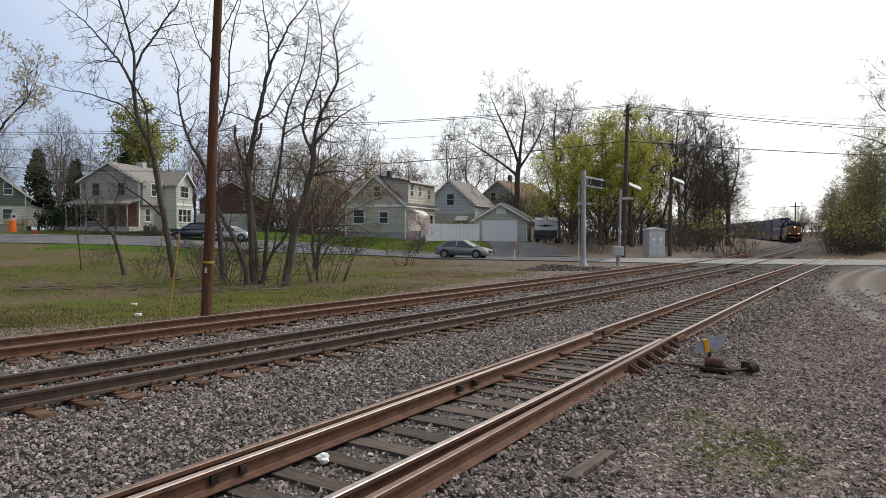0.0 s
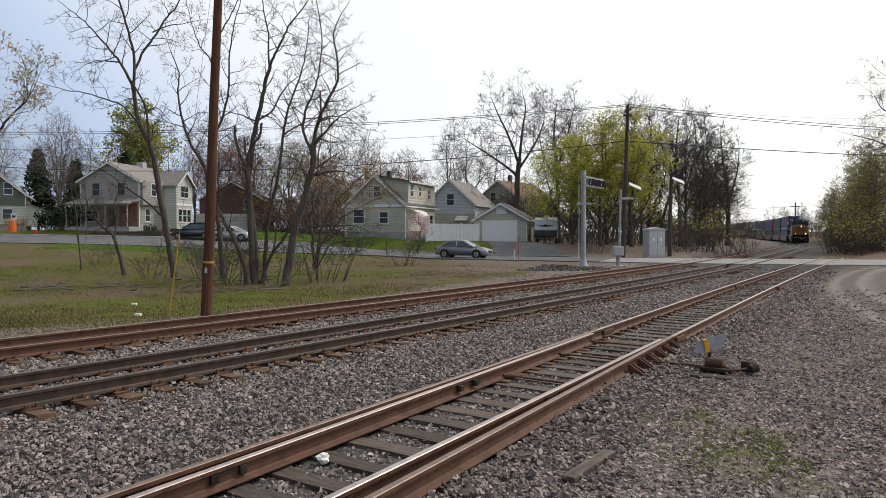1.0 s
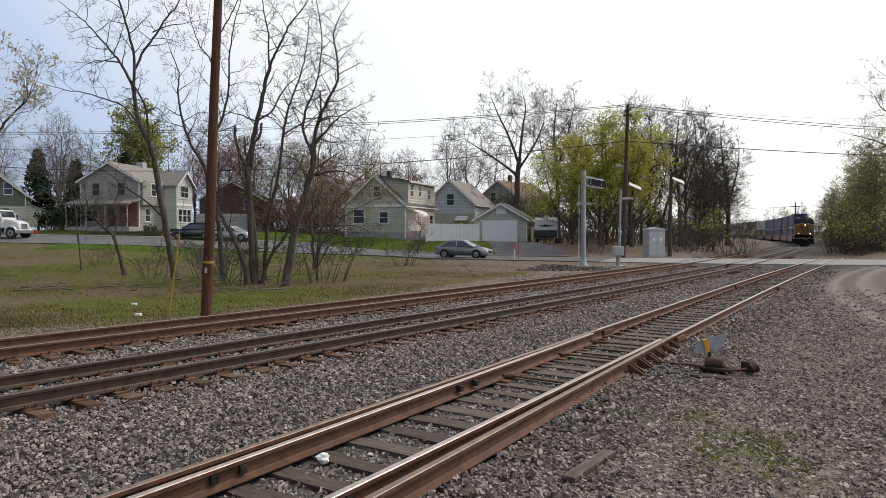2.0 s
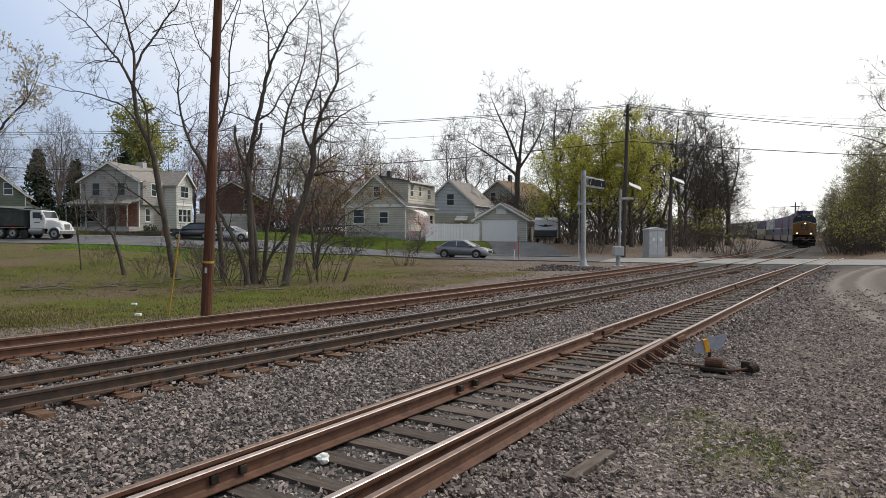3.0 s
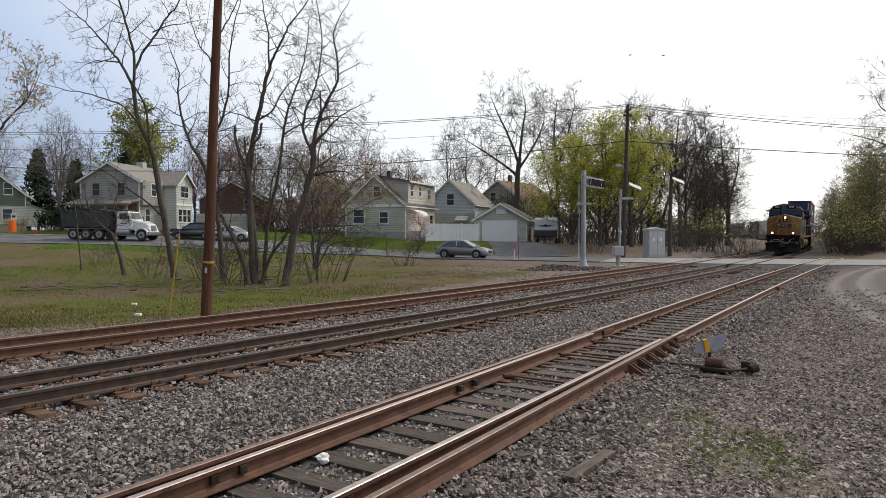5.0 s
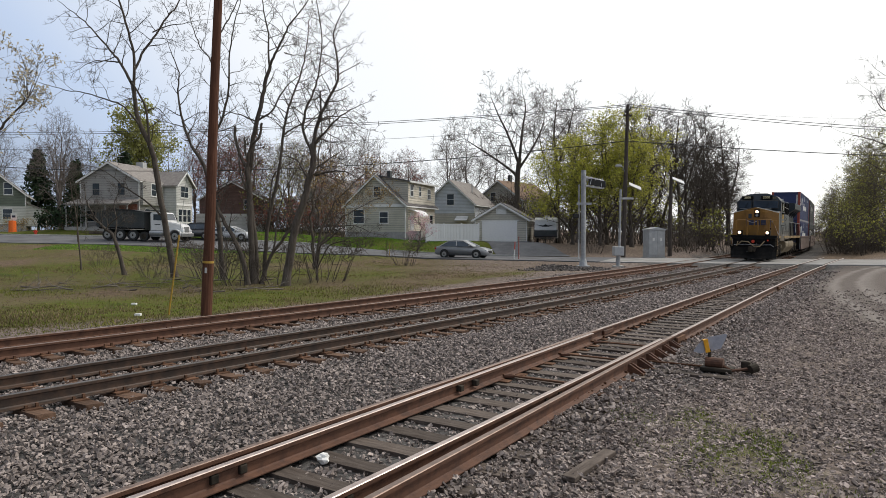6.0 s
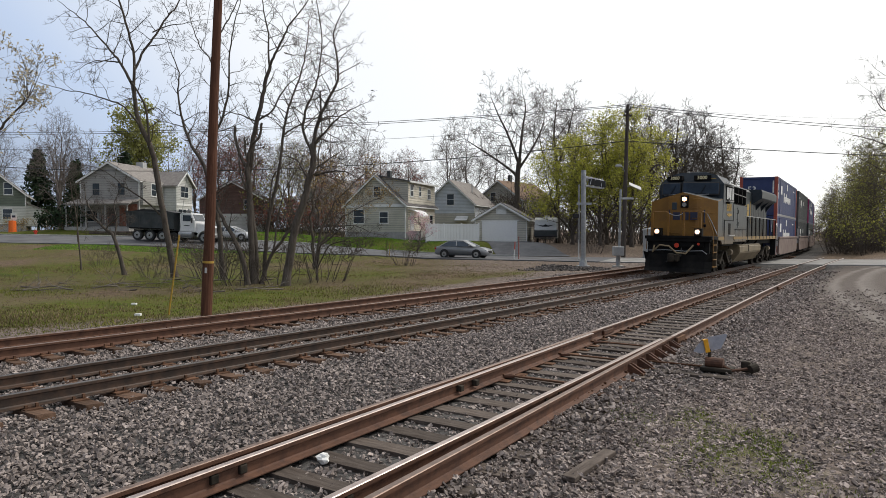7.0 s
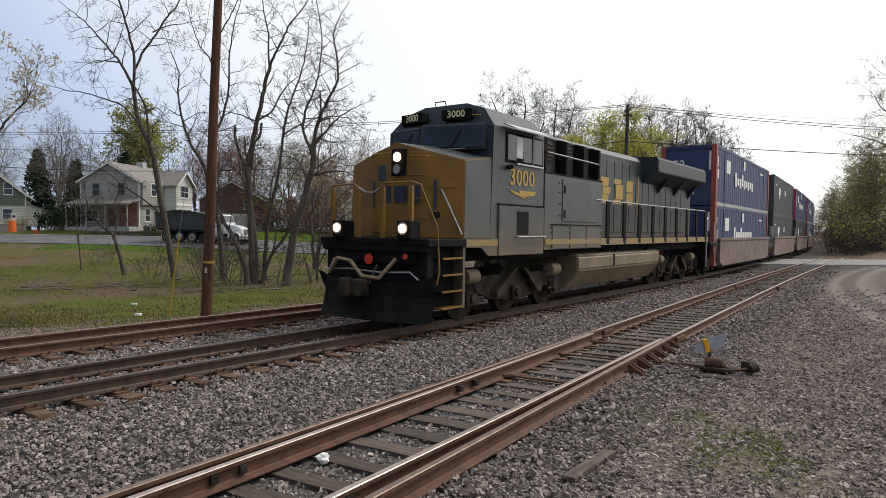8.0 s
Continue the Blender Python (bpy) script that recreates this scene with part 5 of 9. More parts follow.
part("porch_floor", box(-7.8, 0.2, -2.2, -0.02, -0.5, 0.22), M["found"], H1)
part("porch_brick_wall", box(-2.4, -0.2, -0.12, -0.01, 0.3, 2.8), M["brick"], H1)
part("front_door", box(-3.9, -2.9, -0.1, -0.02, 0.3, 2.4), M["shingle_dark"], H1)
window(H1, -6.0, 0.9, 1.5, 1.2, fr)
part("overhang", box(0.0, 0.45, 0.1, 4.35, 2.75, 5.5), M["sid_grey"], H1)
part("wing", prism([(4.4, 0.0), (4.4, 5.4), (6.2, 6.9), (8.0, 5.4), (8.0, 0.0)], "x", 0.0, 2.0), M["sid_white"], H1, "white sided bay wing")
for sgn in (-1, 1):
    part("wing_roof", prism([(6.2, 6.95), (6.2 + sgn * 2.2, 5.1), (6.2 + sgn * 2.2, 5.25), (6.2, 7.1)], "x", -3.0, 2.4), M["shingle"], H1)
    part("wing_rake", prism([(6.2, 6.85), (6.2 + sgn * 2.2, 5.0), (6.2 + sgn * 2.2, 5.2), (6.2, 7.05)], "x", 2.36, 2.44), M["trim"], H1)
wing = lambda u, o, z: (2.0 + o, u, z)
window(H1, 6.2, 3.9, 1.6, 1.3, wing)
for k in (-1, 0, 1):
    window(H1, 6.2 + k * 0.95, 0.9, 0.75, 1.5, wing)
part("belt_board", box(2.0, 2.06, 4.35, 8.05, 2.85, 3.1), M["trim"], H1)
part("chimney", box(-4.2, -3.3, 5.8, 6.6, 6.0, 8.3), M["pale"], H1)
part("antenna", tube([(-4.2, 2.0, 7.5), (-4.2, 2.0, 8.6), (-5.2, 2.0, 8.6), (-3.2, 2.0, 8.55)], 0.03), M["steel"], H1)

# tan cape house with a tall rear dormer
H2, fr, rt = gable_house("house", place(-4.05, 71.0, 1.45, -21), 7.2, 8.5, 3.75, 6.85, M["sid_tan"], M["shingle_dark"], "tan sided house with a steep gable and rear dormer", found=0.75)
for x in (-5.6, -2.55):
    window(H2, x, 1.75, 1.25 if x < -3 else 0.95, 1.45 if x < -3 else 1.15, fr)
window(H2, -3.35, 4.6, 0.8, 1.1, fr)
part("belt_board", box(-7.25, 0.05, -0.08, -0.01, 3.45, 3.75), M["trim"], H2)
# side wall takes the sunlit siding colour, the front cheek the tan one
part("dormer", prism([(-3.9, 3.0), (-3.9, 6.95), (-3.4, 7.0), (0.05, 6.25), (0.05, 0.8)], "y", 0.7, 8.4), M["sid_cream_sunlit"], H2, "upper storey dormer, its side wall coloured a sunlit cream")
part("dormer_cheek", prism([(-3.6, 3.9), (-3.6, 6.85), (0.02, 6.2), (0.02, 3.75)], "y", 0.66, 0.71), M["sid_tan"], H2)
part("dormer_roof", prism([(-4.0, 6.95), (-4.0, 7.12), (0.4, 6.3), (0.4, 6.15)], "y", 0.4, 8.7), M["shingle_dark"], H2)
part("dormer_fascia", box(0.36, 0.44, 0.4, 8.7, 6.1, 6.3), M["trim"], H2)
for u, z, wd, hh in ((1.6, 4.7, 0.7, 1.2), (3.9, 4.8, 0.5, 1.0), (6.6, 4.6, 0.8, 1.1), (7.2, 1.5, 0.8, 1.2)):
    window(H2, u, z, wd, hh, lambda a, o, b: (0.05 + o, a, b))
bm = bmesh.new()
for k in range(8):
    a0, a1 = radians(k * 11.25), radians(k * 11.25 + 11.25)
    bm_prism(bm, [(0.05 + 1.4 * math.sin(a0), 2.45 + 0.75 * math.cos(a0)), (0.05 + 1.4 * math.sin(a1), 2.45 + 0.75 * math.cos(a1)), (0.05 + 1.34 * math.sin(a1), 2.45 + 0.69 * math.cos(a1)), (0.05 + 1.34 * math.sin(a0), 2.45 + 0.69 * math.cos(a0))], "y", 0.6, 3.0)
part("awning", bm, M["vinyl"], H2, "curved white door awning")
part("side_door", box(0.05, 0.1, 1.2, 2.1, 0.9, 2.9), M["vinyl"], H2)
part("stoop", box(0.05, 1.5, 0.8, 2.8, -0.5, 0.85), M["concrete"], H2)
part("stoop_rail", tube([(1.5, 0.8, 0.9), (1.5, 0.8, 1.8), (1.5, 2.8, 1.8), (1.5, 2.8, 0.9)], 0.03), M["vinyl"], H2)
part("chimney", box(-4.1, -3.7, 4.0, 4.5, 6.5, 7.8), M["slate"], H2)

# detached garage
G1, fr, rt = gable_house("garage", place(8.8, 69.5, 1.12, -14), 5.5, 6.5, 2.45, 4.05, M["sid_tan"], M["shingle_dark"], "tan sided garage with a white overhead door", found=0.15)
dr = part("garage_door", box(-4.75, -1.0, -0.06, -0.01, 0.05, 2.2), M["vinyl"], G1, "white panelled overhead door")
for j in range(4):
    for k in range(5):
        part("door_panel", box(-4.66 + k * 0.74, -4.0 + k * 0.74, -0.075, -0.05, 0.12 + j * 0.53, 0.55 + j * 0.53), M["vinyl"], dr)
part("door_casing", box(-4.9, -0.85, -0.05, -0.01, 2.2, 2.32), M["trim"], G1)
part("gable_vent", box(-3.25, -2.15, -0.07, -0.01, 2.95, 3.9), M["trim"], G1)

# houses further back
H3, fr, rt = gable_house("house", place(4.4, 92.0, 1.9, -22), 7.5, 9, 4.3, 7.6, M["sid_blue"], M["shingle"], "pale blue house with a steep grey roof behind the fence", found=0.4)
window(H3, -3.6, 4.2, 1.0, 1.5, fr)
part("lower_band", box(-7.55, 0.05, -0.06, -0.01, 0.3, 3.0), M["sid_tan"], H3)
window(H3, -1.8, 1.2, 1.4, 1.2, fr)
part("window_awning", prism([(-0.1, 2.6), (-0.9, 2.0), (-0.9, 1.95), (-0.1, 2.4)], "x", -2.7, -0.9), M["sid_white"], H3)
part("vent_pipe", cyl((-1.8, 4, 5.5), (-1.8, 4, 7.4), 0.08), M["galv"], H3)
H4, fr, rt = gable_house("house", place(12.5, 104.0, 2.2, -38), 9, 11, 5.2, 8.3, M["sid_tan"], M["shingle_brown"], "tan house with a brown roof among the trees", found=0.3)
window(H4, -5.5, 5.2, 0.9, 1.3, fr)
window(H4, 3.0, 3.2, 0.9, 1.3, rt)
part("chimney", box(-5.3, -4.8, 4, 4.6, 7.4, 9.6), M["slate"], H4)
H5, fr, rt = gable_house("house", place(-53.0, 84.0, 3.0, 28), 7.2, 9, 4.0, 7.1, M["sid_green"], M["shingle"], "green sided house with white lower walls", found=0.3)
window(H5, -1.8, 4.0, 0.85, 1.4, fr)
window(H5, -5.2, 4.0, 0.85, 1.4, fr)
part("lower_wall", box(-7.25, 0.06, -0.12, -0.01, 0.2, 2.5), M["sid_white"], H5)
window(H5, -1.9, 0.9, 1.0, 1.2, lambda u, o, z: (u, -0.11 - o, z))
part("side_wing", prism([(-0.02, 0), (-0.02, 2.9), (2.2, 1.9), (2.2, 0)], "y", 0.5, 6.0), M["sid_white"], H5)
part("wing_roof", prism([(-0.02, 2.92), (-0.02, 3.06), (2.5, 1.95), (2.5, 1.8)], "y", 0.2, 6.3), M["shingle"], H5)
H6, fr, rt = gable_house("house", place(-27.0, 100.0, 2.6, 5), 9.5, 9, 4.6, 7.2, M["sid_red"], M["shingle_dark"], "brown-red house half hidden by trees", found=0.3)
for x in (-7.2, -2.5):
    window(H6, x, 3.2, 0.9, 1.3, fr)
part("porch", box(-9.6, 0.1, -1.6, -0.01, -0.3, 2.4), M["sid_white"], H6)
H7, fr, rt = gable_house("house", place(-13.0, 97.0, 2.8, -18), 8.5, 9, 4.8, 7.4, M["sid_white"], M["shingle"], "white house beyond the bare trees", found=0.3)
window(H7, -6, 3.0, 0.9, 1.3, fr)
window(H7, -2.5, 3.0, 0.9, 1.3, fr)

# ---------------------------------------------------------------- fences and driveway
F1 = thing("fence", place(-1.75, 68.6, 1.2, 8), "tall white vinyl privacy fence", "fence")
x = 0.0
for k in range(4):
    if k < 3:
        wdt = 1.85
        for j in range(11):
            part("board", box(x + 0.06 + j * 0.16, x + 0.205 + j * 0.16, -0.02, 0.02, 0.06, 1.72), M["vinyl"], F1)
        part("rail", box(x + 0.05, x + wdt, -0.035, 0.035, 1.7, 1.82), M["vinyl"], F1)
        part("rail", box(x + 0.05, x + wdt, -0.035, 0.035, 0.04, 0.16), M["vinyl"], F1)
    part("post", box(x - 0.065, x + 0.065, -0.065, 0.065, -0.4, 1.95, 0.01), M["vinyl"], F1)
    x += 1.85
F2 = copy_thing(F1, place(-1.72, 68.7, 1.22, 78))
tagged(F2, "white vinyl privacy fence running back along the yard", "fence")
drv = []
for i, (a, b) in enumerate(((4.2, 68.9), (9.6, 69.4))):
    drv.append((a, b, float(ground_z(a, b)) + 0.05))
for i, (a, b) in enumerate(((11.5, 59.2), (5.2, 61.2))):
    drv.append((a, b, float(ground_z(a, b)) + 0.05))
ny_, vs, fs = 12, [], []
for j in range(ny_ + 1):
    t = j / ny_
    for k in range(5):
        u = k / 4
        ax = drv[0][0] + (drv[1][0] - drv[0][0]) * u
        ay = drv[0][1] + (drv[1][1] - drv[0][1]) * u
        bx_ = drv[3][0] + (drv[2][0] - drv[3][0]) * u
        by_ = drv[3][1] + (drv[2][1] - drv[3][1]) * u
        px, py = ax + (bx_ - ax) * t, ay + (by_ - ay) * t
        vs.append((px, py, float(ground_z(px, py)) + 0.06))
for j in range(ny_):
    for k in range(4):
        fs.append((j * 5 + k, (j + 1) * 5 + k, (j + 1) * 5 + k + 1, j * 5 + k + 1))
tagged(mesh_ob("driveway", vs, fs, M["street"]), "dark asphalt driveway up to the garage", "driveway", kind="structure")
tagged(ribbon("kerb", M["concrete"], lambda a: half_at(a) + 0.02, lambda a: half_at(a) + 0.2, 0.12, 20, 128, thick=0.3), "pale concrete kerb along the street", "kerb", kind="structure")
tagged(ribbon("kerb", M["concrete"], lambda a: half_at(a) + 0.02, lambda a: half_at(a) + 0.2, 0.12, 134, 147, thick=0.3), "pale concrete kerb along the lawn", "kerb", kind="structure")


# ---------------------------------------------------------------- vehicles
def paint(name, c, rough=0.28):
    m = surface(name, tuple(v * 0.95 for v in c), tuple(min(1, v * 1.05) for v in c), 3, rough, 0.0, 60, 0.0, dirt=tuple(v * 0.7 for v in c), dirt_amt=0.3)
    m.node_tree.nodes["Principled BSDF"].inputs["Coat Weight"].default_value = 0.6
    return m


M["car_silver"] = paint("silver_car_paint", (0.33, 0.335, 0.34))
M["car_dark"] = paint("dark_car_paint", (0.03, 0.033, 0.04))
M["car_white"] = paint("white_car_paint", (0.7, 0.7, 0.7))
M["lamp_clear"] = plain("clear_lamp", (0.7, 0.72, 0.75), 0.15)
M["lamp_red"] = plain("red_lamp", (0.35, 0.02, 0.02), 0.2)


def wheel(parent, x, y, r, w, rim=None):
    wh = part("wheel", cyl((x, y - w / 2, r), (x, y + w / 2, r), r, seg=24), M["rubber"], parent)
    sy = 1 if y > 0 else -1
    part("rim", cyl((x, y + sy * (w / 2 - 0.01), r), (x, y + sy * (w / 2 + 0.012), r), r * 0.66, r * 0.6, 18), rim or M["steel"], wh)
    part("hub", cyl((x, y + sy * w / 2, r), (x, y + sy * (w / 2 + 0.035), r), r * 0.2, r * 0.16, 10), M["truck_iron"], wh)


def build_car(name, m, mat, label, kind="sedan"):
    """x forward, origin on the road under the middle."""
    C = thing(name, m, label, "car", "parked and waiting cars")
    if kind == "sedan":
        prof = [(-2.35, 0.55), (-2.32, 0.85), (-2.2, 0.98), (-1.5, 1.02), (0.75, 0.98), (1.6, 0.9), (2.15, 0.76), (2.36, 0.6), (2.38, 0.38), (2.25, 0.24), (-2.2, 0.26), (-2.34, 0.36)]
        cab = [(-1.85, 0.99), (-1.15, 1.38), (-0.55, 1.46), (0.2, 1.43), (1.15, 0.97)]
    else:
        prof = [(-2.2, 0.5), (-2.2, 1.0), (-2.1, 1.1), (0.9, 1.05), (1.8, 0.98), (2.15, 0.8), (2.2, 0.4), (2.1, 0.28), (-2.1, 0.3)]
        cab = [(-2.05, 1.08), (-1.7, 1.62), (-0.9, 1.7), (0.2, 1.66), (1.05, 1.04)]
    bm = prism(prof, "y", -0.9, 0.9)
    for v in bm.verts:
        if abs(v.co.x) > 1.9:
            v.co.y *= 0.86
    bmesh.ops.bevel(bm, geom=bm.edges[:], offset=0.06, segments=3, affect='EDGES', clamp_overlap=True)
    for f in bm.faces:
        f.smooth = True
    part("body", bm, mat, C)
    bm = bmesh.new()
    n = len(cab)
    lo = [[bm.verts.new((x, s * (0.86 - 0.55 * (z - cab[0][1])), z)) for x, z in cab] for s in (-1, 1)]
    bm.faces.new(lo[0])
    bm.faces.new(list(reversed(lo[1])))
    for i in range(n):
        bm.faces.new((lo[0][i], lo[1][i], lo[1][(i + 1) % n], lo[0][(i + 1) % n]))
    bmesh.ops.recalc_face_normals(bm, faces=bm.faces[:])
    part("cabin_glass", bm, M["glass"], C, "dark tinted windows")
    top = [p for p in cab[1:-1]]
    bm = bmesh.new()
    bm_prism(bm, [(cab[1][0] - 0.1, cab[1][1] - 0.04)] + [(x, z + 0.03) for x, z in top] + [(top[-1][0] + 0.12, top[-1][1] - 0.05)], "y", -0.64, 0.64)
    part("roof", bm, mat, C)
    for s in (-1, 1):
        for xa, xb in ((cab[0], cab[1]), (cab[-2], cab[-1])):
            part("pillar", tube([(xa[0], s * (0.87 - 0.55 * (xa[1] - cab[0][1])), xa[1]), (xb[0], s * (0.87 - 0.55 * (xb[1] - cab[0][1])), xb[1])], 0.04), mat, C)
        part("pillar", tube([(-0.35, s * 0.87, 1.0), (-0.4, s * (0.87 - 0.55 * (top[1][1] - cab[0][1])), top[1][1])], 0.035), mat, C)
        part("mirror", box(0.75, 0.9, *sorted((s * 0.88, s * 1.02)), 1.0, 1.12, 0.02), mat, C)
        part("headlight", box(2.12, 2.3, *sorted((s * 0.5, s * 0.8)), 0.62, 0.74, 0.02), M["lamp_clear"], C)
        part("tail_light", box(-2.34, -2.2, *sorted((s * 0.5, s * 0.8)), 0.72, 0.88, 0.02), M["lamp_red"], C)
        part("door_handle", box(-0.25, -0.08, *sorted((s * 0.9, s * 0.925)), 0.84, 0.87), M["steel"], C)
        part("sill", box(-1.0, 1.0, *sorted((s * 0.84, s * 0.905)), 0.22, 0.3), M["rubber"], C)
        for x in (-1.42, 1.42):
            part("wheel_arch", cyl((x, s * 0.80, 0.36), (x, s * 0.912, 0.36), 0.39, seg=22), M["rubber"], C)
            wheel(C, x, s * 0.83, 0.33, 0.2)
    part("grille", box(2.3, 2.395, -0.4, 0.4, 0.42, 0.62, 0.02), M["rubber"], C)
    return C


def street_z(x, y):
    return float(street_dist(np.array(x), np.array(y))[1])


build_car("car", place(1.75, 56.0, street_z(1.75, 56.0) + 0.0, -22), M["car_silver"], "silver-grey four-door sedan waiting at the crossing")
build_car("car", place(-26.0, 69.3, street_z(-26.0, 69.3) + 0.0, 176), M["car_dark"], "dark station wagon parked by the kerb", "wagon")
build_car("car", place(-21.9, 68.6, street_z(-21.9, 68.6) + 0.0, -8), M["car_white"], "white sedan parked beyond the bare trees")
build_car("car", place(-16.0, 95.0, float(ground_z(-16.0, 95.0)) + 0.02, 150), M["car_white"], "white car parked in a yard beyond the shrubs")


def build_dump_truck():
    T = thing("dump_truck", Matrix.Identity(4), "white-cabbed dump truck with a dark grey tipping body", "truck")
    W_, Dk = M["car_white"], M["slate"]
    part("chassis", box(-7.9, 0.2, -0.45, 0.45, 0.75, 1.05), M["loco_black"], T)
    bm = prism([(-8.2, 1.35), (-8.35, 2.75), (-3.1, 2.85), (-3.1, 1.1), (-7.8, 1.1)], "y", -1.22, 1.22)
    bmesh.ops.bevel(bm, geom=bm.edges[:], offset=0.04, segments=2, affect='EDGES', clamp_overlap=True)
    part("tipping_body", bm, Dk, T, "dark grey ribbed steel tipping body")
    for s in (-1, 1):
        part("body_rail", box(-8.4, -3.05, *sorted((s * 1.2, s * 1.29)), 2.72, 2.86), Dk, T)
        part("body_rail", box(-7.9, -3.05, *sorted((s * 1.2, s * 1.27)), 1.12, 1.26), M["loco_black"], T)
        for x in (-8.0, -6.8, -5.6, -4.4, -3.2):
            part("body_rib", box(x - 0.06, x + 0.06, *sorted((s * 1.21, s * 1.27)), 1.2, 2.75), Dk, T)
    bm = bmesh.new()
    bm_prism(bm, [(-8.1, 2.8), (-6.5, 3.12), (-4.6, 3.05), (-3.2, 2.85)], "y", -1.0, 1.0)
    part("tarp", bm, M["rubber"], T)
    part("cab_shield", box(-3.1, -1.9, -1.15, 1.15, 2.98, 3.06), Dk, T)
    cabp = prism([(-2.55, 1.0), (-2.6, 2.75), (-2.3, 2.9), (-1.35, 2.85), (-0.95, 2.05), (-0.95, 1.0)], "y", -1.08, 1.08)
    bmesh.ops.bevel(cabp, geom=cabp.edges[:], offset=0.06, segments=2, affect='EDGES', clamp_overlap=True)
    part("cab", cabp, W_, T, "white truck cab")
    hood = prism([(-1.0, 0.95), (-1.0, 1.95), (-0.1, 1.82), (0.55, 1.6), (0.68, 1.3), (0.68, 0.75), (-0.3, 0.75)], "y", -0.82, 0.82)
    bmesh.ops.bevel(hood, geom=hood.edges[:], offset=0.08, segments=3, affect='EDGES', clamp_overlap=True)
    part("hood", hood, W_, T)
    part("bumper", box(0.55, 0.85, -1.15, 1.15, 0.5, 0.85, 0.04), M["steel"], T, "bright metal bumper")
    part("grille", box(0.62, 0.72, -0.42, 0.42, 0.95, 1.5, 0.02), M["steel"], T)
    part("windshield", bm_box(bmesh.new(), -0.02, 0.03, -0.95, 0.95, -0.36, 0.36, 0.02, Matrix.Translation((-1.15, 0, 2.42)) @ Matrix.Rotation(radians(-26), 4, 'Y')), M["glass"], T)
    for s in (-1, 1):
        part("side_window", box(-2.25, -1.4, *sorted((s * 1.06, s * 1.1)), 2.05, 2.65, 0.02), M["glass"], T)
        part("door_line", box(-2.4, -1.15, *sorted((s * 1.075, s * 1.09)), 1.1, 2.0, 0.01), W_, T)
        part("door_marking", box(-2.1, -1.5, *sorted((s * 1.088, s * 1.096)), 1.6, 1.68), M["slate"], T)
        part("mirror", box(-1.2, -1.1, *sorted((s * 1.25, s * 1.42)), 1.9, 2.4, 0.02), M["rubber"], T)
        fd = bmesh.new()
        for k in range(8):
            a0, a1 = radians(k * 22.5), radians(k * 22.5 + 22.5)
            bm_prism(fd, [(0.05 + 0.68 * math.cos(a0), 0.55 + 0.68 * math.sin(a0)), (0.05 + 0.68 * math.cos(a1), 0.55 + 0.68 * math.sin(a1)), (0.05 + 0.6 * math.cos(a1), 0.55 + 0.6 * math.sin(a1)), (0.05 + 0.6 * math.cos(a0), 0.55 + 0.6 * math.sin(a0))], "y", *sorted((s * 0.7, s * 1.2)))
        part("fender", fd, W_, T)
        part("headlight", box(0.6, 0.74, *sorted((s * 0.62, s * 0.9)), 1.0, 1.2, 0.03), M["lamp_clear"], T)
        part("fuel_tank", cyl((-2.6, s * 0.95, 0.78), (-1.2, s * 0.95, 0.78), 0.28, seg=18), M["steel"], T)
        part("step", box(-2.4, -1.3, *sorted((s * 1.0, s * 1.2)), 0.45, 0.5), M["steel"], T)
        wheel(T, 0.05, s * 1.0, 0.52, 0.3)
        for x in (-4.35, -5.7, -7.05):
            wheel(T, x, s * 1.0, 0.52, 0.34 if x != -4.35 else 0.3)
        wheel(T, -3.2, s * 1.0, 0.45, 0.28, M["truck_iron"])
    part("exhaust_stack", cyl((-2.75, 0.85, 1.0), (-2.75, 0.85, 3.3), 0.07, seg=10), M["steel"], T)
    return T


truck = build_dump_truck()

# camper trailer beside the garage
TR = thing("camper_trailer", place(11.15, 71.2, float(ground_z(11.15, 71.2)), -12), "white camper trailer with a dark lower band", "trailer")
bm = prism([(-1.9, 0.75), (-1.95, 1.6), (-1.7, 2.5), (-1.3, 2.75), (2.6, 2.75), (2.75, 2.4), (2.75, 0.55), (-1.3, 0.55)], "x", 0, 1)
for v in bm.verts:
    v.co = Vector((v.co.x * 2.3 - 1.15, v.co.y, v.co.z))
bmesh.ops.bevel(bm, geom=bm.edges[:], offset=0.05, segments=2, affect='EDGES', clamp_overlap=True)
part("body", bm, M["car_white"], TR)
part("lower_band", prism([(-1.97, 0.8), (-2.0, 1.35), (-1.9, 1.45), (-1.85, 0.7)], "x", -1.17, 1.17), M["slate"], TR)
part("front_mark", prism([(-1.0, 2.0), (-0.25, 1.9), (0.0, 2.05), (0.25, 1.9), (1.0, 2.0), (0.3, 1.78), (-0.3, 1.78)], "y", -1.96, -1.88), M["rubber"], TR)
part("side_mark", box(1.148, 1.158, -1.0, 1.6, 1.2, 1.5), M["slate"], TR)
part("hitch", tube([(-0.6, -1.6, 0.5), (0, -2.7, 0.5), (0.6, -1.6, 0.5)], 0.05), M["rubber"], TR)
part("jack", cyl((0, -2.5, 0.0), (0, -2.5, 0.8), 0.04), M["rubber"], TR)
part("roof_vent", box(-0.3, 0.3, 0.2, 0.8, 2.75, 3.0, 0.03), M["car_white"], TR)
for s in (-1, 1):
    wheel(TR, 0, 0, 0.33, 0.2) if False else None
    part("wheel", cyl((s * 0.95, 0.9, 0.33), (s * 1.12, 0.9, 0.33), 0.33, seg=20), M["rubber"], TR)
    part("wheel", cyl((s * 0.95, 1.65, 0.33), (s * 1.12, 1.65, 0.33), 0.33, seg=20), M["rubber"], TR)

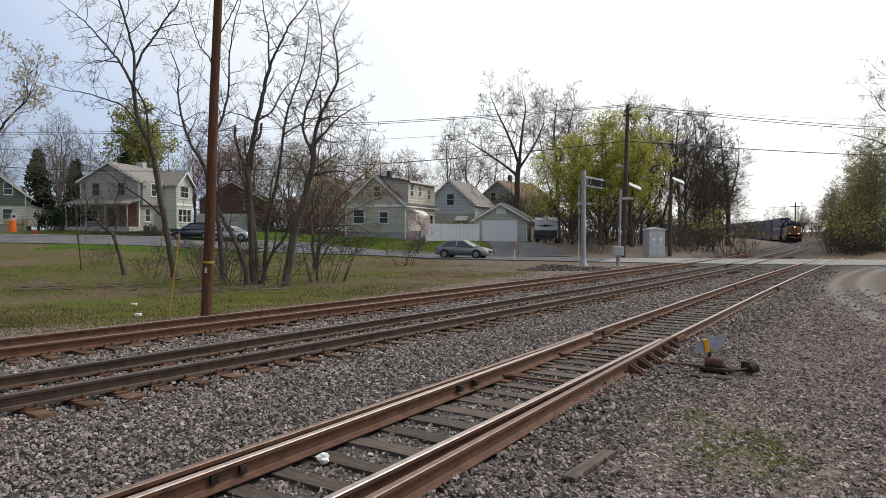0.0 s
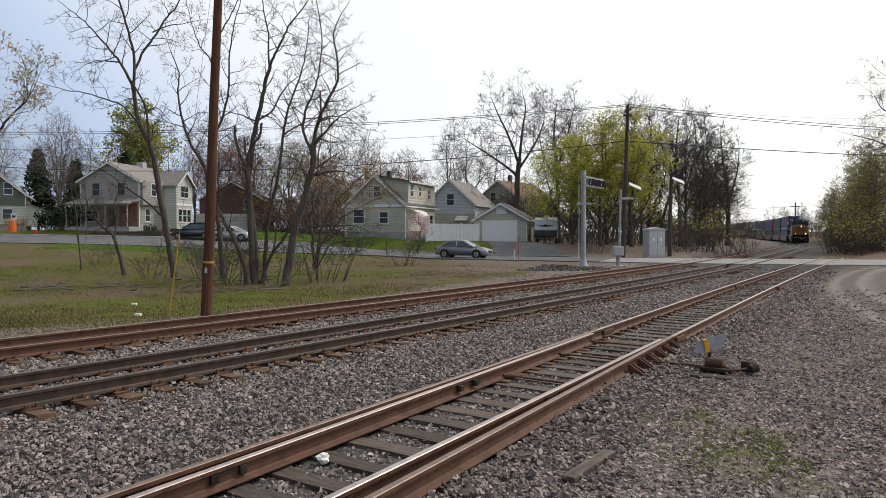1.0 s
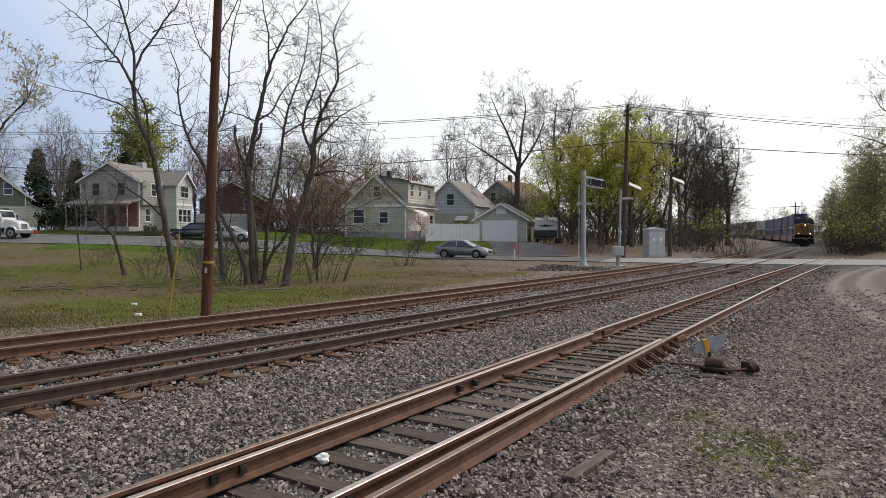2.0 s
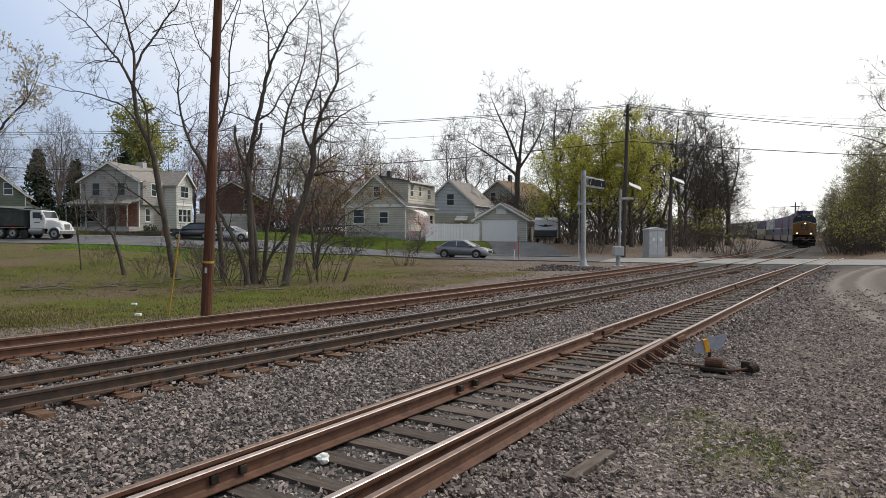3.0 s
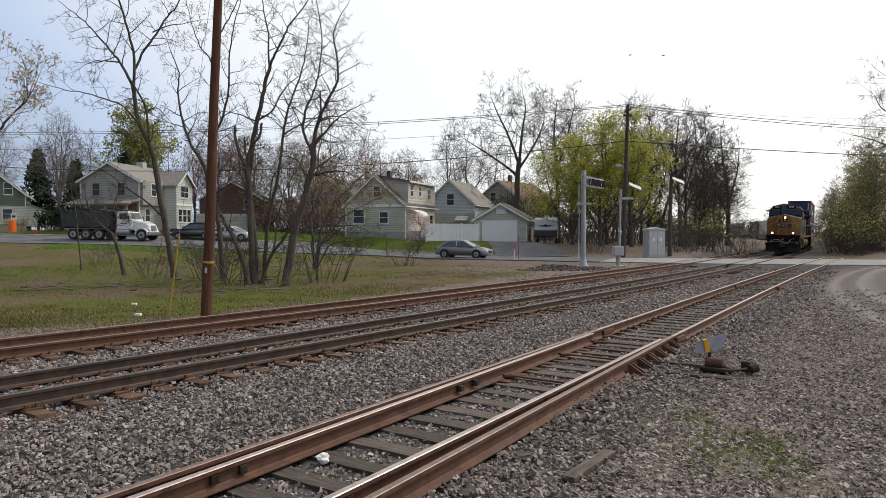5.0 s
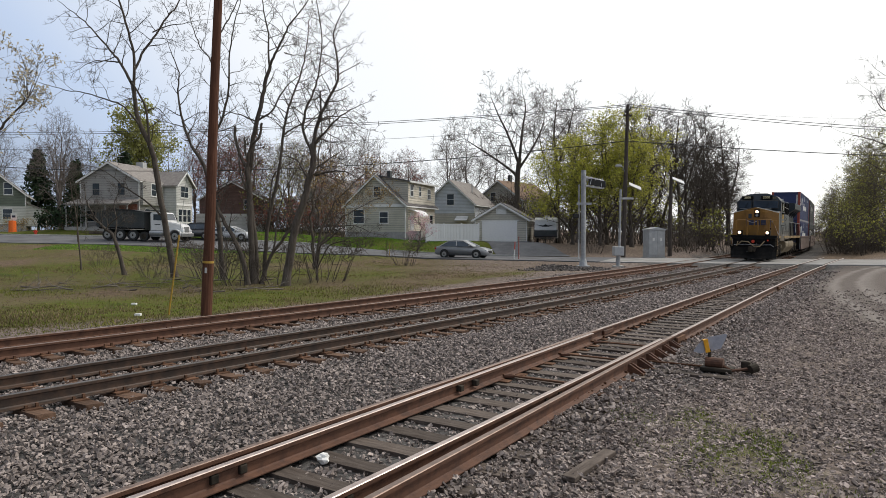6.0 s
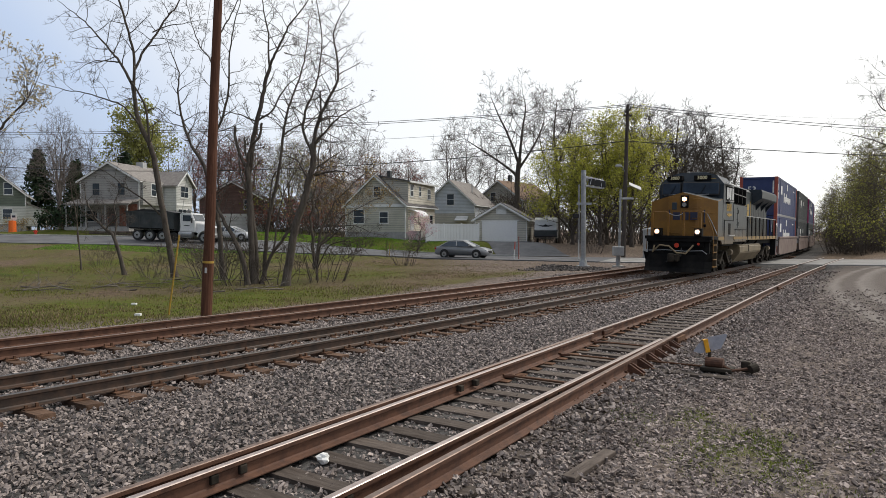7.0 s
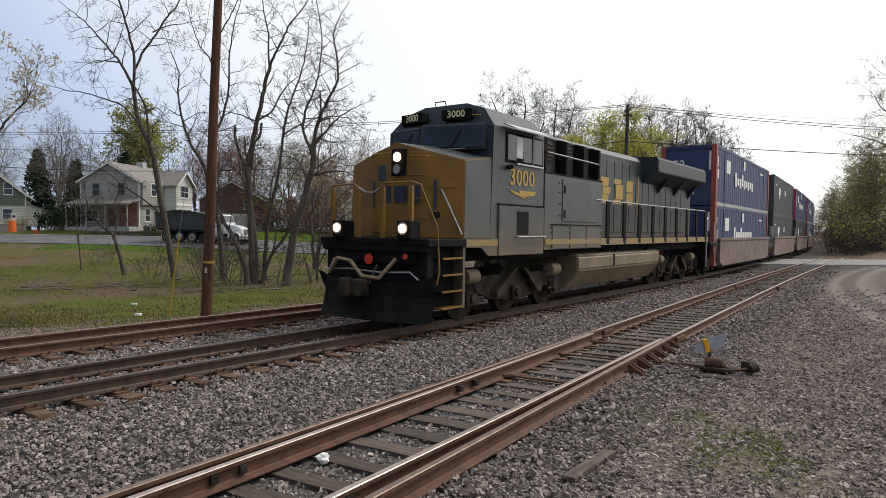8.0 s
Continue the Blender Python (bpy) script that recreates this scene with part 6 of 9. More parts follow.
# ---------------------------------------------------------------- poles, signal gear and cables
P1 = thing("utility_pole", Matrix.Translation((-6.65, 18.5, float(ground_z(-6.65, 18.5)) - 0.1)) @ Matrix.Rotation(radians(2.6), 4, 'Y'), "tall leaning brown wooden pole beside the tracks", "pole")
part("shaft", tube([(0, 0, -0.4), (0.01, 0, 3), (-0.01, 0, 6), (0.02, 0, 12.0)], [0.155, 0.14, 0.125, 0.1], 14), M["pole"], P1)
part("band", cyl((0, 0, 1.62), (0, 0, 1.68), 0.155, seg=14), M["gold_mark"], P1)
part("tag", box(-0.03, 0.03, -0.165, -0.15, 1.35, 1.5), M["pale"], P1)
GW = thing("guy_wire", Matrix.Identity(4), "guy wire with a yellow plastic guard", "guy wire")
gb = Vector((-8.0, 19.2, float(ground_z(-8.0, 19.2)) - 0.1))
gt = Vector((-6.1, 18.5, 11.0))
part("wire", tube([gb, gt], 0.006, 5), M["galv"], GW)
part("guard", tube([gb, gb + (gt - gb) * 0.21], 0.026, 8), M["gold_mark"], GW, "yellow plastic wire guard")

pz = float(ground_z(15.3, 56.5))
P2 = thing("utility_pole", Matrix.Translation((15.4, 56.5, pz)) @ Matrix.Rotation(radians(1.4), 4, 'Y'), "dark utility pole with a crossarm and street light", "pole")
part("shaft", tube([(0, 0, -0.4), (0, 0, 6), (0, 0, 13.1)], [0.2, 0.17, 0.13], 12), M["pole_dark"], P2)
part("crossarm", box(-0.05, 0.05, -0.9, 0.9, 12.5, 12.62), M["pole_dark"], P2)
for y in (-0.8, 0.0, 0.8):
    part("insulator", cyl((0, y, 12.62), (0, y, 12.85), 0.06, 0.04, 8), M["slate"], P2)
part("transformer_bracket", box(-0.35, 0.35, -0.12, 0.12, 12.1, 12.25), M["pole_dark"], P2)
part("lamp_arm", tube([(0, 0, 7.2), (-0.3, -0.2, 7.75), (-0.55, -0.3, 7.85)], 0.03), M["galv"], P2)
part("lamp_head", box(-0.95, -0.45, -0.42, -0.18, 7.75, 7.95, 0.05), M["silver_box"], P2)
part("panel_arm", tube([(0, 0, 6.1), (0.4, -0.2, 6.2)], 0.03), M["galv"], P2)
part("solar_panel", bm_box(bmesh.new(), -0.55, 0.55, -0.32, 0.32, -0.025, 0.025, 0, Matrix.Translation((0.75, -0.3, 6.15)) @ Matrix.Rotation(radians(22), 4, 'Y') @ Matrix.Rotation(radians(30), 4, 'X')), M["panel"], P2)
P3 = thing("utility_pole", Matrix.Translation((19.9, 58.0, float(ground_z(19.9, 58.0)))), "dark wooden post carrying a tilted solar panel", "pole")
part("shaft", tube([(0, 0, -0.4), (0, 0, 3), (0.08, 0, 7.0)], [0.19, 0.17, 0.14], 10), M["pole_dark"], P3)
part("solar_panel", bm_box(bmesh.new(), -0.55, 0.55, -0.32, 0.32, -0.025, 0.025, 0, Matrix.Translation((0.6, -0.3, 6.6)) @ Matrix.Rotation(radians(22), 4, 'Y') @ Matrix.Rotation(radians(30), 4, 'X')), M["panel"], P3)

SM = thing("signal_mast", Matrix.Translation((9.55, 45.0, -0.25)), "galvanised cantilever crossing signal mast with ladder", "signal mast")
part("base_plate", box(-0.4, 0.4, -0.4, 0.4, 0.0, 0.08), M["galv"], SM)
part("flare", cyl((0, 0, 0.08), (0, 0, 0.6), 0.3, 0.17, 14), M["galv"], SM)
part("shaft", tube([(0, 0, 0.05), (0, 0, 3), (0, 0, 6.55)], [0.18, 0.17, 0.16], 14), M["galv"], SM)
for y in (-0.25, 0.25):
    part("truss_chord", tube([(0.1, y, 6.1), (1.6, y + 1.2, 5.9)], 0.04), M["galv"], SM)
    part("truss_chord", tube([(0.1, y, 5.5), (1.6, y + 1.2, 5.4)], 0.04), M["galv"], SM)
    for k in range(5):
        part("truss_web", tube([(0.1 + k * 0.32, y + k * 0.25, 5.5), (0.3 + k * 0.3, y + k * 0.25 + 0.1, 6.1)], 0.02), M["galv"], SM)
for k, (dx, z) in enumerate(((0.6, 5.75), (1.05, 5.7), (1.5, 5.65))):
    part("signal_head", box(dx - 0.2, dx + 0.2, dx * 0.8 - 0.42, dx * 0.8 - 0.3, z - 0.22, z + 0.24, 0.04), M["rubber"], SM)
part("ladder_rail", tube([(-0.3, -0.1, 0.9), (-0.3, -0.1, 5.6)], 0.02), M["galv"], SM)
part("ladder_rail", tube([(-0.3, 0.25, 0.9), (-0.3, 0.25, 5.6)], 0.02), M["galv"], SM)
for k in range(14):
    part("rung", tube([(-0.3, -0.1, 1.0 + k * 0.32), (-0.3, 0.25, 1.0 + k * 0.32)], 0.012), M["galv"], SM)
part("warning_light", box(-0.75, -0.35, -0.25, -0.15, 3.3, 3.6, 0.05), M["rubber"], SM)
part("crossbuck", bm_box(bmesh.new(), -0.5, 0.5, -0.22, -0.19, 4.2, 4.35), M["galv"], SM)
SB = thing("gate_mechanism", Matrix.Translation((11.5, 43.4, -0.2)), "grey crossing gate box on a post with a light", "signal box")
part("pedestal", cyl((0, 0, 0), (0, 0, 0.8), 0.14, seg=12), M["galv"], SB)
part("base", box(-0.3, 0.3, -0.3, 0.3, 0, 0.1), M["concrete"], SB)
part("box", box(-0.32, 0.32, -0.3, 0.3, 0.75, 1.35, 0.04), M["silver_box"], SB)
part("mast", cyl((0.08, 0, 1.3), (0.14, 0, 5.1), 0.08, 0.07, 10), M["galv"], SB)
part("light_arm", tube([(0.14, 0, 4.5), (0.8, 0, 4.45)], 0.03), M["galv"], SB)
part("light", box(0.2, 0.95, -0.15, 0.0, 4.42, 4.55, 0.03), M["silver_box"], SB)
RC = thing("relay_cabinet", place(18.05, 56.6, 0.0, 8) @ Matrix.Diagonal((0.8, 1, 1, 1)), "weathered aluminium railway relay cabinet", "cabinet")
part("body", box(-0.9, 0.9, -0.6, 0.6, 0.0, 2.3, 0.02), M["silver_box"], RC)
part("roof", prism([(-0.98, 2.3), (-0.98, 2.38), (0, 2.55), (0.98, 2.38), (0.98, 2.3)], "y", -0.68, 0.68), M["silver_box"], RC)
for x in (-0.82, 0.03):
    dd = part("door", box(x, x + 0.79, -0.63, -0.6, 0.15, 2.2, 0.01), M["silver_box"], RC)
    part("notice", box(x + 0.3, x + 0.52, -0.64, -0.628, 1.4, 1.65), M["white_mark"], dd)
    part("latch", box(x + 0.66, x + 0.7, -0.66, -0.628, 1.0, 1.2), M["steel"], dd)
part("footing", box(-1.0, 1.0, -0.7, 0.7, -0.6, 0.0), M["concrete"], RC)


FP = thing("utility_pole", Matrix.Translation((90.5, 170.0, float(ground_z(90.5, 170.0)))), "distant utility pole beside the line", "pole")
part("shaft", cyl((0, 0, -0.5), (0, 0, 10.2 - float(ground_z(90.5, 170.0))), 0.2, 0.15, 8), M["pole_dark"], FP)
part("crossarm", box(-1.2, 1.2, -0.08, 0.08, 9.0 - float(ground_z(90.5, 170.0)), 9.2 - float(ground_z(90.5, 170.0))), M["pole_dark"], FP)


def cable(a, b, sag, r=0.018, n=24):
    a, b = Vector(a), Vector(b)
    pts = []
    for k in range(n + 1):
        t = k / n
        q = a.lerp(b, t)
        q.z -= 4 * sag * t * (1 - t)
        pts.append(q)
    ob = part("overhead_cable", tube(pts, r, 5), M["cable"], None)
    return tagged(ob, "thin black overhead cable strung along the street", "cable", "overhead cables")


top = Vector((15.75, 56.5, 13.0))
for off, zz in ((-0.8, -0.15), (0.8, 0.0)):
    cable(top + Vector((0, off, zz)), (-80, 74 + off, 14.2), 1.6, 0.024)
    cable(top + Vector((0, off, zz)), (85, 62 + off, 12.6), 1.8, 0.026)
cable((15.7, 56.5, 11.4), (-80, 74, 12.2), 1.4, 0.014)
cable((15.6, 56.5, 9.9), (-60, 72.5, 10.2), 1.9, 0.035)
cable((15.6, 56.5, 9.9), (85, 62, 9.2), 0.9, 0.035)
cable((-60, 72.5, 10.2), (-160, 80, 11), 1.9, 0.035)
cable((15.7, 56.5, 12.9), (90, 110, 22.0), 1.0, 0.012)
cable((90.5, 170, 9.2), (60, 160, 9.2), 0.7, 0.03)
cable((90.5, 170, 9.2), (140, 165, 9.6), 0.9, 0.03)
cable((-29.8, 81.0, 7.8), (-80, 71.5, 10.5), 0.9, 0.014)

# ---------------------------------------------------------------- small street things
def stake(x, y, h, mat, label, lean=0.0, name="marker_post", r=0.035):
    S_ = thing(name, Matrix.Translation((x, y, float(ground_z(x, y)))) @ Matrix.Rotation(radians(lean), 4, 'Y'), label, "post")
    part("shaft", cyl((0, 0, -0.2), (0, 0, h), r, r * 0.9, 8), mat, S_)
    part("cap", cyl((0, 0, h), (0, 0, h + 0.03), r * 1.2, r * 0.9, 8), mat, S_)
    return S_


stake(6.1, 53.2, 1.85, M["red_post"], "slim red marker post at the road edge")
WP = stake(5.7, 53.0, 1.45, M["red_mark"], "white marker post with a red top at the road edge", 3)
part("sleeve", cyl((0, 0, -0.1), (0, 0, 0.85), 0.045, seg=10), M["white_mark"], WP)
stake(-4.75, 56.0, 1.25, M["pole_dark"], "short wooden post at the road edge")
stake(-4.55, 56.0, 1.2, M["gold_mark"], "short yellow post at the road edge", 3, r=0.025)
stake(11.0, 53.5, 1.6, M["white_mark"], "slim white marker post near the mast")
HY = thing("fire_hydrant", Matrix.Translation((-44.6, 72.4, float(ground_z(-44.6, 72.4)))), "red fire hydrant with a pale cap on the verge", "hydrant")
part("barrel", cyl((0, 0, -0.1), (0, 0, 0.6), 0.14, 0.13, 14), M["red_mark"], HY)
part("bonnet", cyl((0, 0, 0.6), (0, 0, 0.82), 0.15, 0.05, 14), M["pale"], HY)
part("nozzle", cyl((-0.24, 0, 0.42), (0.24, 0, 0.42), 0.07, seg=10), M["red_mark"], HY)
OB = thing("road_works_barrel", Matrix.Translation((-49.6, 76.2, float(ground_z(-49.6, 76.2)))), "orange road works barrel with a sign above it", "barrel")
part("barrel", tube([(0, 0, 0), (0, 0, 0.4), (0, 0, 0.9), (0, 0, 1.3), (0, 0, 1.34)], [0.42, 0.4, 0.39, 0.37, 0.2], 16), M["orange"], OB)
part("sign_post", cyl((0, 0.3, 0), (0, 0.3, 2.0), 0.03, seg=8), M["galv"], OB)
part("sign", box(-0.35, 0.35, 0.25, 0.29, 1.45, 2.2), M["white_mark"], OB)
part("sign_mark", box(-0.2, 0.2, 0.24, 0.252, 1.7, 1.95), M["blue_mark"], OB)
SW = thing("retaining_wall", place(-35.2, 72.9, 1.7, -4), "low stone retaining wall with brick gate piers", "wall")
for i in range(14):
    for j in range(2):
        part("stone", box(-4.2 + i * 0.6 + 0.3 * (j % 2), -3.63 + i * 0.6 + 0.3 * (j % 2), -0.2, 0.2, 0.05 + j * 0.28, 0.31 + j * 0.28, 0.03), M["tie"], SW)
for x in (4.8, 7.1):
    pr = part("pier", box(x - 0.3, x + 0.3, -0.3, 0.3, -0.1, 1.05), M["brick"], SW)
    part("cap", box(x - 0.36, x + 0.36, -0.36, 0.36, 1.05, 1.15), M["concrete"], pr)
    part("lamp", cyl((x, 0, 1.15), (x, 0, 1.45), 0.14, 0.1, 10), M["vinyl"], pr)
for k in range(3):
    part("step", box(5.1, 6.8, 0.0 + k * 0.35, 0.4 + k * 0.35, -0.1, 0.15 + k * 0.18), M["brick"], SW)
tagged(SW, kind="structure")
SG = thing("street_sign", Matrix.Translation((-24.8, 72.0, float(ground_z(-24.8, 72.0)))), "green street name sign on a post", "street sign")
part("post", cyl((0, 0, -0.2), (0, 0, 2.9), 0.035, seg=8), M["galv"], SG)
M["sign_green"] = plain("sign_green", (0.02, 0.2, 0.12), 0.4)
part("blade", box(-0.5, 0.5, -0.02, 0.02, 2.55, 2.8), M["sign_green"], SG)
part("blade_marks", box(-0.36, 0.36, -0.026, -0.021, 2.64, 2.71), M["white_mark"], SG)
part("blade", box(-0.02, 0.02, -0.5, 0.5, 2.82, 3.05), M["sign_green"], SG)


# ---------------------------------------------------------------- switch stand and trackside litter
sx_, sy_, _ = side_at(TIP - 1.95, 1.95)
ST = thing("switch_stand", Matrix.Translation((float(sx_), float(sy_), -0.2)) @ Matrix.Rotation(-SIDE_H, 4, 'Z') @ Matrix.Scale(0.78, 4), "rusty low switch stand with a grey and yellow target", "switch stand")
part("base", box(-0.3, 0.3, -0.2, 0.2, 0.0, 0.08, 0.02), M["truck_iron"], ST)
part("gear_case", cyl((-0.22, 0, 0.15), (0.12, 0, 0.15), 0.12, 0.11, 16), M["rail"], ST)
part("spindle", cyl((-0.15, 0, 0.2), (-0.15, 0, 0.42), 0.03, seg=10), M["truck_iron"], ST)
tm = Matrix.Translation((-0.15, 0, 0.52)) @ Matrix.Rotation(radians(24), 4, 'Z') @ Matrix.Rotation(radians(-12), 4, 'Y')
M["target_grey"] = plain("grey_reflective_sheet", (0.34, 0.35, 0.4), 0.5)
M["target_yellow"] = plain("amber_reflective_sheet", (0.75, 0.36, 0.02), 0.4)
bm = prism([(-0.34, -0.08), (-0.22, -0.15), (0.2, -0.12), (0.36, 0.1), (0.36, 0.15), (0.0, 0.15), (-0.22, 0.04)], "y", -0.004, 0.004)
bm.transform(tm)
part("target", bm, M["target_grey"], ST, "faded grey reflective target")
bm = box(-0.11, -0.02, -0.04, 0.04, -0.15, 0.12, 0.005)
bm.transform(tm)
part("target_blade", bm, M["target_yellow"], ST, "amber reflective target")
part("throw_lever", tube([(0.12, 0, 0.1), (0.3, -0.15, 0.06), (0.6, 0.05, 0.1)], 0.03), M["rail"], ST)
part("lever_weight", bm_box(bmesh.new(), 0.42, 0.6, 0.1, 0.22, 0.0, 0.22, 0.03), M["truck_iron"], ST)
part("lever_weight", cyl((0.62, -0.05, 0.1), (0.72, 0.05, 0.14), 0.09, seg=12), M["truck_iron"], ST)
part("connecting_rod", tube([(-0.3, 0, 0.06), (-1.9, 0.0, 0.05)], 0.022), M["plate"], ST)
PL = thing("loose_plank", place(1.38, 6.15, -0.205, 53), "weathered broken wooden plank lying in the gravel", "plank")
bm = bm_box(bmesh.new(), -0.46, 0.46, -0.065, 0.065, -0.03, 0.022, 0.01)
part("board", bm, M["tie"], PL)
RK = thing("white_stone", Matrix.Translation((-1.13, 6.22, -0.17)), "pale white rock lying between the rails", "stone")
bm = bmesh.new()
bmesh.ops.create_icosphere(bm, subdivisions=2, radius=0.065)
for v in bm.verts:
    v.co *= 1 + 0.7 * noise.noise(v.co * 22)
    v.co.z *= 0.75
part("rock", bm, M["white_mark"], RK)
for lx, ly in ((-8.6, 18.6), (-10.3, 22.0)):
    LT = thing("litter", Matrix.Translation((lx, ly, float(ground_z(lx, ly)) + 0.03)), "scrap of white litter in the grass", "litter")
    part("scrap", bm_box(bmesh.new(), -0.09, 0.09, -0.06, 0.06, 0, 0.07, 0.02), M["white_mark"], LT)

# ---------------------------------------------------------------- trees
M["bark"] = surface("grey_brown_bark", (0.06, 0.048, 0.04), (0.13, 0.11, 0.095), 3, 0.95, 0, 25, 0.02, stretch=(3, 3, 0.6), dirt=(0.09, 0.095, 0.06))
M["bark_far"] = surface("pale_grey_bark", (0.14, 0.12, 0.105), (0.24, 0.21, 0.19), 2, 0.95, 0, 10, 0.0)
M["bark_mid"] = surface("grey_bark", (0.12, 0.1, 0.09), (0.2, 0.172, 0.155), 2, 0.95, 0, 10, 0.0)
M["leaf_lime"] = surface("lime_spring_leaves", (0.33, 0.34, 0.045), (0.5, 0.48, 0.09), 0.6, 0.7, 0, 20, 0.0, island=True, per_piece=0.35)
M["leaf_olive"] = surface("olive_spring_leaves", (0.2, 0.21, 0.04), (0.33, 0.31, 0.08), 0.6, 0.7, 0, 20, 0.0, island=True, per_piece=0.35)
M["leaf_red"] = surface("reddish_buds", (0.17, 0.05, 0.045), (0.26, 0.1, 0.075), 0.6, 0.7, 0, 20, 0.0, island=True, per_piece=0.35)
M["leaf_cream"] = surface("cream_catkins", (0.42, 0.36, 0.24), (0.55, 0.48, 0.34), 0.6, 0.8, 0, 20, 0.0, island=True, per_piece=0.25)
M["leaf_tan"] = surface("tan_buds", (0.3, 0.2, 0.08), (0.4, 0.3, 0.13), 0.6, 0.8, 0, 20, 0.0, island=True, per_piece=0.3)
M["leaf_pink"] = surface("pink_blossom", (0.5, 0.3, 0.34), (0.65, 0.45, 0.48), 0.6, 0.8, 0, 20, 0.0, island=True, per_piece=0.25)
M["needle"] = surface("dark_needles", (0.018, 0.035, 0.018), (0.04, 0.06, 0.028), 0.6, 0.8, 0, 20, 0.0, island=True, per_piece=0.4)
M["leaf_pine"] = surface("yellow_green_needles", (0.22, 0.235, 0.06), (0.34, 0.33, 0.11), 0.6, 0.7, 0, 20, 0.0, island=True, per_piece=0.4)
for nm in ("leaf_lime", "leaf_pine", "leaf_olive", "leaf_red", "leaf_cream", "leaf_tan", "leaf_pink"):
    nt = M[nm].node_tree                # thin leaves let light through
    p = nt.nodes["Principled BSDF"]
    tl, mx = nt.nodes.new("ShaderNodeBsdfTranslucent"), nt.nodes.new("ShaderNodeMixShader")
    nt.links.new(p.inputs["Base Color"].links[0].from_socket, tl.inputs["Color"])
    mx.inputs[0].default_value = 0.5
    nt.links.new(p.outputs[0], mx.inputs[1])
    nt.links.new(tl.outputs[0], mx.inputs[2])
    nt.links.new(mx.outputs[0], nt.nodes["Material Output"].inputs["Surface"])


class Grower:
    """Collects tapered limbs, then turns them into one mesh; remembers the twig ends."""

    def __init__(self, seed):
        self.r = random.Random(seed)
        self.v, self.f, self.tips, self.trunks = [], [], [], []

    def limb(self, pts, rad, seg):
        ax = None
        base = len(self.v)
        n = len(pts)
        for i, p in enumerate(pts):
            t = (pts[min(i + 1, n - 1)] - pts[max(i - 1, 0)]).normalized()
            ax = t.orthogonal().normalized() if ax is None else (ax - t * ax.dot(t)).normalized()
            b = t.cross(ax)
            for k in range(seg):
                a = k * 2 * math.pi / seg
                self.v.append(p + (ax * math.cos(a) + b * math.sin(a)) * rad[i])
        for i in range(n - 1):
            for k in range(seg):
                k2 = (k + 1) % seg
                self.f.append((base + i * seg + k, base + i * seg + k2, base + (i + 1) * seg + k2, base + (i + 1) * seg + k))

    def grow(self, p, d, length, rad, level, top, up=0.12, wander=0.16, kids=5, min_r=0.006):
        r = self.r
        n = max(3, 6 - level) if min_r < 0.01 else max(2, 5 - level)
        pts, rads = [p.copy()], [rad]
        for i in range(n):
            d = (d + Vector((r.uniform(-1, 1), r.uniform(-1, 1), r.uniform(-1, 1))) * wander + Vector((0, 0, up))).normalized()
            p = p + d * (length / n)
            pts.append(p.copy())
            rads.append(max(min_r, rad * (1 - 0.72 * (i + 1) / n)))
        self.limb(pts, rads, max(3, 6 - level) if min_r < 0.01 else (4 if level < 2 else 3))
        if level >= top:
            self.tips.append((p.copy(), d.copy()))
            return
        for k in range(kids):
            t = r.uniform(0.25, 1.0)
            i = min(n - 1, int(t * n))
            q = pts[i].lerp(pts[i + 1], t * n - i)
            a = pts[i + 1] - pts[i]
            side = a.cross(Vector((r.uniform(-1, 1), r.uniform(-1, 1), r.uniform(-1, 1)))).normalized()
            nd = (a.normalized() * r.uniform(0.4, 0.9) + side * r.uniform(0.6, 1.05)).normalized()
            self.grow(q, nd, length * r.uniform(0.38, 0.62) * (1.15 - 0.4 * t), max(min_r, rads[i] * 0.5), level + 1, top, up, wander + 0.03, kids, min_r)

    def stem(self, ctrl, r0, r1, limbs, limb_len, top, start=0.3, kids=5, up=0.1, min_r=0.006):
        """A trunk through control points, with limbs set along it."""
        r = self.r
        pts = []
        n = 14
        m = len(ctrl) - 1
        for i in range(n + 1):
            u = i / n * m
            k = min(m - 1, int(u))
            t = u - k
            t = t * t * (3 - 2 * t) * 0.4 + t * 0.6
            q = Vector(ctrl[k]).lerp(Vector(ctrl[k + 1]), t)
            if 0 < i < n:
                q += Vector((r.uniform(-1, 1), r.uniform(-1, 1), 0)) * 0.09
            pts.append(q)
        rads = [r0 + (r1 - r0) * (i / n) ** 0.8 for i in range(n + 1)]
        rads[0] *= 1.25
        self.limb(pts, rads, 8)
        self.trunks.append((len(self.f) - 8 * n, len(self.f)))
        for k in range(limbs):
            t = start + (1 - start) * (k + r.random() * 0.8) / limbs
            i = min(n - 1, int(t * n))
            q = pts[i].lerp(pts[i + 1], t * n - i)
            a = (pts[i + 1] - pts[i]).normalized()
            ang = r.uniform(0, 6.28)
            side = Vector((math.cos(ang), math.sin(ang), 0))
            nd = (a * r.uniform(0.35, 0.85) + side * r.uniform(0.65, 1.05)).normalized()
            self.grow(q, nd, limb_len * r.uniform(0.6, 1.1) * (1.2 - 0.6 * t), rads[i] * r.uniform(0.28, 0.5), 1, top, up, 0.22, kids, min_r)
        a = (pts[-1] - pts[-2]).normalized()
        for k in range(3):
            nd = (a + Vector((r.uniform(-1, 1), r.uniform(-1, 1), 0)) * 0.45).normalized()
            self.grow(pts[-1], nd, limb_len * 0.7, rads[-1] * (1.0 if k == 0 else 0.7), 1, top, up, 0.2, kids, min_r)

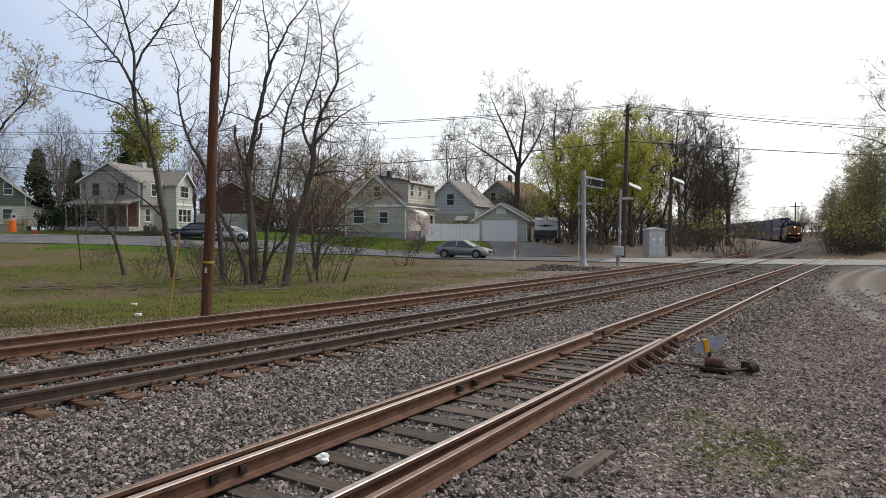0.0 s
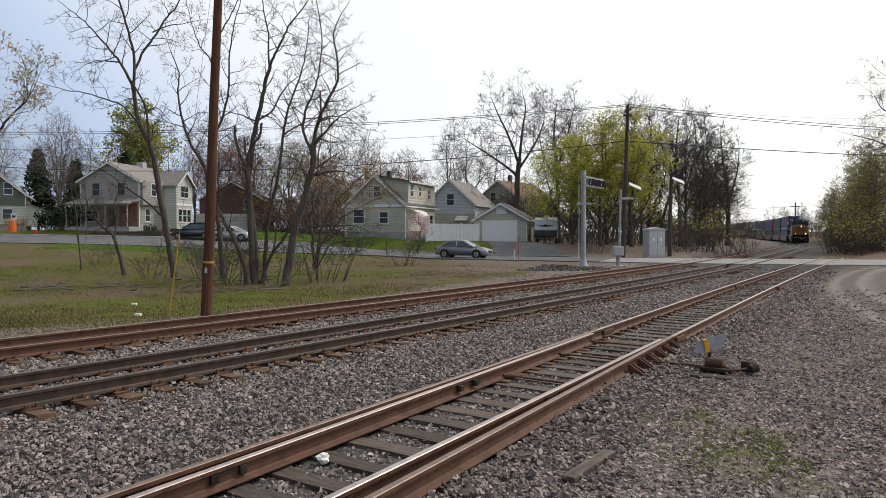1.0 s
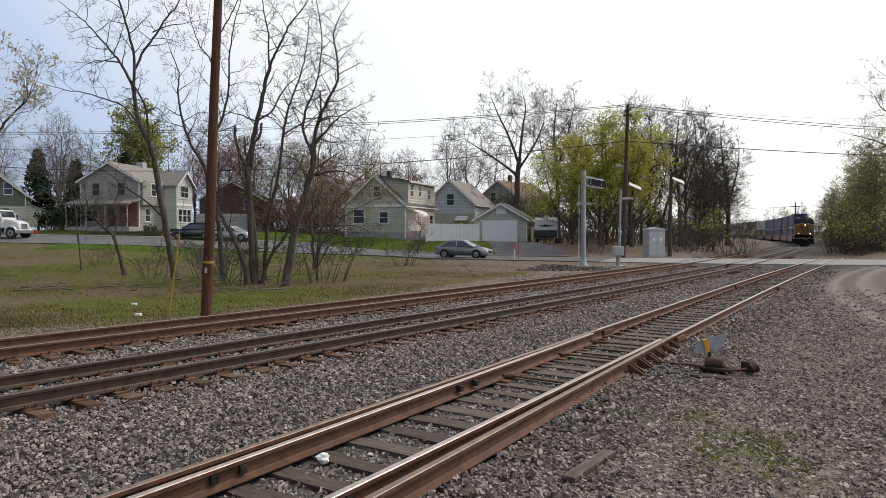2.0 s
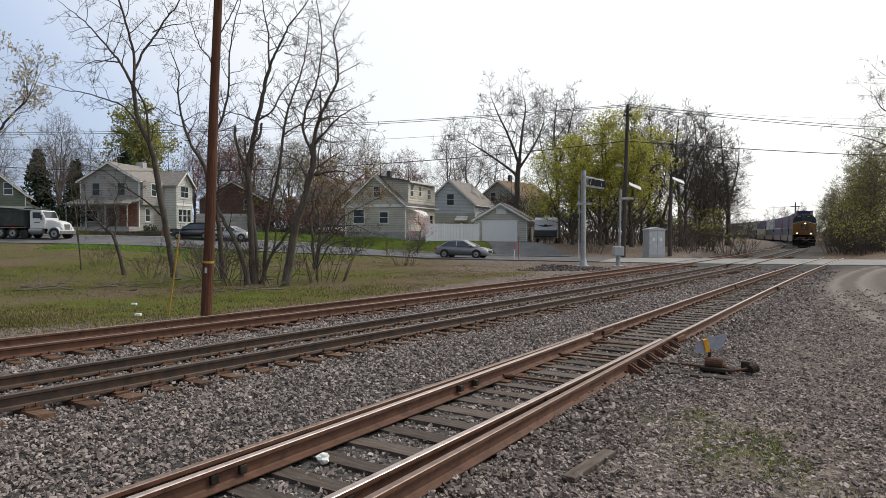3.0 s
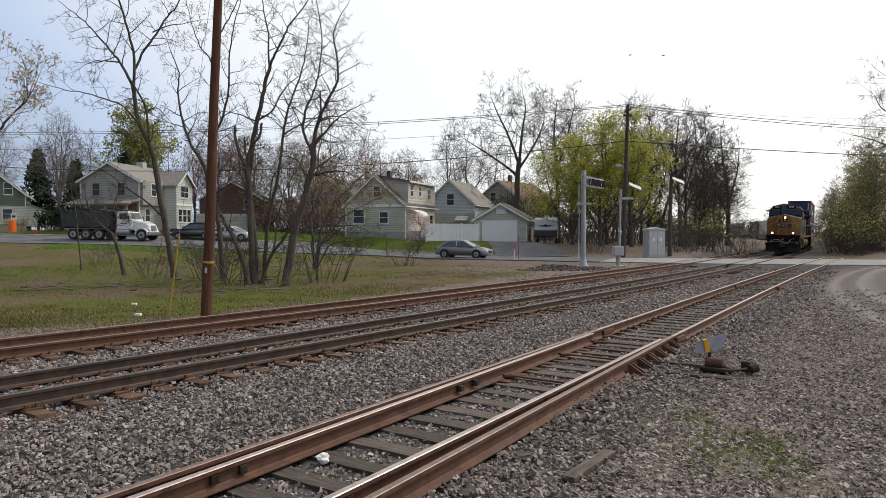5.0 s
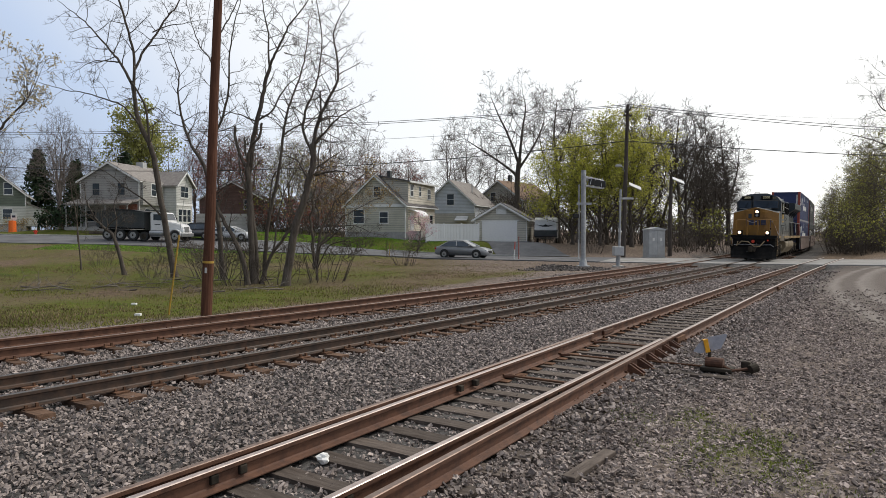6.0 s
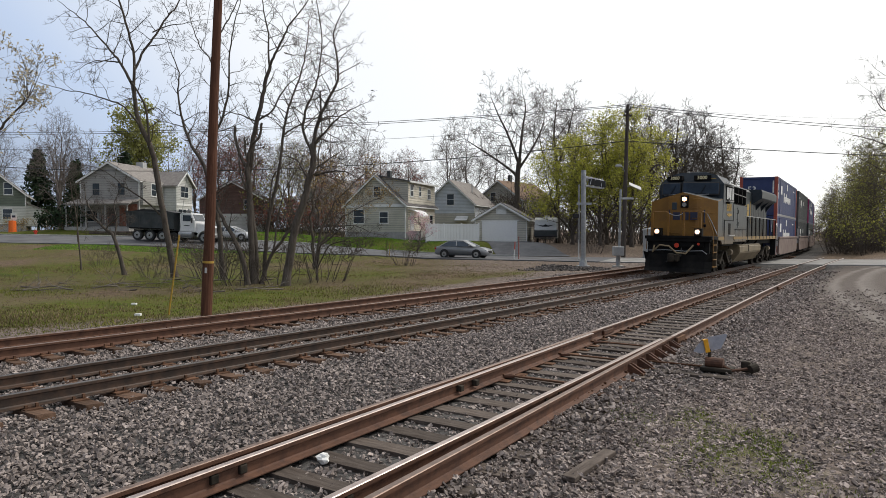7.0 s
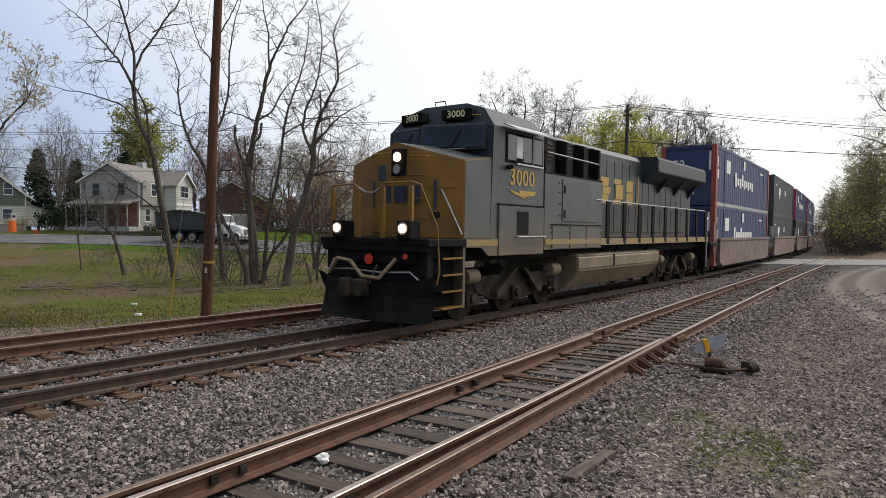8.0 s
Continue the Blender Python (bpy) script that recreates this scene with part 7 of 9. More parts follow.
    def wood(self, parent, mat):
        """The trunk and the branchwork as two parts."""
        V, F = np.array([tuple(v) for v in self.v]), np.array(self.f)
        m = np.zeros(len(F), bool)
        for a, b in self.trunks:
            m[a:b] = True
        for nm, sel in (("trunk", m), ("branchwork", ~m)):
            if sel.any():
                u, inv = np.unique(F[sel], return_inverse=True)
                ob = fast_mesh(nm, V[u], inv.reshape(-1, 4), mat, parent, smooth=True)
                if not self.trunks:
                    ob["kind"] = "stuff"       # stems of a thicket, beyond counting

    def leaves(self, parent, mat, per_tip, size, spread, name="crown", long=1.0):
        r = np.random.RandomState(self.r.randrange(9999))
        P = np.array([tuple(t[0]) for t in self.tips])
        P = np.repeat(P, per_tip, 0) + r.normal(0, spread, (len(P) * per_tip, 3))
        n = len(P)
        a = r.normal(0, 1, (n, 3))
        a /= np.linalg.norm(a, axis=1)[:, None]
        b = np.cross(a, r.normal(0, 1, (n, 3)))
        b /= np.linalg.norm(b, axis=1)[:, None]
        sz = size * r.uniform(0.5, 1.4, (n, 1))
        v = np.stack([P - a * sz * long, P + b * sz * 0.6, P + a * sz * long, P - b * sz * 0.6], 1).reshape(-1, 3)
        return fast_mesh(name, v, np.arange(n * 4).reshape(n, 4), mat, parent)


def tree(x, y, stems, seed, label, bark, limbs=9, limb_len=3.2, top=3, kids=5, start=0.3, leaf=None, group="", category="tree", up=0.12, min_r=0.006):
    """stems: (control points relative to the base, radius at base, radius at top)."""
    T = thing("tree", Matrix.Translation((x, y, float(ground_z(x, y)) - 0.1)), label, category, group)
    g = Grower(seed)
    for ctrl, r0, r1 in stems:
        g.stem([Vector(c) for c in ctrl], r0, r1, limbs, limb_len, top, start, kids, up, min_r)
    g.wood(T, bark)
    if leaf:
        g.leaves(T, *leaf)
    return T


B = M["bark"]
# bare trees on the grass beside the tall pole
class BareTree:
    """A leafless tree drawn limb by limb: each line runs through points (across, up) from the base and bends away in depth."""

    def __init__(self, x, y, z, seed, label, group="bare trees by the pole", fine=0.0065):
        self.ob = thing("tree", Matrix.Translation((x, y, z)), label, "tree", group)
        self.fine = fine
        self.g = Grower(seed)
        self.first = True
        z0 = float(ground_z(x, y)) - 0.1 - z
        self.foot = z0

    def line(self, ctrl, r0, r1, depth, twigs, reach):
        g, r = self.g, self.g.r
        c = [Vector((u, 0, w)) for u, w in ctrl]
        if self.first:
            c[0].z = self.foot
        m, steps = len(c) - 1, 4
        pts = []
        for i in range(m * steps + 1):
            k = min(m - 1, i // steps)
            t = i / steps - k
            a, b, d, e = c[max(k - 1, 0)], c[k], c[k + 1], c[min(k + 2, m)]
            q = 0.5 * ((2 * b) + (d - a) * t + (2 * a - 5 * b + 4 * d - e) * t * t + (3 * b - a - 3 * d + e) * t ** 3)
            v = i / (m * steps)
            q.y = depth * v * (1.6 if not self.first else 0.6)
            if 0 < i < m * steps:
                q += Vector((r.uniform(-1, 1), r.uniform(-1, 1), r.uniform(-1, 1))) * 0.025
            pts.append(q)
        n = len(pts) - 1
        rads = [r0 + (r1 - r0) * (i / n) ** 0.85 for i in range(n + 1)]
        if self.first:
            rads[0] *= 1.35
            rads[1] *= 1.12
        start = len(g.f)
        g.limb(pts, rads, 8 if r0 > 0.09 else 6)
        if self.first:
            g.trunks.append((start, len(g.f)))
        lo = 0.45 if self.first else 0.15
        for k in range(twigs):
            t = min(0.995, lo + (1 - lo) * (k + r.random()) / twigs)
            i = min(n - 1, int(t * n))
            q = pts[i].lerp(pts[i + 1], t * n - i)
            a = (pts[i + 1] - pts[i]).normalized()
            side = a.cross(Vector((r.uniform(-0.4, 0.4), 1 if k % 2 else -1, r.uniform(-0.4, 0.4)))).normalized()
            nd = (a * r.uniform(0.35, 0.8) + side * r.uniform(0.6, 1.0) + Vector((0, r.uniform(-0.5, 0.5), 0))).normalized()
            g.grow(q, nd, reach * r.uniform(0.6, 1.15) * (1.15 - 0.45 * t), max(0.01, min(4.6 * self.fine, rads[i] * 0.5)), 1, 3, 0.035, 0.24, 4 if self.fine < 0.01 else 6, self.fine)
        if r1 < 0.035:
            a = (pts[-1] - pts[-2]).normalized()
            g.grow(pts[-1], a, reach * 0.8, r1, 1, 3, 0.03, 0.2, 4 if self.fine < 0.01 else 6, self.fine)
        self.first = False

    def done(self):
        self.g.wood(self.ob, B)


T = BareTree(-14.6, 36.0, -0.42, 11, "tall bare tree leaning over the grass")
T.line([(0.00, 0.00), (-0.34, 1.91), (-0.71, 4.06), (-1.08, 6.22), (-1.32, 7.20), (-1.82, 8.22), (-2.06, 9.14), (-2.18, 10.06), (-2.31, 10.68)], 0.19, 0.1, 0.2, 3, 1.6)
T.line([(-2.31, 10.62), (-2.98, 11.75), (-3.57, 12.43), (-4.49, 13.45), (-5.26, 14.22), (-6.12, 14.83)], 0.085, 0.02, 0.5, 12, 1.9)
T.line([(-2.18, 10.22), (-2.06, 11.91), (-2.28, 13.14), (-2.55, 14.37), (-2.80, 15.29), (-2.98, 16.37)], 0.085, 0.04, -0.4, 10, 1.7)
T.line([(-2.09, 11.29), (-1.63, 12.49), (-1.11, 13.29), (-0.65, 14.28), (-0.15, 14.98), (0.15, 15.91)], 0.07, 0.03, 0.7, 10, 1.8)
T.line([(-1.32, 7.20), (-1.42, 8.98), (-1.66, 9.75), (-2.12, 10.52)], 0.07, 0.05, -0.2, 4, 1.3)
T.line([(-1.88, 8.31), (-2.55, 9.23), (-3.26, 9.54), (-4.34, 9.85), (-5.26, 9.97), (-6.25, 10.22)], 0.06, 0.015, -0.8, 10, 1.4)
T.line([(-2.98, 11.69), (-3.72, 11.82), (-4.65, 11.91), (-5.63, 11.54)], 0.045, 0.012, 0.6, 8, 1.3)
T.line([(-1.42, 9.08), (-0.95, 9.23), (-0.46, 8.65)], 0.04, 0.012, 0.3, 5, 1.0)
T.line([(-0.71, 3.38), (-1.51, 4.22), (-2.34, 4.83), (-2.95, 5.45), (-3.72, 5.91), (-4.52, 5.97)], 0.055, 0.012, -0.9, 9, 1.3)
T.line([(-1.11, 13.29), (-0.34, 13.75), (0.58, 13.97), (1.26, 14.22)], 0.035, 0.012, 0.5, 8, 1.2)
T.done()
T = BareTree(-11.3, 34.0, -0.23, 12, "bare young tree behind the tall pole")
T.line([(0.00, 0.00), (-0.23, 2.62), (-0.61, 4.36), (-0.99, 5.75), (-1.63, 6.74), (-2.06, 7.99), (-2.30, 9.30), (-2.27, 10.46), (-2.67, 11.57)], 0.14, 0.02, 0.3, 14, 1.6)
T.line([(-0.55, 4.21), (-0.52, 6.10), (-0.38, 7.12), (0.12, 8.28), (0.44, 9.73), (0.49, 11.04), (0.70, 12.50), (1.10, 13.80)], 0.1, 0.02, -0.3, 14, 1.6)
T.line([(-0.38, 7.12), (-0.64, 9.01), (-0.67, 11.04), (-1.34, 11.97), (-1.77, 13.08), (-2.15, 14.24)], 0.06, 0.015, 0.6, 10, 1.6)
T.line([(-2.06, 7.99), (-1.48, 7.12), (-0.61, 6.63)], 0.03, 0.012, 0.5, 5, 1.2)
T.line([(-0.03, 12.50), (0.46, 13.51), (0.87, 14.53)], 0.04, 0.02, 0.2, 6, 1.4)
T.done()
T = BareTree(-9.3, 31.5, -0.28, 13, "crooked bare trunk leaning out of the clump")
T.line([(0.00, 0.00), (-0.24, 1.02), (-0.73, 2.10), (-1.13, 2.77), (-1.53, 3.66), (-1.70, 4.66)], 0.15, 0.05, 0.3, 6, 1.2)
T.done()
T = BareTree(-9.2, 32.0, -0.32, 23, "bare tree with broken upright limbs")
T.line([(0.00, 0.00), (-0.08, 2.13), (-0.16, 4.32), (-0.27, 5.50)], 0.16, 0.13, 0.1, 3, 1.3)
T.line([(-0.27, 5.47), (-0.57, 6.02), (-0.85, 6.78), (-0.93, 7.52)], 0.09, 0.07, 0.2, 2, 0.8)
T.line([(-0.25, 5.47), (-0.08, 6.40), (0.38, 6.92), (0.55, 7.58)], 0.08, 0.06, -0.2, 2, 0.8)
T.line([(-0.27, 5.85), (-0.38, 6.45), (-0.41, 6.97)], 0.06, 0.05, 0.1, 1, 0.6)
T.line([(-0.16, 4.18), (-0.57, 5.01), (-0.74, 5.83), (-0.77, 6.45)], 0.05, 0.03, 0.3, 3, 0.9)
T.done()
T = BareTree(-9.2, 32.5, -0.36, 14, "tall bare tree forking high above the clump")
T.line([(0.00, 0.00), (-0.08, 2.17), (-0.33, 4.67), (-0.22, 6.06), (-0.06, 7.31), (0.25, 8.56), (0.47, 9.67), (0.72, 10.56)], 0.16, 0.085, 0.2, 6, 1.5)
T.line([(0.72, 10.56), (0.64, 11.61), (0.56, 12.44), (0.33, 13.42), (0.14, 14.25)], 0.06, 0.02, 0.4, 11, 1.5)
T.line([(0.72, 10.56), (1.03, 11.06), (1.44, 11.75), (1.86, 12.44), (2.42, 13.00), (2.92, 13.67)], 0.07, 0.02, -0.5, 11, 1.5)
T.line([(-0.03, 7.81), (0.75, 8.36), (1.19, 9.25), (1.58, 9.86), (2.08, 10.33)], 0.055, 0.015, 0.5, 8, 1.3)
T.line([(-0.03, 7.86), (-0.50, 8.06), (-1.14, 8.22), (-1.69, 8.17)], 0.04, 0.012, -0.4, 6, 1.2)
T.line([(1.44, 11.19), (2.00, 11.14), (2.56, 11.28)], 0.03, 0.012, 0.4, 5, 1.0)
T.done()
T = BareTree(-9.1, 33.5, -0.20, 24, "slender bare tree in the clump")
T.line([(0.00, 0.00), (0.11, 1.43), (0.29, 3.15), (0.69, 4.87), (0.97, 6.87), (1.15, 8.02), (1.40, 8.88), (1.83, 10.02), (2.12, 11.17), (2.29, 12.45)], 0.12, 0.02, 0.3, 22, 1.5)
T.line([(0.34, 3.44), (0.52, 4.87), (0.97, 5.44), (1.60, 5.67)], 0.05, 0.015, -0.4, 6, 1.2)
T.line([(1.03, 7.16), (1.55, 7.59), (2.26, 7.96), (2.86, 8.59)], 0.05, 0.015, 0.5, 8, 1.2)
T.done()
T = BareTree(-7.4, 31.0, -0.25, 15, "bare tree with a dense crown of twigs")
T.line([(0.00, 0.00), (0.24, 1.27), (0.50, 2.60), (0.85, 3.66), (1.11, 4.72), (1.32, 5.56), (1.32, 6.44)], 0.2, 0.14, 0.1, 5, 1.3)
T.line([(1.32, 6.36), (1.56, 7.50), (1.96, 8.43), (2.44, 9.49), (2.38, 10.68), (2.23, 11.74), (2.65, 12.80)], 0.1, 0.02, 0.4, 20, 1.5)
T.line([(1.35, 6.46), (1.96, 6.97), (2.49, 7.50), (3.29, 7.95)], 0.07, 0.02, -0.4, 11, 1.4)
T.line([(1.25, 6.09), (0.90, 6.97), (1.03, 7.90), (1.43, 8.82), (1.70, 9.75), (1.85, 11.08), (1.67, 12.66)], 0.08, 0.02, -0.4, 20, 1.4)
T.line([(1.14, 4.77), (0.77, 5.25), (0.48, 5.70), (-0.03, 5.91)], 0.06, 0.02, 0.5, 7, 1.4)
T.line([(1.32, 5.19), (1.96, 5.72), (2.49, 6.09)], 0.05, 0.02, 0.3, 6, 1.3)
T.line([(1.38, 4.98), (2.23, 5.11), (3.02, 5.03), (3.71, 4.61)], 0.06, 0.012, -0.6, 11, 1.3)
T.line([(1.70, 7.90), (1.67, 8.90)], 0.05, 0.04, 0.0, 1, 0.6)
T.line([(1.56, 7.50), (2.09, 7.76), (2.81, 7.74), (3.55, 7.31)], 0.04, 0.012, 0.6, 9, 1.2)
T.done()
T = BareTree(-8.9, 32.2, -0.11, 25, "young stem leaning across the clump")
T.line([(0.00, 0.00), (0.50, 0.96), (1.18, 1.93), (1.87, 3.08), (2.28, 3.80)], 0.1, 0.05, 0.1, 7, 1.3)
T.line([(0.22, 0.41), (0.61, 1.38), (0.74, 2.75), (1.05, 4.13), (1.60, 5.23)], 0.07, 0.02, 0.5, 9, 1.2)
T.done()
T = BareTree(-6.5, 34.0, 0.24, 18, "drooping bare shrub with arching stems")
T.line([(0.00, 0.00), (0.15, 0.99), (0.58, 1.42), (1.31, 2.06), (1.98, 2.15), (2.76, 1.80)], 0.06, 0.015, 0.2, 18, 1.1)
T.line([(0.06, 0.00), (0.58, 0.99), (1.16, 1.34), (2.03, 1.28), (2.62, 0.84)], 0.04, 0.012, -0.5, 14, 1.0)
T.line([(-0.06, 0.00), (-0.23, 0.99), (-0.06, 2.01), (0.87, 2.59)], 0.04, 0.012, 0.6, 12, 1.0)
T.done()
T = BareTree(-18.3, 38.0, 0.49, 16, "low leaning bare tree with crooked limbs")
T.line([(0.00, 0.00), (-0.55, 1.14), (-1.17, 1.82), (-1.75, 2.44), (-2.27, 3.51)], 0.13, 0.03, 0.2, 12, 1.2)
T.line([(-0.55, 1.14), (-0.58, 2.27), (-0.78, 3.25), (-0.52, 4.06)], 0.05, 0.015, 0.4, 8, 1.1)
T.line([(-1.04, 1.79), (-0.23, 2.44), (0.52, 2.76)], 0.04, 0.012, -0.4, 7, 1.0)
T.done()
T = BareTree(-21.9, 40.0, 0.89, 17, "thin bare saplings in the rough grass")
T.line([(0.00, 0.00), (-0.27, 1.91), (-0.55, 3.45), (-0.82, 4.99)], 0.05, 0.015, 0.2, 10, 1.1)
T.line([(-0.07, 0.00), (-0.14, 1.57), (0.07, 2.94), (-0.14, 4.31)], 0.035, 0.012, -0.4, 8, 1.0)
T.done()
tree(-8.6, 44.0, [([(0, 0, 0), (0.5, 0, 2.6), (1.5, 0, 4.6), (2.9, 0, 6.0)], 0.12, 0.03), ([(0.4, 0, 1.6), (2.0, 0, 3.6), (3.9, 0, 4.6)], 0.08, 0.02), ([(0.5, 0, 2.6), (0.2, 0, 4.4), (0.8, 0, 6.2)], 0.08, 0.02)], 19,
     "small tree with tan and yellow spring buds", B, 10, 2.2, 3, 5, 0.4, (M["leaf_tan"], 3, 0.05, 0.12), up=0.0)
tree(-9.0, 46.0, [([(0, 0, 0), (-0.2, 0, 3.5), (0.5, 0, 8.5)], 0.14, 0.03)], 20, "bare tree with reddish buds", B, 10, 2.8, 3, 5, 0.25, (M["leaf_tan"], 1, 0.05, 0.12))
tree(-25.2, 33.0, [([(0, 0, 0), (0.6, 0, 5), (1.5, 0, 9.5), (1.9, 0, 13)], 0.22, 0.05), ([(0.6, 0, 4), (3.0, 0, 7.5), (4.4, 0.3, 9.2)], 0.12, 0.03)], 21, "tree with hanging cream catkins", B, 10, 3.4, 3, 5, 0.3, (M["leaf_cream"], 3, 0.06, 0.1, "crown", 1.6))
tree(-2.4, 62.9, [([(0, 0, 0), (0.1, 0, 1.3), (0.3, 0, 2.8)], 0.08, 0.03)], 22, "small ornamental tree in pink blossom on the lawn", B, 12, 1.7, 2, 6, 0.35, (M["leaf_pink"], 12, 0.06, 0.16))

T = BareTree(33.3, 45.0, -0.4, 27, "large bare tree with limbs reaching over the road")
T.line([(0, 0), (-0.4, 5.4), (-0.8, 11.2), (-0.6, 15.0)], 0.3, 0.08, 0.4, 8, 2.4)
T.line([(-0.5, 6.4), (-1.9, 7.7), (-3.5, 8.7), (-5.2, 9.2)], 0.1, 0.015, 0.4, 16, 2.0)
T.line([(-0.6, 8.0), (-2.2, 9.9), (-3.8, 10.7), (-4.6, 11.6)], 0.09, 0.015, -0.5, 14, 2.0)
T.line([(-0.4, 5.0), (-1.9, 5.9), (-3.4, 7.0), (-4.6, 7.8)], 0.09, 0.015, 0.7, 14, 1.9)
T.line([(-0.3, 3.9), (-2.2, 4.6), (-4.1, 5.6), (-5.6, 5.9)], 0.09, 0.015, -0.6, 14, 1.8)
T.line([(-0.7, 10.0), (-1.8, 12.2), (-3.0, 13.4)], 0.08, 0.015, 0.5, 12, 2.0)
T.done()

T = BareTree(9.6, 84.0, 3.60, 401, "broad bare tree with a spreading crown behind the garage", "trees behind the houses", 0.014)
T.line([(0.0, 0.0), (-0.2, 4.5), (0.1, 8.0)], 0.4, 0.28, 0.2, 2, 3.0)
T.line([(-0.1, 5.7), (-2.0, 7.3), (-4.9, 9.3), (-7.0, 10.7)], 0.2, 0.03, 0.8, 14, 3.2)
T.line([(0.0, 7.3), (-1.3, 10.6), (-2.7, 13.4), (-3.6, 15.4)], 0.2, 0.03, -0.8, 16, 3.4)
T.line([(0.1, 7.9), (0.5, 11.6), (0.9, 14.5), (0.6, 16.2)], 0.2, 0.03, 0.5, 16, 3.4)
T.line([(0.0, 6.6), (1.9, 9.5), (3.2, 12.3), (3.4, 14.6)], 0.18, 0.03, 0.9, 16, 3.4)
T.done()
T = BareTree(13.9, 80.0, 3.32, 402, "tall bare tree rising through the maples", "trees behind the houses", 0.014)
T.line([(0.0, 0.0), (-0.1, 6.5), (-0.5, 10.6), (-0.1, 15.0)], 0.3, 0.04, 0.4, 16, 3.2)
T.line([(-0.1, 6.5), (1.0, 10.6), (1.7, 13.9)], 0.18, 0.03, -0.8, 14, 3.0)
T.line([(-0.2, 5.1), (-1.8, 8.5), (-2.2, 11.6)], 0.15, 0.03, 0.7, 12, 3.0)
T.done()
T = BareTree(26.7, 74.0, 0.50, 403, "dark bare tree beyond the relay cabinet", "trees behind the houses", 0.014)
T.line([(0.0, 0.0), (-0.3, 5.6), (-0.7, 10.0), (-0.3, 14.7)], 0.28, 0.04, 0.3, 18, 3.0)
T.line([(-0.2, 4.9), (1.2, 8.7), (1.8, 11.9), (1.5, 14.5)], 0.16, 0.03, 0.6, 16, 2.8)
T.line([(-0.4, 6.8), (-2.2, 10.3), (-2.9, 13.5)], 0.14, 0.03, -0.6, 14, 2.8)
T.done()
T = BareTree(25.3, 78.0, 1.28, 404, "leaning bare tree beside the line", "trees behind the houses", 0.014)
T.line([(0.0, 0.0), (1.1, 4.2), (2.5, 7.1), (3.9, 10.3), (5.8, 13.1)], 0.26, 0.04, 0.4, 18, 2.8)
T.line([(1.5, 5.0), (1.8, 9.0), (1.1, 12.3)], 0.14, 0.03, -0.5, 12, 2.6)
T.done()
T = BareTree(35.3, 82.0, 0.34, 405, "dark bare tree at the end of the wood", "trees behind the houses", 0.014)
T.line([(0.0, 0.0), (0.1, 6.2), (-0.6, 10.4), (-0.9, 13.9)], 0.3, 0.04, 0.3, 18, 3.0)
T.line([(0.1, 5.5), (1.2, 9.0), (1.7, 11.9)], 0.16, 0.03, 0.5, 14, 2.4)
T.line([(0.0, 4.1), (-1.8, 7.6), (-2.8, 11.4), (-3.2, 14.2)], 0.16, 0.03, -0.6, 16, 2.8)
T.done()

# kinds of background tree, each built once and then repeated
FAR = []
for k, (lf, lab) in enumerate(((None, "tall bare tree behind the houses"), (None, "broad bare tree with fine twigs"), ((M["leaf_olive"], 2, 0.11, 0.3), "tree with thin olive spring leaves"),
                               ((M["leaf_red"], 3, 0.1, 0.3), "tree with reddish spring buds"),
                               (None, "dark bare tree with a thick crown of twigs"))):
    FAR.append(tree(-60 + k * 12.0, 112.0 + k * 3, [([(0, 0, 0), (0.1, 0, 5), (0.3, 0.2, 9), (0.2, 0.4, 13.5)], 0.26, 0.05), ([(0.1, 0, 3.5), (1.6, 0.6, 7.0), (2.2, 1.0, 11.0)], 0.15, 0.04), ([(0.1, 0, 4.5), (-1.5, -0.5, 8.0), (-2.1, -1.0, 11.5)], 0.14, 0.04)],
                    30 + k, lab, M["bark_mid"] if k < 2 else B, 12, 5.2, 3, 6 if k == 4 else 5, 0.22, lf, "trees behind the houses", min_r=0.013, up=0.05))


def conifer(x, y, h, seed, label, mat):
    T = thing("conifer", Matrix.Translation((x, y, float(ground_z(x, y)) - 0.1)), label, "tree", "trees behind the houses")
    g = Grower(seed)
    g.limb([Vector((0, 0, 0)), Vector((0, 0, h * 0.5)), Vector((0, 0, h))], [0.22, 0.14, 0.03], 7)
    r = random.Random(seed)
    for k in range(int(h * 14)):
        t = 0.12 + 0.86 * k / (h * 14)
        a, L = r.uniform(0, 6.28), (1 - t) * h * 0.3 * r.uniform(0.7, 1.15) + 0.25
        p = Vector((0, 0, t * h))
        q = p + Vector((math.cos(a) * L, math.sin(a) * L, -0.18 * L))
        g.limb([p, p.lerp(q, 0.5) + Vector((0, 0, 0.05 * L)), q], [0.03, 0.02, 0.008], 3)
        for j in range(4):
            g.tips.append((p.lerp(q, 0.3 + 0.23 * j), Vector((0, 0, 1))))
    g.trunks.append((0, 14))
    g.wood(T, M["bark"])
    g.leaves(T, mat, 8, 0.19, 0.2, "crown", 1.5)
    return T


CON = conifer(-59.3, 97.0, 12.0, 50, "dark green conifer beside the houses", M["needle"])
PINE = tree(-48.5, 106.0, [([(0, 0, 0), (0.1, 0, 8), (0.3, 0.1, 15.5)], 0.3, 0.08)], 52, "tall pine with yellow-green foliage", B, 40, 6.6, 2, 6, 0.3, (M["leaf_pine"], 40, 0.2, 0.5), "trees behind the houses", min_r=0.014)


def again(ob, x, y, s=1.0, turn=0.0):
    return copy_thing(ob, Matrix.Translation((x, y, float(ground_z(x, y)) - 0.1)) @ Matrix.Rotation(radians(turn), 4, 'Z') @ Matrix.Scale(s, 4))


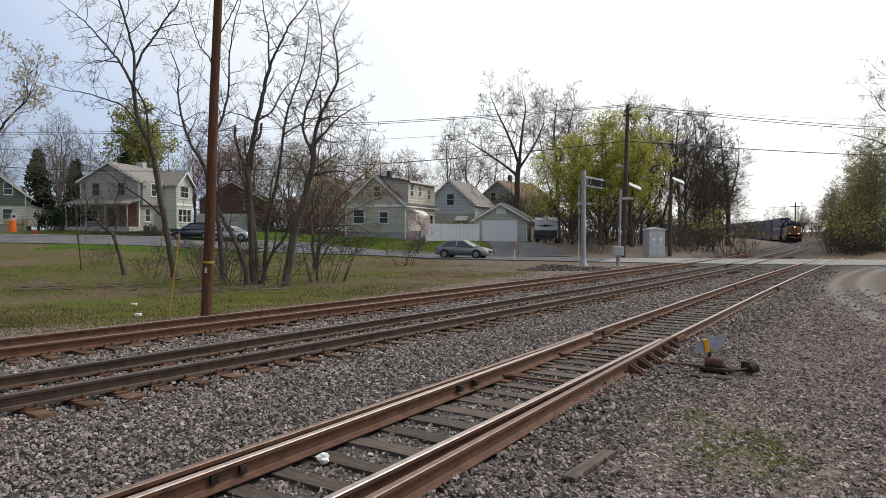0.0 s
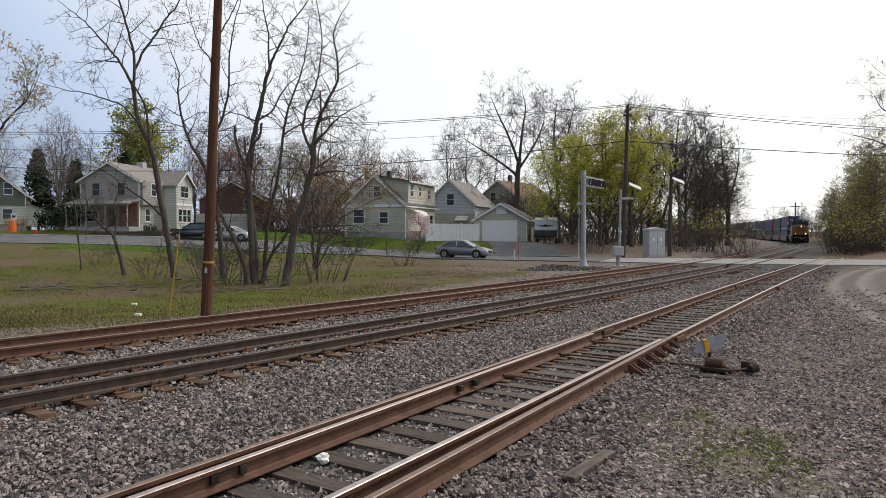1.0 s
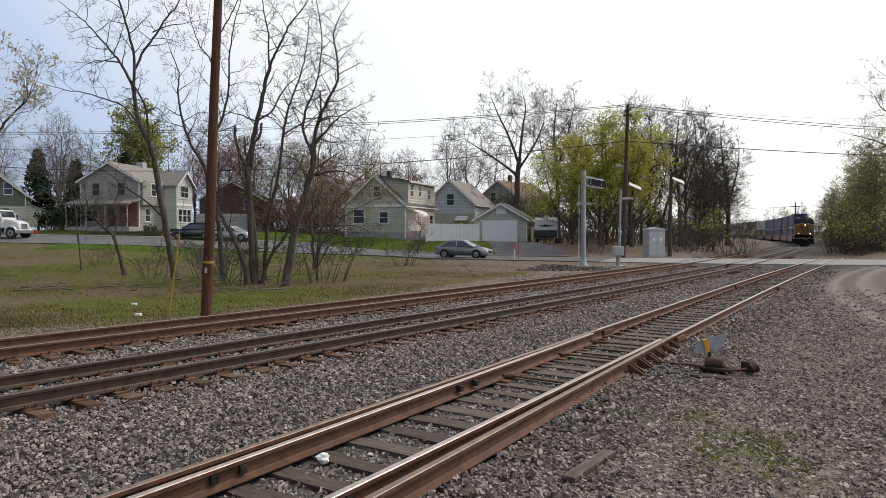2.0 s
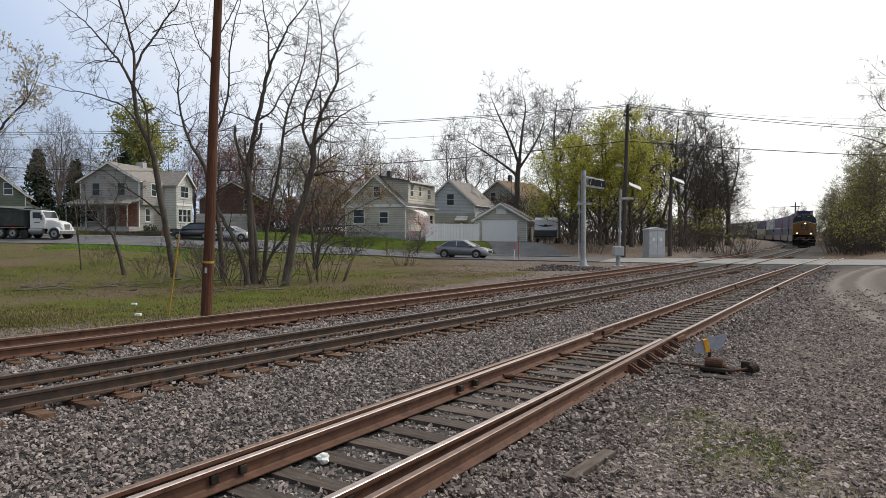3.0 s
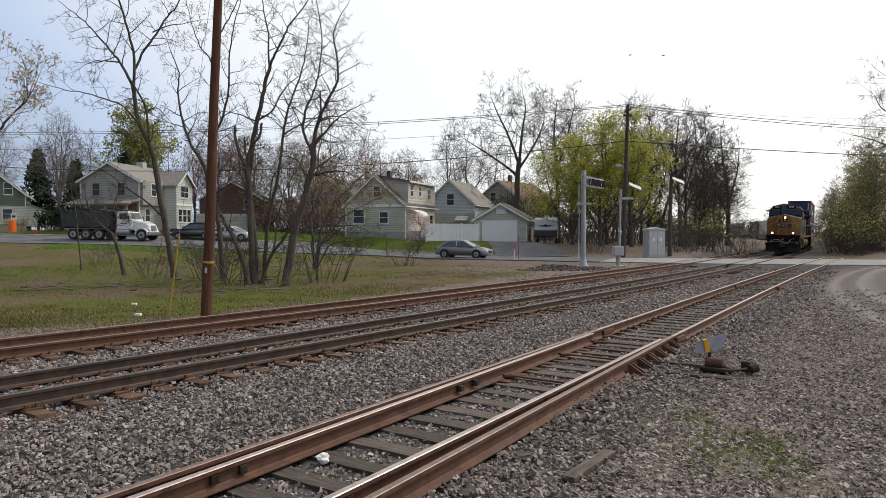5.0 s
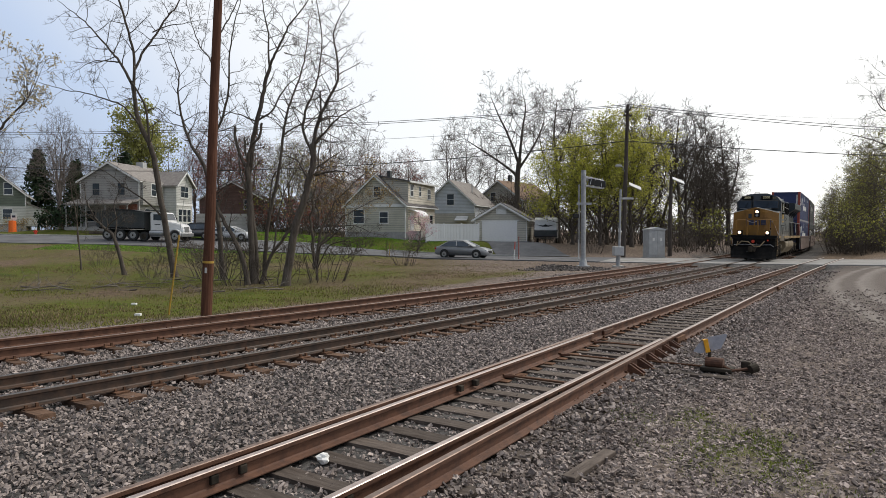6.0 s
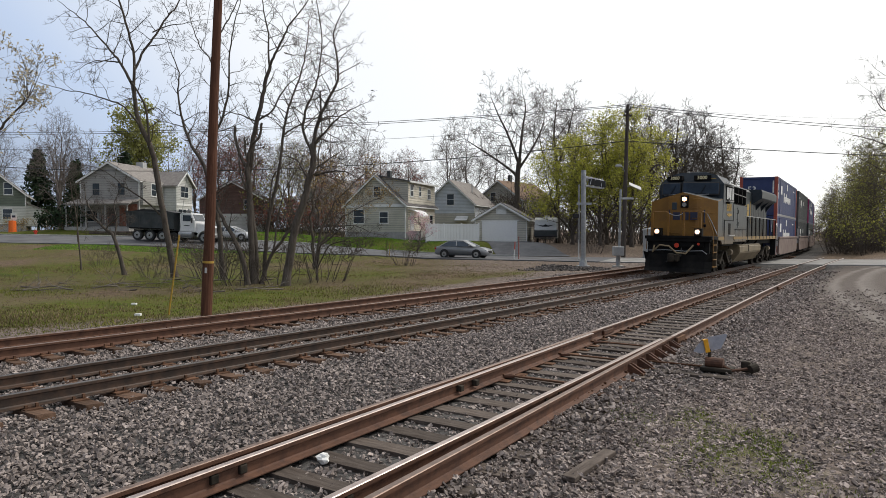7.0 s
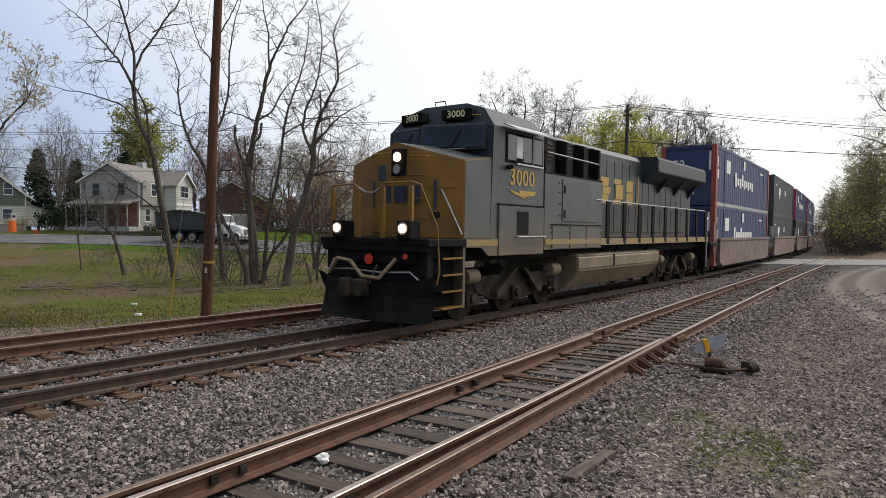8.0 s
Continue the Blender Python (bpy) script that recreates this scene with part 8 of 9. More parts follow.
again(CON, -51.5, 93.0, 0.85, 70)
again(CON, -46.5, 97.0, 1.0, 160)
again(CON, -63.0, 92.0, 0.9, 200)
rr = random.Random(77)
SPOTS = [(-58, 100, 1.25, 0), (-51, 88, 1.25, 0), (-66, 96, 1.25, 1), (-33, 98, 1.25, 3), (-36, 104, 1.25, 3), (-29, 101, 1.1, 3), (-20, 104, 1.2, 0), (-15, 88, 0.8, 3), (-10, 92, 0.85, 3), (-26, 112, 1.3, 1), (-4, 112, 1.0, 1), (1, 118, 1.15, 0), (-8, 120, 1.15, 0), (9, 112, 1.0, 1), (18, 88, 1.05, 0), (20, 104, 1.15, 0), (22, 78, 0.95, 1), (26, 84, 1.0, 0), (28, 76, 0.95, 0), (31, 80, 0.95, 1), (34, 86, 0.75, 0), (31.5, 77, 0.75, 1), (36, 84, 0.6, 0), (38, 91, 0.6, 0), (40, 98, 0.55, 1), (46, 110, 0.75, 0), (50, 126, 0.7, 0), (56, 140, 0.7, 1), (64, 165, 0.8, 0), (60, 150, 0.6, 2), (72, 190, 0.9, 0), (80, 215, 1.0, 1), (92, 250, 1.1, 0), (110, 280, 1.2, 0), (100, 300, 1.2, 1), (122, 310, 1.3, 0), (47, 72, 0.62, 2), (50.3, 75, 0.8, 2), (52, 80, 0.7, 2), (55, 84, 0.8, 2), (58, 90, 0.72, 2), (62, 97, 0.85, 2), (66, 104, 0.85, 2), (70, 112, 0.8, 2), (76, 124, 0.75, 1), (84, 140, 0.75, 2), (94, 160, 0.75, 0), (106, 186, 0.8, 2), (118, 212, 0.85, 0), (130, 244, 0.95, 1), (142, 275, 1.1, 2), (-75, 100, 1.25, 0), (-84, 106, 1.25, 1), (-95, 110, 1.25, 0), (-42, 112, 1.25, 1), (30, 110, 1.3, 1), (36, 120, 1.2, 0), (24, 120, 1.4, 1), (-62, 108, 1.25, 1), (-55, 112, 1.25, 0), (-31, 108, 1.25, 0), (-23, 98, 1.1, 2), (-18, 108, 1.3, 1), (-12, 104, 1.2, 0), (-5, 100, 0.9, 3), (4, 104, 1.0, 0), (-70, 104, 1.25, 0)]
for x, y, s, k in SPOTS:
    if 21 < x < 40 and k < 2 and y < 100 or 46 < x < 72 and k == 0 and y < 115:
        k = 4                           # thick dark growth along the line
    again(FAR[k], x, y, s * (0.78 if x < 0 else 1.0) * rr.uniform(0.92, 1.08) * (0.65 if y > 155 else 1.0), rr.uniform(0, 360))

# lime-leaved maples by the crossing
for k, (x, y, h) in enumerate(((16.0, 67.0, 10.8), (19.0, 66.5, 11.4), (13.4, 68.5, 8.4), (18.0, 72.5, 11.0))):
    tree(x, y, [([(0, 0, 0), (-0.2, 0, h * 0.3), (0.2, 0, h * 0.62), (0.1, 0, h * 0.92)], 0.24, 0.06), ([(0, 0, 1.5), (1.6, 0.3, h * 0.4), (2.6, 0.4, h * 0.75)], 0.16, 0.05), ([(0, 0, 1.2), (-1.7, -0.3, h * 0.4), (-2.5, 0, h * 0.72)], 0.15, 0.05)],
         60 + k, "maple in fresh lime-green leaf by the crossing", B, 11, 4.2, 3, 5, 0.2, (M["leaf_lime"], 12, 0.085, 0.27), "maples by the crossing", min_r=0.012)


def thicket(x, y, n, size, seed, label, mat=None, leaf=None):
    """Bush of many thin stems."""
    T = thing("bush", Matrix.Translation((x, y, float(ground_z(x, y)) - 0.05)), label, "bush", "bushes")
    g = Grower(seed)
    for k in range(n):
        a, d = g.r.uniform(0, 6.28), g.r.uniform(0, size * 0.5)
        g.grow(Vector((math.cos(a) * d, math.sin(a) * d, 0)), Vector((math.cos(a) * 0.5, math.sin(a) * 0.5, 1)).normalized(), size * g.r.uniform(0.6, 1.0), 0.025, 1, 3, 0.05, 0.22, 3, 0.011)
    g.wood(T, mat or B)
    if leaf:
        g.leaves(T, *leaf)
    return T


TH = [thicket(24.0, 64.0, 14, 2.6, 80, "tangled bare brush beside the line"), thicket(43.5, 67.5, 14, 3.2, 81, "brush with first green leaves", None, (M["leaf_olive"], 2, 0.09, 0.2)),
      thicket(-37.5, 74.5, 12, 1.8, 82, "rust-brown shrub in front of the porch", None, (M["leaf_red"], 2, 0.06, 0.12)), thicket(-47.0, 80.0, 10, 2.0, 83, "yellow flowering shrub by the house", None, (M["leaf_tan"], 5, 0.07, 0.15)),
      thicket(-33.0, 74.5, 10, 1.0, 84, "low dark evergreen shrub by the house", None, (M["needle"], 8, 0.07, 0.12))]
for x, y, s, k in ((26, 66, 1.0, 0), (28.5, 66.5, 1.1, 0), (31, 68, 1.0, 0), (22, 63, 0.8, 0), (14, 62, 0.7, 0), (42.5, 66, 1.1, 1), (45, 68, 1.2, 1), (47, 71, 1.2, 0), (44, 64, 1.2, 1), (50, 76, 1.1, 0), (53, 81, 1.2, 1), (56, 87, 1.2, 0),
                   (47.5, 69, 1.3, 1), (49, 73, 1.3, 0), (46, 65, 1.2, 0), (41, 64, 0.9, 0), (51.5, 78, 1.2, 1), (60, 93, 1.2, 0), (65, 102, 1.2, 1), (69, 110, 1.3, 0), (36, 90, 1.1, 0), (39, 98, 1.2, 0), (43, 108, 1.2, 0), (47, 120, 1.3, 1), (74, 122, 1.4, 0), (80, 134, 1.4, 1), (-16, 36, 0.6, 0), (-11, 33, 1.0, 0), (-8, 32, 1.1, 0), (-9.5, 31, 0.9, 0), (-6.2, 33, 1.0, 0), (-12.5, 35, 0.9, 0), (-22, 42, 0.6, 0), (-3, 48, 0.9, 0), (-19, 45, 0.7, 0)):
    again(TH[k], x, y, s * rr.uniform(0.9, 1.1), rr.uniform(0, 360))
for k in range(14):                     # distant woods round the bend
    again(FAR[k % 2], 66 + k * 9.5, 205 + (k * 37) % 60, 0.65, k * 50)
    again(TH[0], 96 + k * 3.6, 205 + (k * 29) % 40, 2.4, k * 31)
    again(TH[0], 60 + k * 8.5, 172 + (k * 23) % 50, 2.6, k * 70)
for x, y, sc in ((38.5, 101, 0.85), (42, 106, 0.8), (28, 90, 0.95), (45, 118, 0.8)):
    again(FAR[4], x, y, sc, x * 37)
for k in range(12):                     # brush at the foot of the trees along the bend
    again(TH[0], 27 + k * 2.2, 79 + k * 4.0, 1.3, k * 83)
for k in range(8):
    again(TH[(0, 1)[k % 2]], 11.5 + k * 2.4, 76.0 + (k * 5) % 7, 1.7, k * 47)
for k in range(16):                     # undergrowth behind the houses
    again(TH[(0, 2, 0, 1)[k % 4]], -64 + k * 4.9, 103 + (k * 7) % 9, 2.3, k * 64)
for x, y, k in ((43, 73, 0), (46, 76, 1), (49, 80, 0), (45, 71, 1), (48, 74, 0), (52, 84, 1), (47, 71, 0), (50, 76.5, 0), (55, 89, 0), (58, 94, 1)):
    again(TH[k], x, y, 1.05, x * 31)
for k in range(4):
    again(TH[k % 2], 22.5 + k * 2.3, 61.5 + k * 2.1 + (k % 3), 1.25, k * 40)
    if k % 2:
        again(TH[(k + 1) % 2], 42.5 + k * 1.9, 63.5 + k * 2.9, 0.9, k * 55)
for x, y, k, s in ((-24.5, 97, 1, 2.0), (-22.5, 95, 2, 2.4), (-20.5, 98, 1, 2.1), (-26.5, 99, 2, 2.3), (-21.5, 99, 0, 2.2), (-24.0, 94, 2, 2.2), (-25.4, 95, 2, 2.0), (-22.0, 93, 2, 2.0), (-23.2, 98, 2, 2.6), (-25.0, 101, 2, 2.8), (-20.0, 95, 2, 2.2)):
    again(TH[k], x, y, s, x * 53)
for k in range(22):                     # dense dark edge of the wood right of the line
    again(TH[(0, 1, 0)[k % 3]], 44.5 + k * 1.55 + (k * 7) % 3, 72.0 + k * 2.4, 1.2 + 0.12 * (k % 4), k * 61)
for x, y, k, sc in ((71, 119, 2, 0.55), (74, 126, 4, 0.6), (78, 133, 2, 0.6), (70.5, 114, 4, 0.5), (83, 142, 2, 0.65), (66, 106, 2, 0.5), (75, 120, 4, 0.65), (80, 126, 2, 0.7)):
    again(FAR[k], x, y, sc, x * 59)
for k in range(14):
    again(TH[(0, 1)[k % 2]], 70.0 + k * 1.6, 116.0 + k * 2.6, 1.3, k * 53)
for k in range(12):
    again(TH[(1, 0)[k % 2]], 48.5 + (k * 5) % 11, 69.0 + k * 1.1, 1.5, k * 97)
for k in range(13):                     # undergrowth that closes the view under the maples
    again(TH[0], 9.0 + k * 1.75, 88.0 + (k * 11) % 9, 2.0, k * 71)
for k in range(10):
    again(TH[0], 10.0 + k * 2.1, 99.0 + (k * 5) % 8, 2.9, k * 37)
for x, y in ((-14.8, 83), (-12.8, 84), (-11.0, 85), (-16.5, 82)):
    again(TH[2], x, y, 2.3, x * 41)
again(TH[3], -50.5, 79.0, 1.0, 40)
again(TH[3], -43.0, 80.5, 0.8, 90)
again(TH[4], -42.5, 76.0, 2.4, 90)
again(TH[4], -45.5, 77.0, 2.0, 30)
again(TH[4], -29.5, 73.0, 0.9, 10)
again(TH[2], -7.0, 76.0, 1.1, 10)

# fallen branches in the rough grass
stick = random.Random(91)
for k in range(22):
    x, y = stick.uniform(-25, -7), stick.uniform(25.5, 36.0)
    FB = thing("fallen_branch", Matrix.Translation((x, y, float(ground_z(x, y)) + 0.05)) @ Matrix.Rotation(stick.uniform(-0.5, 0.6) + (math.pi if k % 2 else 0), 4, 'Z'), "pale dry stick lying in the rough grass", "branch", "fallen branches")
    g = Grower(300 + k)
    g.grow(Vector((0, 0, 0)), Vector((1, 0.1, 0.03)), stick.uniform(0.8, 2.4), stick.uniform(0.02, 0.045), 1, 3, 0.0, 0.16, 3, 0.008)
    g.wood(FB, M["bark_far"])
for k, (x, y, L, turn) in enumerate(((-15.5, 30.5, 1.6, 20), (-13.0, 28.0, 2.2, 160), (-17.5, 27.5, 1.3, 70), (-9.0, 28.6, 1.8, 5), (-7.0, 28.8, 1.5, 200), (-19.0, 31.0, 2.0, 110), (-11.5, 29.2, 1.4, 300))):
    FB = thing("fallen_branch", Matrix.Translation((x, y, float(ground_z(x, y)) + 0.06)) @ Matrix.Rotation(radians(turn), 4, 'Z'), "dry fallen branch lying in the grass", "branch", "fallen branches")
    g = Grower(200 + k)
    g.grow(Vector((0, 0, 0)), Vector((1, 0.1, 0.02)), L, 0.035, 1, 3, 0.0, 0.1, 3, 0.008)
    g.wood(FB, M["bark_far"])


def build_bird(label):
    Bd = thing("bird", Matrix.Identity(4), label, "bird", "birds in the sky")
    part("body", tube([(-0.2, 0, 0), (-0.08, 0, 0.01), (0.08, 0, 0.01), (0.2, 0, 0.02)], [0.015, 0.05, 0.05, 0.012], 8), M["rubber"], Bd)
    for s_ in (-1, 1):
        part("wing", prism([(-0.09, 0.0), (0.07, 0.0), (0.02, s_ * 0.22), (-0.08, s_ * 0.38)], "z", 0.0, 0.012), M["rubber"], Bd)
    part("tail", prism([(-0.18, 0.02), (-0.3, 0.06), (-0.3, -0.06), (-0.18, -0.02)], "z", 0.0, 0.01), M["rubber"], Bd)
    return Bd


birds = [build_bird("small dark bird in flight"), build_bird("small dark bird in flight")]


# ---------------------------------------------------------------- ballast stones and grass, beyond counting
def scatter_stones(name, P, size, mat, label, seed):
    """Angular stones: jittered boxes, each turned its own way."""
    r = np.random.RandomState(seed)
    n = len(P)
    cube = np.array([[x, y, z] for x in (-1, 1) for y in (-1, 1) for z in (-1, 1)], dtype=float)
    quad = np.array([[0, 1, 3, 2], [4, 6, 7, 5], [0, 4, 5, 1], [2, 3, 7, 6], [0, 2, 6, 4], [1, 5, 7, 3]])
    v = cube[None] * r.uniform(0.25, 1.0, (n, 8, 3))
    v = v * (size[:, None, None] * r.uniform(0.65, 1.4, (n, 1, 3)) * np.array([1.15, 0.95, 0.55]))
    q = r.normal(0, 1, (n, 4)) * np.array([1.6, 0.55, 0.55, 1.6])
    q /= np.linalg.norm(q, axis=1)[:, None]
    w, x, y, z = q.T
    R = np.stack([1 - 2 * (y * y + z * z), 2 * (x * y - z * w), 2 * (x * z + y * w), 2 * (x * y + z * w), 1 - 2 * (x * x + z * z), 2 * (y * z - x * w), 2 * (x * z - y * w), 2 * (y * z + x * w), 1 - 2 * (x * x + y * y)], -1).reshape(n, 3, 3)
    v = np.einsum('nij,nkj->nki', R, v) + P[:, None, :]
    f = quad[None] + (np.arange(n) * 8)[:, None, None]
    ob = fast_mesh(name, v.reshape(-1, 3), f.reshape(-1, 4), mat)
    return tagged(ob, label, "stones", kind="stuff")


def free_of_rails(s, o, s2, o2):
    ok = np.ones(len(o), bool)
    for c in (-0.753, 0.753, OFF_A - 0.753, OFF_A + 0.753):
        ok &= np.abs(o - c) > 0.085
    near = s2 < TIP
    ok &= ~(np.abs(o2 + 0.745) < 0.085)
    ok &= ~(np.abs(np.where(near, o2 - 0.753 - 0.0193 * (TIP - s2), o2 - 0.753)) < 0.085)
    ok &= ~(near & (np.abs(o2 + 0.665 - 0.0125 * (TIP - s2)) < 0.085))
    ok &= ~(near & (np.abs(o2 - 0.68) < 0.085))
    return ok


rs = np.random.RandomState(5)
n = 290000
dist = rs.uniform(0.0, 1.0, n) ** 0.8 * 42 + 3.0
az = rs.uniform(radians(-40), radians(40), n)
px, py = dist * np.sin(az), dist * np.cos(az)
s, o = main_coords(px, py)
s2, o2 = side_coords(px, py)
# keep an even cover: fewer, larger stones further off
dens = np.clip(1.9 - dist / 26, 0.35, 1.0)
stone_bed = ((o > OFF_A - 2.4 + 0.4 * np.sin(s * 1.3)) & (o2 < 1.0 + 1.3 * rs.uniform(0, 1, n) ** 2))
d_, _, al_s = street_dist(px, py)
off_road = d_ > street_half(al_s) + 0.3
keep = stone_bed & off_road & free_of_rails(s, o, s2, o2) & (rs.uniform(0, 1, n) < dens)
on_tie = (np.abs(o2) < 0.72)
# ties of the siding show: stones there stay low
keep &= ~(on_tie & (rs.uniform(0, 1, n) < 0.25))
main_bed = (np.abs(o) < 0.85) | (np.abs(o - OFF_A) < 0.85)
pk = np.stack([px, py, np.where(on_tie, -0.243, np.where(main_bed, -0.215, -0.205 + 0.03 * np.abs(np.sin(px * 0.7 + py * 0.4))))], -1)[keep]
pk[:, 2] += rs.uniform(-0.012, 0.014, len(pk))
left_slope = np.clip((OFF_A - 1.4) - o[keep], 0, 2)
pk[:, 2] = np.minimum(pk[:, 2], np.maximum(ground_z(pk[:, 0], pk[:, 1]) + 0.03, pk[:, 2] - left_slope))
size = rs.uniform(0.011, 0.029, len(pk)) * np.clip(0.85 + dist[keep] / 32, 1.0, 2.2)
scatter_stones("ballast", pk, size, M["ballast"], "crushed grey stone ballast between and around the rails", 6)

n = 230000
dist = rs.uniform(0.0, 1.0, n) ** 0.8 * 27 + 2.5
az = rs.uniform(radians(-10), radians(38), n)
px, py = dist * np.sin(az), dist * np.cos(az)
s2, o2 = side_coords(px, py)
cl = wave(px, py, 1.6, 33) * 0.5 + wave(px, py, 5.0, 34) * 0.4
keep = (o2 > 0.95) & (rs.uniform(0, 1, n) < np.clip(0.8 + 0.45 * cl - 0.03 * np.clip(o2 - 3, 0, 9) * (dist > 9), 0.06, 0.95) * (1 - 0.6 * smooth01(dist, 15, 28)))
d_, _, al_s = street_dist(px, py)
keep &= d_ > street_half(al_s) + 0.5
keep &= rs.uniform(0, 1, n) > 0.86 * smooth01(TURN[2] - np.hypot(px - TURN[0], py - TURN[1]), -1.6, 0.2) * smooth01(py, 7, 12)
pk = np.stack([px, py, ground_z(px, py) + 0.004], -1)[keep]
size = rs.uniform(0.008, 0.032, len(pk)) * np.clip(dist[keep] / 16, 0.9, 1.5)
scatter_stones("gravel", pk, size, M["gravel"], "loose dark gravel trodden into the dirt", 7)


# heap of dark broken stone on the bank by the crossing
n = 2600
px, py = rs.normal(7.0, 1.5, n), rs.normal(41.5, 1.3, n)
s, o = main_coords(px, py)
keep = (o < OFF_A - 1.9) & (o > OFF_A - 6.5) & (np.hypot((px - 7.0) / 3.4, (py - 41.5) / 3.0) < 1)
px, py = px[keep], py[keep]
pk = np.stack([px, py, ground_z(px, py) + 0.02 + 0.22 * np.exp(-((px - 7.0) / 1.6) ** 2 - ((py - 41.8) / 1.2) ** 2) * rs.uniform(0.2, 1, len(px))], -1)
scatter_stones("rubble", pk, rs.uniform(0.03, 0.11, len(pk)), M["rubble"], "heap of dark broken stone on the bank", 17)


def blades(name, px, py, h, wdt, mats, label, seed):
    r = np.random.RandomState(seed)
    n = len(px)
    z = ground_z(px, py)
    a = r.uniform(0, 6.28, n)
    lean = r.normal(0, 0.45, (n, 2)) * h[:, None]
    base = np.stack([px, py, z - 0.01], -1)
    side = np.stack([np.cos(a), np.sin(a), 0 * a], -1) * wdt[:, None]
    tip = base + np.stack([lean[:, 0], lean[:, 1], h], -1)
    v = np.stack([base - side, base + side, tip], 1).reshape(-1, 3)
    ob = fast_mesh(name, v, np.arange(n * 3).reshape(n, 3), mats, mat_idx=(r.uniform(0, 1, n) < 0.5 + 0.5 * wave(px, py, 0.35, 8)).astype(np.int32) if len(mats) > 1 else None)
    return tagged(ob, label, "grass", kind="stuff")


M["grass_green"] = surface("spring_grass", (0.1, 0.115, 0.018), (0.185, 0.19, 0.038), 0.5, 0.8, 0, 20, 0.0, island=True, per_piece=0.4)
M["grass_straw"] = surface("dry_grass", (0.12, 0.088, 0.052), (0.22, 0.167, 0.1), 0.5, 0.85, 0, 20, 0.0, island=True, per_piece=0.4)
n = 240000
py = rs.uniform(0, 1, n) ** 1.3 * 49 + 13
px = rs.uniform(-0.72, 0.26, n) * py
s, o = main_coords(px, py)
d_, _, al_s = street_dist(px, py)
keep = (o < OFF_A - 2.9 + 0.6 * wave(px, py, 0.9, 5)) & (d_ > street_half(al_s) + 0.4) & (px / py < 0.1 + 0.16 * rs.uniform(0, 1, n) ** 2)
keep &= rs.uniform(0, 1, n) < np.clip(0.5 + 0.55 * wave(px, py, 0.6, 71) + 0.35 * wave(px, py, 2.2, 72), 0.12, 1)
px, py = px[keep], py[keep]
tall = np.clip(0.7 + 0.5 * wave(px, py, 0.5, 44), 0.45, 1.3)
blades("grass", px, py, rs.uniform(0.03, 0.13, len(px)) * tall, rs.uniform(0.006, 0.016, len(px)), [M["grass_straw"], M["grass_green"]], "patchy spring grass and dry stalks beside the railway", 8)
M["weed"] = surface("weed_green", (0.13, 0.17, 0.025), (0.22, 0.26, 0.05), 0.5, 0.8, 0, 20, 0.0, island=True, per_piece=0.4)
n = 14000
px, py = rs.normal(3.05, 0.45, n), rs.normal(6.5, 0.6, n)
px[:2500], py[:2500] = rs.normal(2.8, 0.45, 2500), rs.normal(8.0, 0.3, 2500)
keep = wave(px, py, 5, 12) + 0.5 * wave(px, py, 13, 15) > -0.02
px, py = px[keep], py[keep]
blades("weeds", px, py, rs.uniform(0.01, 0.05, len(px)), rs.uniform(0.003, 0.008, len(px)), [M["weed"]], "low green weeds growing through the gravel", 9)

# mown lawn on the far side of the street
M["lawn_grass"] = surface("mown_lawn_grass", (0.1, 0.21, 0.02), (0.17, 0.31, 0.035), 0.5, 0.8, 0, 20, 0.0, island=True, per_piece=0.4)
n = 120000
px, py = rs.uniform(-34, 3, n), rs.uniform(50, 78, n)
d_, _, al_s = street_dist(px, py)
keep = (d_ > street_half(al_s) + 0.5) & (d_ < 13) & (py > 58 + 0.1 * px)
px, py = px[keep], py[keep]
blades("lawn", px, py, rs.uniform(0.05, 0.11, len(px)), rs.uniform(0.02, 0.04, len(px)), [M["lawn_grass"]], "short green mown lawn in front of the houses", 10)


# ---------------------------------------------------------------- what moves
SPEED, FRONT_END = 21.2, 1.08        # metres a second; place of the platform edge at the end


